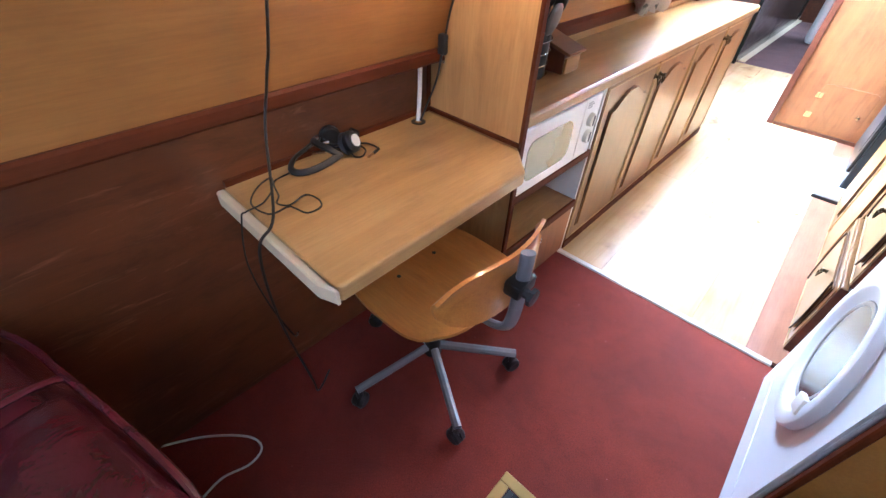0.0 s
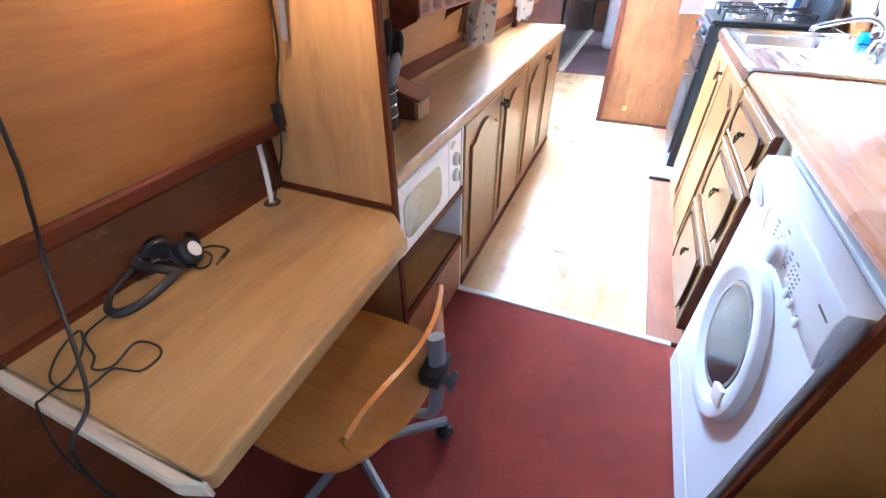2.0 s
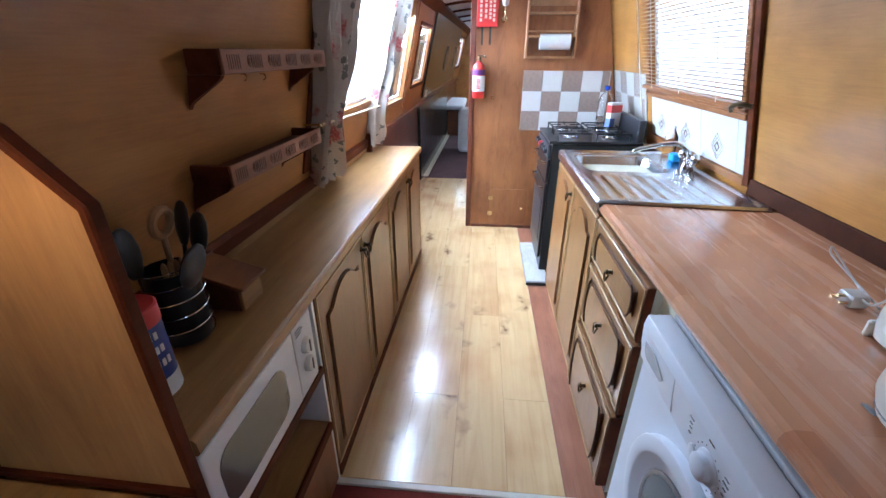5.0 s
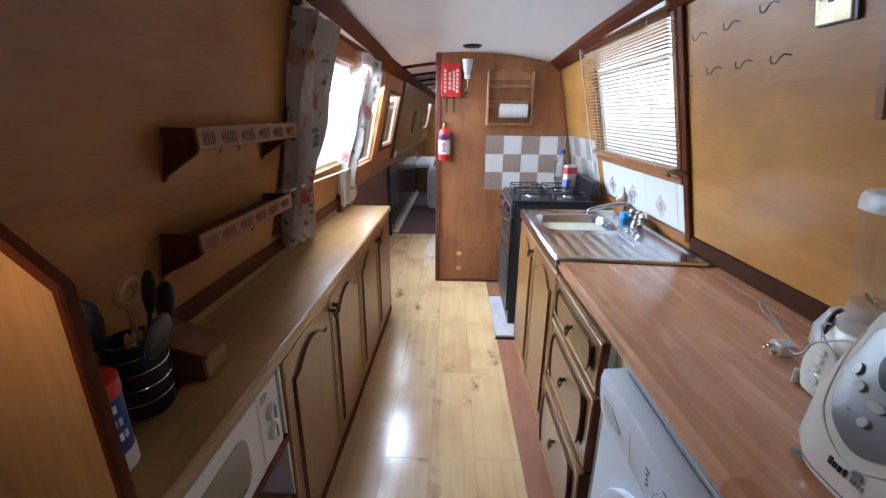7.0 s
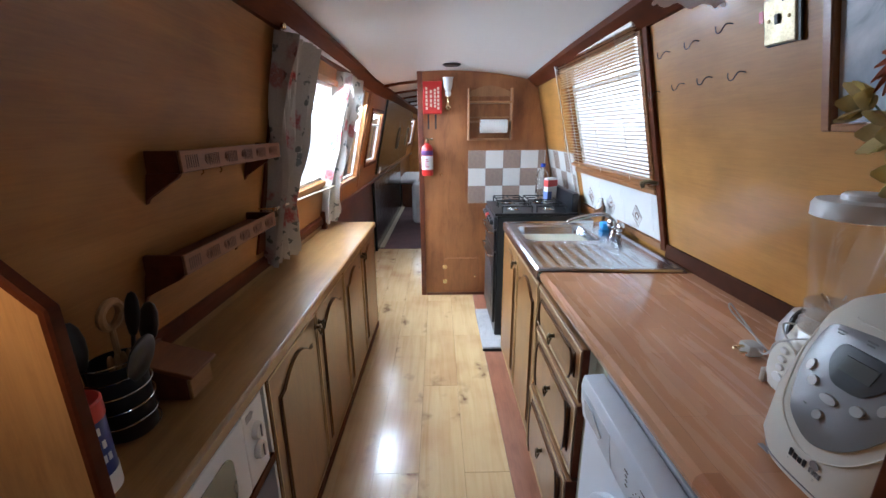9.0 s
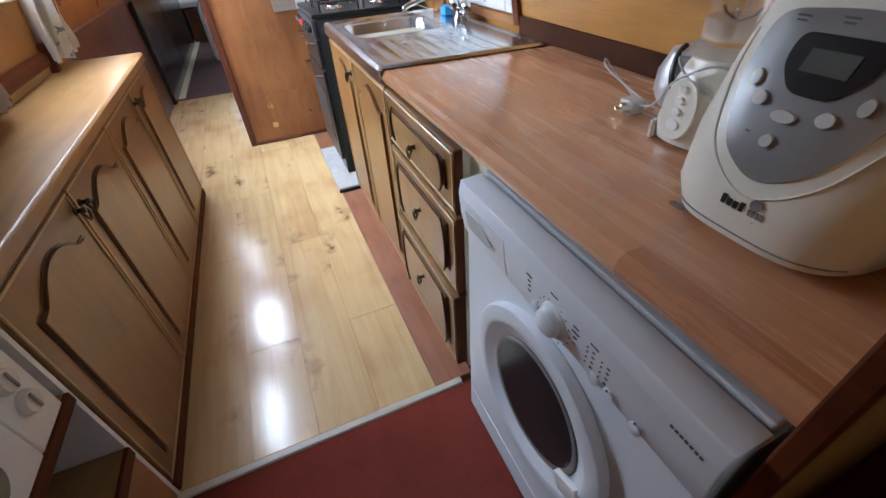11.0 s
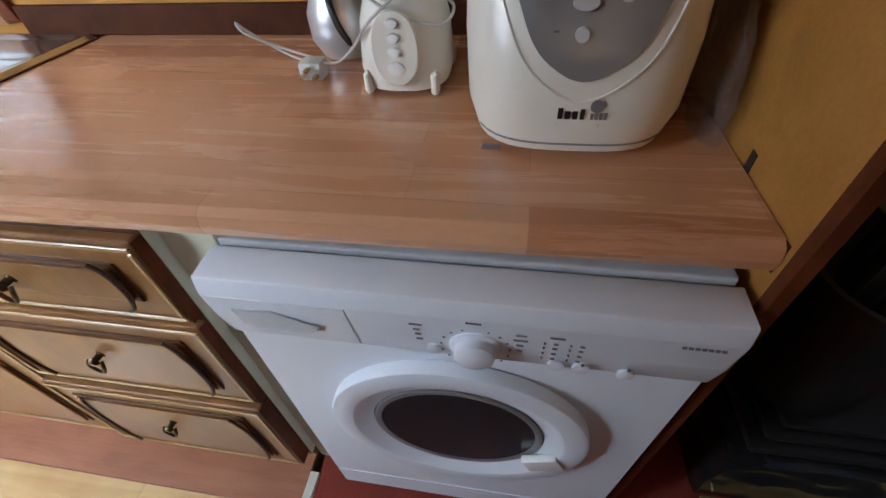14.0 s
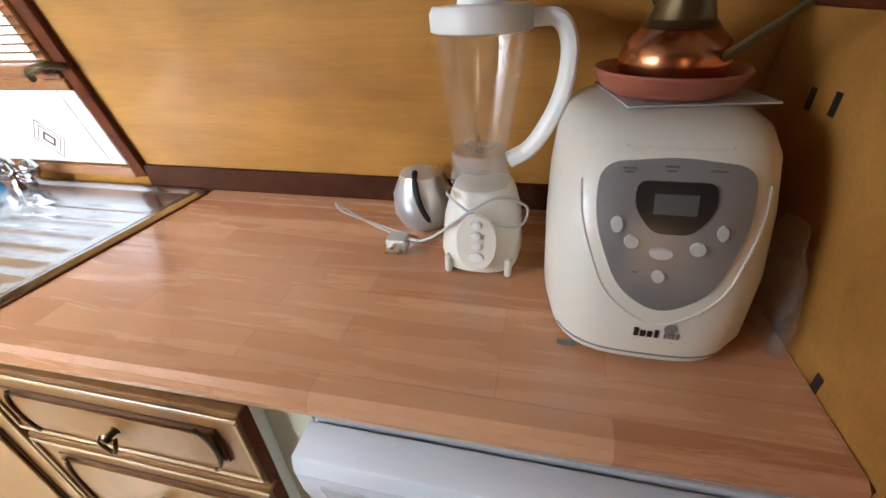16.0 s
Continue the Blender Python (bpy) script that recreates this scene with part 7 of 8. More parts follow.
for dy, dz, w in ((0.050, 0.243, 0.014), (0.050, 0.239, 0.010), (0.008, 0.246, 0.014), (0.008, 0.242, 0.010), (-0.038, 0.243, 0.016), (0.032, 0.138, 0.005)):
    part("marking", bx((front_x(MY + dy, ZT + dz) - 0.0034, MY + dy - w / 2, ZT + dz - 0.001), (front_x(MY + dy, ZT + dz) - 0.0024, MY + dy + w / 2, ZT + dz + 0.001)), SATM, sp_)
bm = bmesh.new()
x_ = front_x(MY, ZT + 0.062)
for i, (w, h) in enumerate(((0.007, 0.015), (0.008, 0.011), (0.007, 0.011), (0.006, 0.014))):
    box(bm, (x_ - 0.0015, MY + 0.018 - i * 0.0075 - w * 0.36, ZT + 0.057), (x_ + 0.004, MY + 0.018 - i * 0.0075 + w * 0.36, ZT + 0.057 + h * 0.75), m=T(0, 0, 0))
for i in range(10):
    box(bm, (x_ - 0.0015, MY + 0.018 - i * 0.0046, ZT + 0.049), (x_ + 0.004, MY + 0.0212 - i * 0.0046, ZT + 0.0518))
part("logo", bm, BLACK, BMK, "dark logo bars")
bm = bmesh.new()
for i in range(4):
    box(bm, (x_ - 0.0013, MY - 0.016 - i * 0.0045, ZT + 0.057), (x_ + 0.004, MY - 0.0128 - i * 0.0045, ZT + 0.064))
lathe(bm, [(0, 0), (0.007, 0), (0.007, 0.001), (0, 0.001)], T(x_ + 0.0004, MY - 0.018, ZT + 0.071) @ FR, 12)
part("logo", bm, GREYP, BMK, "grey logo shapes")
part("lid_grip", tube(smooth_line([(0.618, MY + 0.030, ZT + 0.271), (0.612, MY + 0.015, ZT + 0.274), (0.612, MY - 0.015, ZT + 0.274), (0.618, MY - 0.030, ZT + 0.271)], 5), 0.004, 6), IVORY, BMK, smooth=True)
part("lid_seam", tube([(front_x(MY + s * 0.128, ZT + 0.255) - 0.0, MY + s * 0.10, ZT + 0.262) for s in (-1, -0.5, 0, 0.5, 1)], 0.0012, 5), IVORY, BMK)
part("base_seam", tube([(front_x(MY + dy, ZT + 0.024) - 0.0004, MY + dy, ZT + 0.024) for dy in [-0.105 + 0.0105 * i for i in range(21)]], 0.0012, 5), GREYP, BMK)
solo("foil_scrap", bx((0.520, -0.424, ZT + 0.0005), (0.530, -0.400, ZT + 0.003), 0.001, 1), GREYP, "scrap of silver foil on the worktop", "foil", base=(0.52, -0.41, ZT))
bm = bx((0.645, -0.615, ZT + 0.2885), (0.80, -0.44, ZT + 0.2905), m=T(0.71, -0.53, 0) @ Matrix.Rotation(radians(10), 4, "Z") @ T(-0.71, 0.53, 0))
solo("paper_sheet", bm, plain("grey_paper", (0.42, 0.41, 0.39), 0.8), "sheet of paper under the saucer on the bread maker", "paper", base=(0.71, -0.55, ZT + 0.2885))

# saucer, copper jug and flowers
SZ = ZT + 0.2912
solo("plant_saucer", lt([(0, 0), (0.075, 0), (0.092, 0.008), (0.102, 0.026), (0.106, 0.030), (0.104, 0.033), (0.098, 0.028), (0.088, 0.011), (0.072, 0.005), (0, 0.005)], T(0.712, -0.508, SZ) @ Matrix.Diagonal((0.87, 0.87, 0.95, 1)), 40), TERRA, "terracotta plastic saucer on the bread maker", "saucer", base=(0.712, -0.508, SZ), smooth=True)
CJ = thing("copper_jug", "aged copper jug with brass neck holding artificial flowers", "jug", (0.718, -0.498, SZ + 0.0055), T(0, -0.013, 0))
part("body", lt([(0, 0), (0.050, 0), (0.062, 0.014), (0.066, 0.035), (0.060, 0.055), (0.044, 0.070)], T(0.718, -0.498, SZ + 0.0055), 36), COPPER, CJ, smooth=True)
part("neck", lt([(0.045, 0.070), (0.036, 0.080), (0.026, 0.105), (0.024, 0.130), (0.030, 0.160), (0.034, 0.165), (0.030, 0.165), (0.021, 0.130), (0.040, 0.070), (0.045, 0.070)], T(0.718, -0.498, SZ + 0.0055), 32), BRASSD, CJ, "tarnished brass neck", True)
part("spout", tube([(0.672, -0.540, SZ + 0.045), (0.64, -0.575, SZ + 0.085), (0.61, -0.615, SZ + 0.135)], lambda t: 0.006 - 0.003 * t, 8), BRASSD, CJ, "thin brass spout", True)
PETAL = plain("orange_petal", (0.62, 0.13, 0.035), 0.6, uneven=0.4, scale=60)
CREAMP = plain("cream_petal", (0.72, 0.60, 0.28), 0.6, uneven=0.3, scale=50)
LEAFM = plain("fabric_leaf", (0.28, 0.25, 0.08), 0.6, uneven=0.4, scale=40)
STEM = plain("stem_green", (0.10, 0.13, 0.03), 0.6)


def petal_mesh(l_, w_, material, curl):
    bm = bmesh.new()
    g_ = []
    for i in range(6):
        t = i / 5
        ww = w_ * math.sin(math.pi * min(0.97, 0.12 + 0.86 * t)) ** 0.7
        g_.append([bm.verts.new((l_ * t, ww * s, curl * t * t * l_ - 0.15 * abs(s) * ww + 0.1 * ww)) for s in (-1, -0.4, 0.4, 1)])
    for a, b in zip(g_, g_[1:]):
        for k in range(3):
            bm.faces.new((a[k], a[k + 1], b[k + 1], b[k]))
    bmesh.ops.solidify(bm, geom=bm.faces[:], thickness=0.0008)
    return mesh_of("petal", bm, material, True)


PET = {"o": petal_mesh(0.062, 0.011, PETAL, -0.25), "c": petal_mesh(0.045, 0.017, CREAMP, 0.35), "l": petal_mesh(0.045, 0.013, LEAFM, -0.3)}
rng = random.Random(11)
for kind_, px, py, pz, dx, dy, dz in (("o", 0.62, -0.345, 1.492, -0.75, 0.25, 0.30), ("o", 0.60, -0.415, 1.435, -0.9, -0.1, 0.1), ("o", 0.63, -0.46, 1.54, -0.7, 0.1, 0.6), ("o", 0.66, -0.56, 1.50, -0.6, -0.6, 0.4),
                                     ("c", 0.62, -0.305, 1.425, -0.8, 0.4, 0.1), ("c", 0.61, -0.36, 1.385, -0.8, 0.3, -0.1), ("c", 0.61, -0.405, 1.330, -0.9, 0.0, -0.1), ("c", 0.62, -0.53, 1.40, -0.8, -0.4, 0.1), ("c", 0.70, -0.40, 1.50, -0.3, 0.6, 0.5)):
    py, pz = py - 0.038, pz + 0.01
    fl = thing("artificial_flower", "orange artificial gerbera in the copper jug" if kind_ == "o" else "cream artificial lily bloom in the copper jug", "flower", (px, py, pz), group="artificial flowers")
    R_ = Vector((dx, dy, dz)).to_track_quat("Z", "Y").to_matrix().to_4x4()
    layers = ((16, 0.15, 1.0), (12, 0.5, 0.75)) if kind_ == "o" else ((6, 0.45, 1.0),)
    for cnt, tilt, sc_ in layers:
        for i in range(cnt):
            o_ = new("petal", PET[kind_])
            o_.parent = fl
            o_.matrix_basis = R_ @ Matrix.Rotation(2 * math.pi * i / cnt + rng.uniform(-0.1, 0.1), 4, "Z") @ Matrix.Rotation(-tilt + rng.uniform(-0.12, 0.12), 4, "Y") @ Matrix.Diagonal((sc_, sc_, sc_, 1))
    BASE[fl] = Vector((px, py, pz))
    part("heart", lt([(0, -0.004), (0.010, -0.002), (0.011, 0.004), (0.006, 0.008), (0, 0.009)], T(px, py, pz) @ R_, 12), LEAFM if kind_ == "o" else CREAMP, fl, smooth=True)
    part("stem", tube(smooth_line([(px, py, pz), (px + 0.35 * (0.718 - px), py + 0.35 * (-0.498 - py), pz - 0.07), (0.718, -0.498, SZ + 0.16), (0.718, -0.498, SZ + 0.05)], 5), 0.0014, 6), STEM, fl)
    for i in range(2):
        o_ = new("leaf", PET["l"])
        o_.parent = fl
        o_.matrix_basis = T(0.015, 0, -0.025) @ Matrix.Rotation(rng.uniform(0, 6.28), 4, "Z") @ Matrix.Rotation(rng.uniform(-0.6, 0.3), 4, "Y") @ Matrix.Diagonal((0.7, 0.7, 0.7, 1))

# clear bag of packing beside the end panel
BAG = [(0.001, 0.585, -0.668, 0.045, 0.012), (0.05, 0.60, -0.666, 0.058, 0.015), (0.11, 0.615, -0.668, 0.048, 0.013), (0.155, 0.62, -0.672, 0.028, 0.008)]
levels = []
for p_, q_ in zip(BAG, BAG[1:]):
    for k in range(6):
        levels.append(tuple(a_ + (b_ - a_) * k / 6 + (ZT if i_ == 0 else 0) for i_, (a_, b_) in enumerate(zip(p_, q_))))
levels.append((ZT + BAG[-1][0], *BAG[-1][1:]))
bm = loft(levels, 2.4, 44)
for v in bm.verts:
    v.co += 0.009 * noise.noise_vector(v.co * 40) + 0.006 * noise.noise_vector(v.co * 110)
    v.co.y = max(-0.6835, v.co.y)
    v.co.z = max(ZT + 0.0005, v.co.z)
solo("plastic_bag", bm, film_material("crinkled_film", 0.03, gloss=0.13), "crumpled clear plastic bag beside the bread maker", "plastic bag", base=(0.6, -0.668, ZT), smooth=False)

# ================= far end =================
def extinguisher():
    X, Y = -0.105, YB - 0.062
    e = thing("fire_extinguisher", "small red fire extinguisher with a white label", "fire extinguisher", (X, Y, 1.045))
    part("cylinder", lt([(0, 0), (0.040, 0.002), (0.044, 0.012), (0.044, 0.205), (0.036, 0.228), (0.018, 0.240), (0.016, 0.252), (0, 0.252)], T(X, Y, 1.045), 28), RED, e, smooth=True)
    part("label", lt([(0.0443, 0.05), (0.0452, 0.05), (0.0452, 0.155), (0.0443, 0.155), (0.0443, 0.05)], T(X, Y, 1.045), 28), PAPER, e, "white printed label", True)
    part("band", lt([(0.0444, 0.160), (0.0455, 0.160), (0.0455, 0.195), (0.0444, 0.195), (0.0444, 0.160)], T(X, Y, 1.045), 28), plain("violet_band", (0.12, 0.03, 0.18), 0.4), e, smooth=True)
    bm = bmesh.new()
    for i in range(5):
        box(bm, (X - 0.020, Y - 0.0462, 1.115 + i * 0.014), (X + 0.014 - 0.006 * (i % 3), Y - 0.0445, 1.121 + i * 0.014))
    part("label_bar", bm, RED, e, "red lettering bars")
    part("valve", lt([(0, 0), (0.013, 0), (0.013, 0.022), (0.009, 0.028), (0, 0.028)], T(X, Y, 1.2975), 14), BRASSD, e, smooth=True)
    part("lever", bx((X - 0.012, Y - 0.045, 1.326), (X + 0.052, Y - 0.030, 1.336), 0.003, 1, T(X, Y, 1.33) @ Matrix.Rotation(radians(12), 4, "Y") @ T(-X, -Y, -1.33)), BRASSD, e)
    part("lever", bx((X - 0.012, Y - 0.010, 1.326), (X + 0.045, Y + 0.010, 1.332), 0.002, 1), CHROME, e)
    part("wall_bracket", bx((X - 0.018, YB - 0.0165, 1.06), (X + 0.018, YB - 0.001, 1.27)), BLACK, e)


extinguisher()
FB = thing("fire_blanket", "red fire blanket box with pull tapes on the partition", "fire blanket", (-0.06, YB - 0.02, 1.51))
part("box", bx((-0.132, YB - 0.045, 1.512), (0.014, YB - 0.001, 1.748), 0.005), RED, FB)
bm = bmesh.new()
for i, (x0, z0, z1) in enumerate(((-0.112, 1.545, 1.715), (-0.078, 1.565, 1.695), (-0.048, 1.56, 1.70), (-0.022, 1.545, 1.715))):
    n_ = 6 if i != 1 else 4
    for k_ in range(n_):
        h_ = (z1 - z0) / n_
        box(bm, (x0, YB - 0.0464, z0 + k_ * h_), (x0 + 0.016, YB - 0.0452, z0 + k_ * h_ + h_ * 0.7))
part("lettering_bar", bm, plain("pale_lettering", (0.75, 0.62, 0.48), 0.5), FB, "pale lettering bars")
for x in (-0.092, -0.036):
    part("pull_tape", bx((x - 0.007, YB - 0.030, 1.40), (x + 0.007, YB - 0.027, 1.5115)), BLACK, FB, "black pull tape")
GL = thing("wall_light", "white tulip glass wall light on a brass stem", "wall light", (0.058, YB - 0.04, 1.58))
part("shade", lt([(0.018, 0.0), (0.024, 0.012), (0.034, 0.045), (0.036, 0.075), (0.043, 0.100), (0.041, 0.100), (0.034, 0.075), (0.032, 0.045), (0.022, 0.012), (0.016, 0.002), (0.018, 0.0)], T(0.060, YB - 0.055, 1.672), 24), plain("white_glass", (0.70, 0.68, 0.68), 0.25), GL, smooth=True)
part("cup", lt([(0, 0), (0.018, 0.004), (0.022, 0.02), (0.024, 0.034), (0, 0.035)], T(0.060, YB - 0.055, 1.636), 16), WHITEM, GL, smooth=True)
part("stem", tube(smooth_line([(0.060, YB - 0.002, 1.560), (0.060, YB - 0.03, 1.553), (0.060, YB - 0.055, 1.575), (0.060, YB - 0.055, 1.637)], 5), 0.006, 8), BRASS, GL, smooth=True)
part("back_plate", lt([(0, 0), (0.024, 0), (0.020, 0.010), (0, 0.014)], T(0.060, YB - 0.001, 1.560) @ Matrix.Rotation(radians(90), 4, "X"), 18), BRASS, GL, smooth=True)

# spice rack with a kitchen roll
RK = thing("wall_rack", "small pine wall rack with arched top and two rails", "wall rack", (0.385, YB - 0.04, 1.31))
RKW = wood("rack_pine", (0.30, 0.13, 0.05), (0.40, 0.19, 0.075), (0.48, 0.25, 0.11), "z", 0.45)
part("back_board", bx((0.222, YB - 0.008, 1.315), (0.545, YB - 0.001, 1.690)), PLY_UP, RK)
for x in (0.212, 0.542):
    part("side", bx((x, YB - 0.085, 1.312), (x + 0.013, YB - 0.001, 1.695), 0.003, 1), RKW, RK)
pts = [(0.2255, 1.640)] + [(0.2255 + 0.316 * i / 12, 1.672 + 0.045 * math.sin(math.pi * i / 12)) for i in range(13)] + [(0.5415, 1.640)]
part("top_arch", pr(pts, "y", YB - 0.020, YB - 0.0085), RKW, RK)
for z in (1.590, 1.478, 1.450, 1.318):
    part("rail", bx((0.2255, YB - 0.084, z), (0.5415, YB - 0.074, z + 0.010), 0.002, 1), RKW, RK)
for z in (1.585, 1.445, 1.312):
    part("shelf", bx((0.2255, YB - 0.0735, z), (0.5415, YB - 0.0085, z + 0.006)), RKW, RK)
KR = thing("kitchen_roll", "white kitchen roll lying in the rack", "kitchen roll", (0.41, YB - 0.042, 1.34))
part("paper", lt([(0.012, 0), (0.050, 0), (0.050, 0.205), (0.012, 0.205), (0.012, 0)], T(0.308, YB - 0.0635, 1.4185) @ Matrix.Rotation(radians(90), 4, "Y"), 28), PAPER, KR, smooth=True)
part("core", lt([(0.010, -0.001), (0.0118, -0.001), (0.0118, 0.206), (0.010, 0.206), (0.010, -0.001)], T(0.308, YB - 0.0635, 1.4185) @ Matrix.Rotation(radians(90), 4, "Y"), 16), CREAM, KR)
solo("cup_hook", tube(smooth_line([(0.602, YB - 0.001, 1.61), (0.602, YB - 0.014, 1.61), (0.602, YB - 0.018, 1.60), (0.602, YB - 0.010, 1.592)], 4), 0.0025, 6), BRASS, "brass cup hook on the partition", "hook", base=(0.602, YB, 1.61), smooth=True)
solo("brass_eye", tube([(0.004 + 0.010 * math.cos(a), YB - 0.012, 1.045 + 0.010 * math.sin(a)) for a in [2 * math.pi * i / 14 for i in range(14)]], 0.003, 6, True), BRASS, "small brass ring eye under the extinguisher", "ring", base=(0.004, YB - 0.012, 1.045), smooth=True)

# hatch in the foot of the partition
HT = thing("partition_hatch", "small varnished ply hatch with brass hinges", "hatch", (0.17, YB - 0.005, 0.03))
part("door", pr(rounded(0.020, 0.325, 0.035, 0.335, 0.03), "y", YB - 0.0075, YB - 0.0015, 0.001, 1), PLY_UP, HT)
for z in (0.258, 0.125):
    part("hinge", bx((0.008, YB - 0.0105, z - 0.018), (0.046, YB - 0.0078, z + 0.018), 0.001, 1), BRASS, HT, "brass butterfly hinge")
    part("hinge_pin", tube([(0.026, YB - 0.011, z - 0.02), (0.026, YB - 0.011, z + 0.02)], 0.003, 6), BRASS, HT)
part("knob", lt([(0, 0), (0.010, 0), (0.007, 0.008), (0.013, 0.016), (0.011, 0.024), (0, 0.027)], T(0.286, YB - 0.0078, 0.178) @ Matrix.Rotation(radians(90), 4, "X"), 14), BRASS, HT, "brass knob", True)

# on the cooker: bottle and carton
BT = thing("plastic_bottle", "clear plastic bottle with a blue cap on the hob", "bottle", (0.735, 2.03, 0.886))
part("body", lt([(0, 0), (0.045, 0), (0.048, 0.010), (0.047, 0.06), (0.044, 0.075), (0.047, 0.09), (0.048, 0.17), (0.034, 0.215), (0.015, 0.235), (0.014, 0.25), (0.0128, 0.25), (0.0138, 0.234), (0.0328, 0.213), (0.0465, 0.168), (0.0465, 0.012), (0, 0.002)], T(0.735, 2.03, 0.886), 28), CLEAR, BT, smooth=True)
part("cap", lt([(0, 0.246), (0.018, 0.246), (0.018, 0.272), (0, 0.274)], T(0.735, 2.03, 0.886), 20), LAMPB, BT, "blue screw cap", True)
CT = thing("powder_carton", "white, red and blue carton standing on the hob", "carton", (0.775, 1.945, 0.886), T(0.775, 1.945, 0) @ Matrix.Rotation(radians(30), 4, "Z") @ T(-0.775, -1.945, 0))
part("box", bx((0.730, 1.925, 0.886), (0.820, 1.965, 1.065), 0.002, 1), PAPER, CT)
part("print_band", bx((0.7295, 1.9245, 1.005), (0.8205, 1.9655, 1.05)), plain("carton_red", (0.5, 0.05, 0.04), 0.4), CT, "red printed band")
part("print_band", bx((0.7295, 1.9245, 0.91), (0.770, 1.9655, 0.97)), plain("carton_blue", (0.15, 0.22, 0.5), 0.4), CT, "blue printed patch")
# on the sink: cloth and washing-up bottle
solo("blue_sponge", bx((0.842, 1.13, 0.8815), (0.885, 1.185, 0.918), 0.008, 2), plain("blue_sponge_foam", (0.04, 0.28, 0.62), 0.8, bump=0.3), "blue sponge behind the tap", "sponge", base=(0.86, 1.155, 0.8815), smooth=True)
GB = thing("washing_up_bottle", "clear washing-up bottle at the back of the sink", "bottle", (0.875, 1.25, 0.881))
part("body", lt([(0, 0), (0.028, 0), (0.030, 0.008), (0.030, 0.10), (0.012, 0.13), (0.010, 0.15), (0, 0.151)], T(0.868, 1.25, 0.8805), 20), CLEAR, GB, smooth=True)

# mat in front of the cooker
MT = thing("floor_mat", "folded pale grey mat with a dark edge on the floor", "mat", (0.32, 1.73, 0.0))
part("pad", bx((0.258, 1.425, 0.002), (0.398, 2.03, 0.030), 0.007, 2), MATG, MT, smooth=True)
part("edge", bx((0.256, 1.418, 0.001), (0.398, 1.4245, 0.020), 0.002, 1), BLACK, MT, "dark bound edge")

# round vent in the ceiling
VZ = roof_z(0.083, 2.17)
CV = thing("ceiling_vent", "round black vent in the white ceiling", "vent", (0.083, 2.17, VZ - 0.005))
part("collar", lt([(0.050, 0.0), (0.064, 0.0), (0.066, -0.006), (0.052, -0.012), (0.050, 0.0)], T(0.083, 2.17, VZ - 0.001), 28), BLACK, CV, smooth=True)
part("disc", lt([(0, -0.010), (0.046, -0.010), (0.048, -0.004), (0, -0.004)], T(0.083, 2.17, VZ - 0.001), 28), BLACK, CV, smooth=True)

# far passage: black gloss lockers with oval finger holes, and dark lower panels
for i, (u0, u1) in enumerate(((3.70, 5.95), (5.97, 7.30))):
    HD = thing("side_locker", "glossy near-black side locker door with an oval hand hole", "locker", LWM @ Vector(((u0 + u1) / 2, lv(0.95), 0)), group="passage lockers")
    part("door", bx((u0, lv(0.915), -0.020), (u1, lv(1.78), -0.002), 0.004, 1, LWM), HATCH, HD)
    c_ = 5.34 if i == 0 else 6.75
    ring_ = [(c_ + 0.16 * math.cos(a), lv(1.28) + 0.150 * math.sin(a), -0.022) for a in [2 * math.pi * k / 24 for k in range(24)]]
    bm = bmesh.new()
    sweep(bm, ring_, 0.010, 6, True)
    bmesh.ops.transform(bm, matrix=LWM, verts=bm.verts[:])
    part("oval_rim", bm, BRASSD, HD, "dull brass oval rim", True)
    part("oval_plate", pr([(c_ + 0.152 * math.cos(a), lv(1.28) + 0.143 * math.sin(a)) for a in [2 * math.pi * k / 24 for k in range(24)]], "z", -0.0235, -0.0205, m=LWM), FRAMEW, HD)
for u0, u1 in ((3.75, 5.0), (5.02, 6.6)):
    solo("lower_panel", bx((-0.846, u0, 0.0), (-0.815, u1, 0.860), 0.004, 1, SK), HATCH, "black gloss lower locker front in the passage", "locker", base=(-0.83, (u0 + u1) / 2, 0.0), m=ID, group="passage lower lockers")
solo("wall_socket", bx((3.85, lv(0.91), -0.030), (3.93, lv(0.985), -0.021), 0.004, 1, LWM), WHITEM, "white socket beside the passage lockers", "socket", base=LWM @ Vector((3.89, lv(0.94), -0.021)))
WB = thing("far_bench", "low wooden bench with a white cover far down the passage", "bench", (-0.45, 7.0, 0.0))
part("box", bx((-0.80, 6.65, 0.0), (-0.42, 8.2, 0.42), 0.004, 1, SK), LOWER, WB)
part("cover", cushion(-0.78, -0.40, 6.7, 8.1, 0.425, 0.52, 0.04, 0.01), WHITEM, WB, "white cover", True)
solo("cloth_bag", cushion(-0.42, -0.20, 5.25, 5.6, 0.0, 0.62, 0.06, 0.0), WHITEM, "pale cloth bag standing on the passage carpet", "bag", base=(-0.31, 5.4, 0.0), smooth=True)


# ---- pieces laid side by side: floor boards, pink strip, wall tiles ----
FW = solo("floor_timber", bx((-0.95, 0.014, -0.05), (0.95, 3.868, -0.011)), plain("board_gap", (0.10, 0.05, 0.02), 0.7), kind="structure")
PW, PL = 0.1935, 1.21


def plank_mesh(length):
    bm = bx((-PW / 2 + 0.0004, 0.0005, -0.0105), (PW / 2 - 0.0004, length - 0.0005, 0.0), 0.0007, 1)
    return mesh_of("plank", bm, FLOORW)


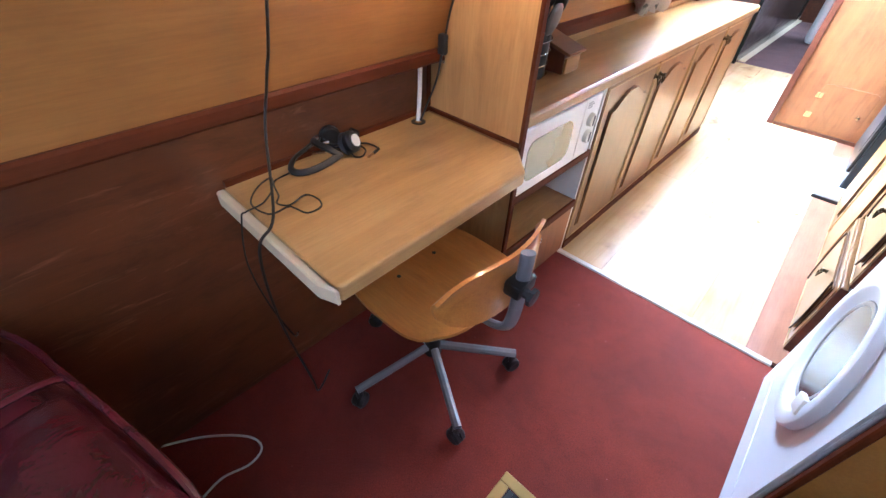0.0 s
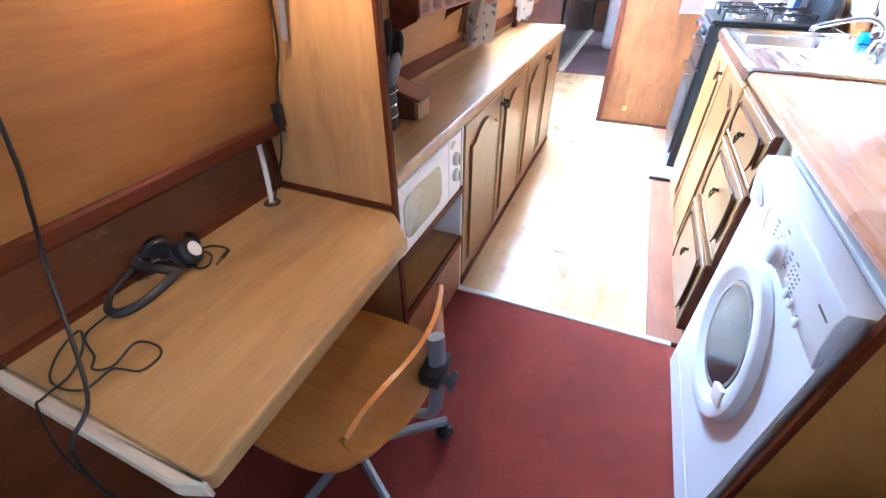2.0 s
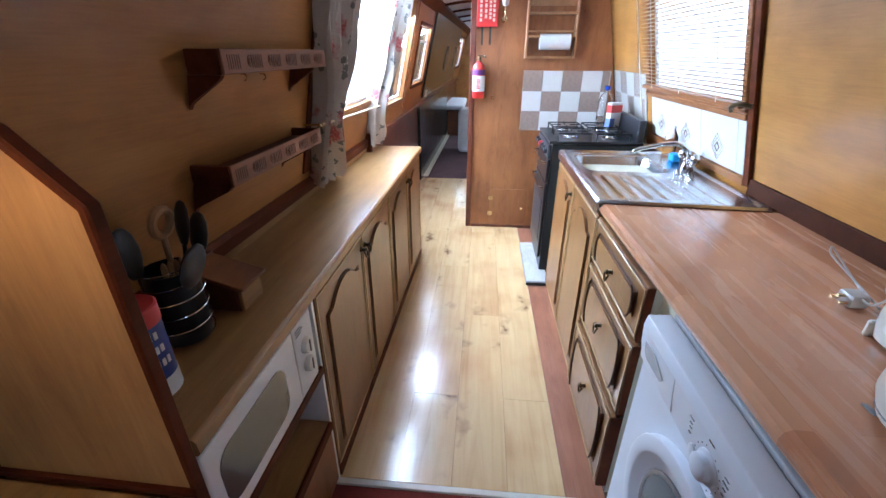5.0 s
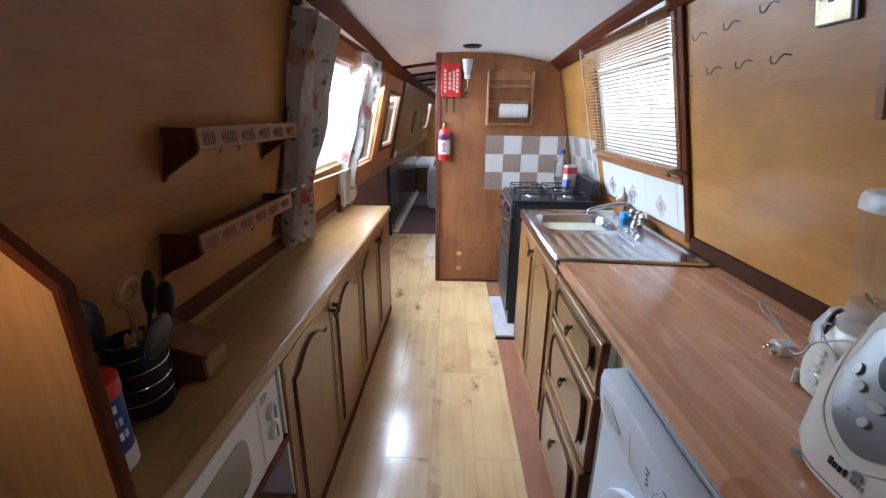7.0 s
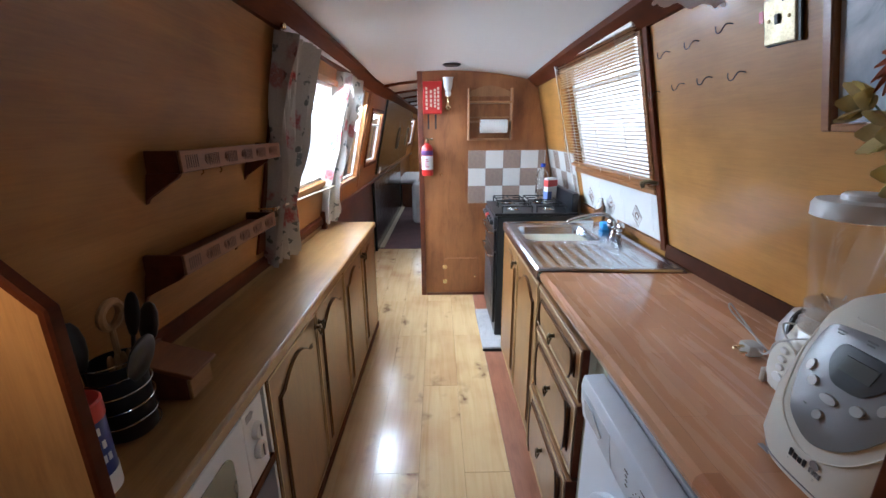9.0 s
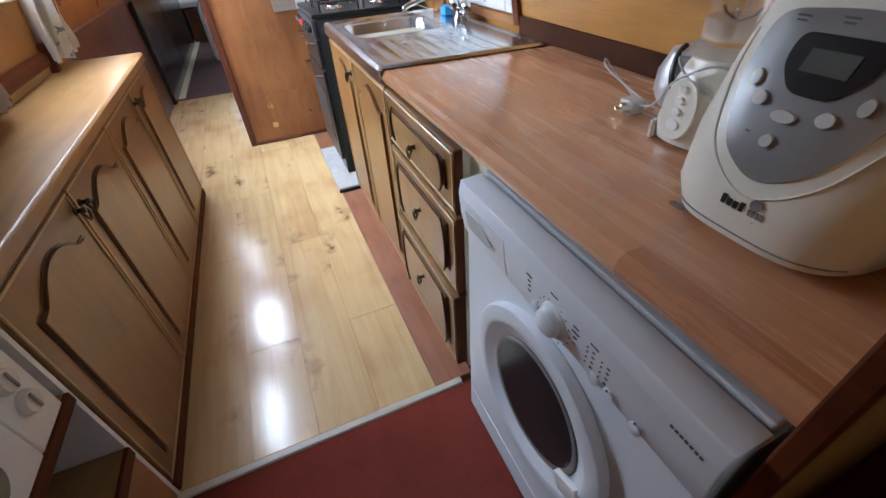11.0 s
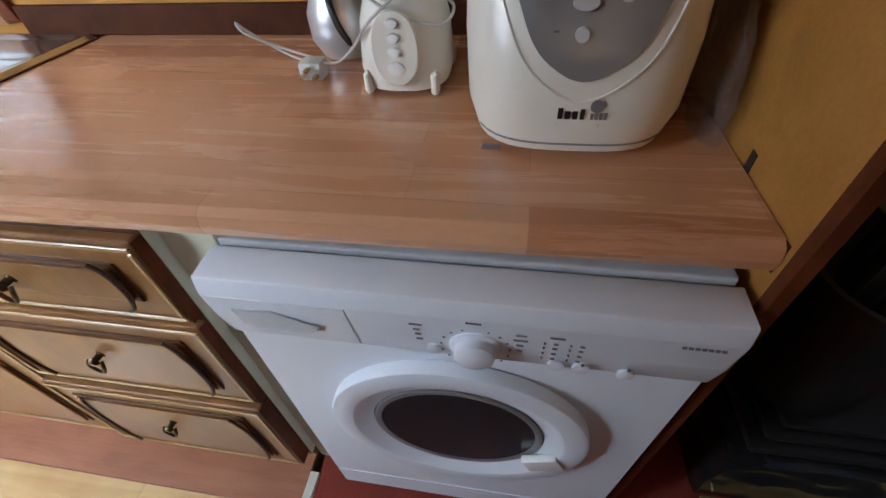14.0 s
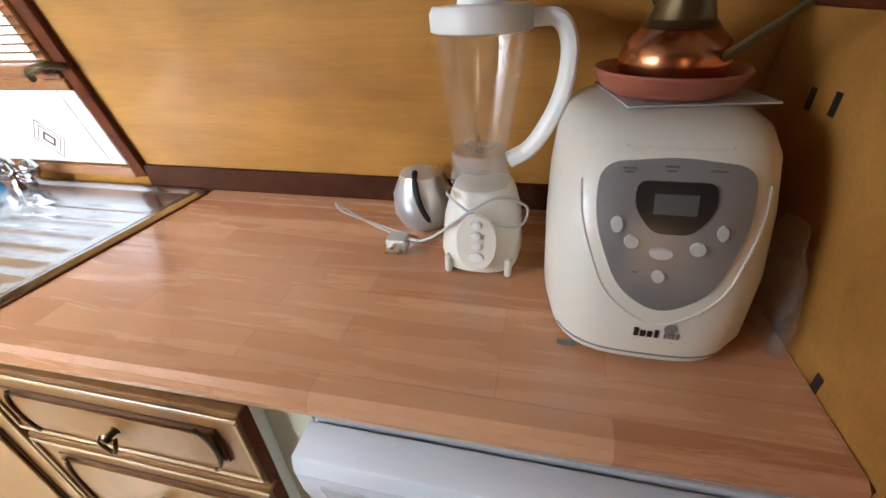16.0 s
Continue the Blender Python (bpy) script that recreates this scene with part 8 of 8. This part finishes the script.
cache = {}
for c in range(7):
    x = 0.268 - PW * (c + 0.5)
    y, first = 0.0145, True
    while y < 3.86:
        l_ = min((0.42 + 0.31 * ((c * 2) % 4) if first else PL), 3.866 - y)
        first = False
        key = round(l_, 3)
        if key not in cache:
            cache[key] = plank_mesh(l_)
        ob = new("plank", cache[key])
        ob.location = (x, y, 0.0)
        ob.parent = FW
        y += l_
for y0, y1 in ((0.0145, 1.435), (1.436, 2.38)):
    ob = part("edge_plank", bx((0.2685, y0, -0.0105), (0.40, y1, 0.0005), 0.0008, 1), PINKW, FW, "pinkish laminate edge strip")

TS = 0.1405


def tile_mesh(material, w=TS, h=TS):
    return mesh_of("tile", bx((0.001, 0.001, -0.006), (w - 0.001, h - 0.001, 0.0), 0.0012, 1), material)


TM = {k: tile_mesh(m_) for k, m_ in (("w", TILEW), ("b", TILEB))}
HALF = {k: tile_mesh(m_, 0.052) for k, m_ in (("w", TILEW), ("b", TILEB))}
TB = solo("tiled_splashback", bx((0.221, YB - 0.004, 0.811), (0.842, YB - 0.001, 1.233)), GROUT, "chequered white and brown tiled splashback behind the cooker", "tiles", base=(0.5, YB, 1.0))
for i in range(5):
    for j in range(3):
        k = "b" if (i + j) % 2 == 0 else "w"
        ob = new("tile", (TM if i < 4 else HALF)[k])
        ob.parent = TB
        ob.matrix_basis = T(-0.5, -YB, -1.0) @ T(0.221 + TS * i, YB - 0.008, 0.8115 + TS * j) @ Matrix.Rotation(radians(90), 4, "X")
TR = solo("tiled_side_splashback", bx((1.745, rv(0.90), -0.004), (2.392, rv(1.24), -0.001), m=RWM), GROUT, "chequered tiles on the leaning wall beside the cooker", "tiles", base=(0, 0, 0))
for i in range(5):
    for j in range(3):
        k = "w" if (i + j) % 2 == 0 else "b"
        if i == 4:
            ob = new("tile", HALF[k])
            ob.matrix_basis = RWM @ T(2.388 - TS * 4 - 0.0525, rv(1.24) - TS * (j + 1), -0.004) @ Matrix.Rotation(radians(0), 4, "X") @ Matrix.Diagonal((1, 1, -1, 1))
        else:
            ob = new("tile", TM[k])
            ob.matrix_basis = RWM @ T(2.388 - TS * (i + 1), rv(1.24) - TS * (j + 1), -0.004) @ Matrix.Diagonal((1, 1, -1, 1))
        ob.parent = TR
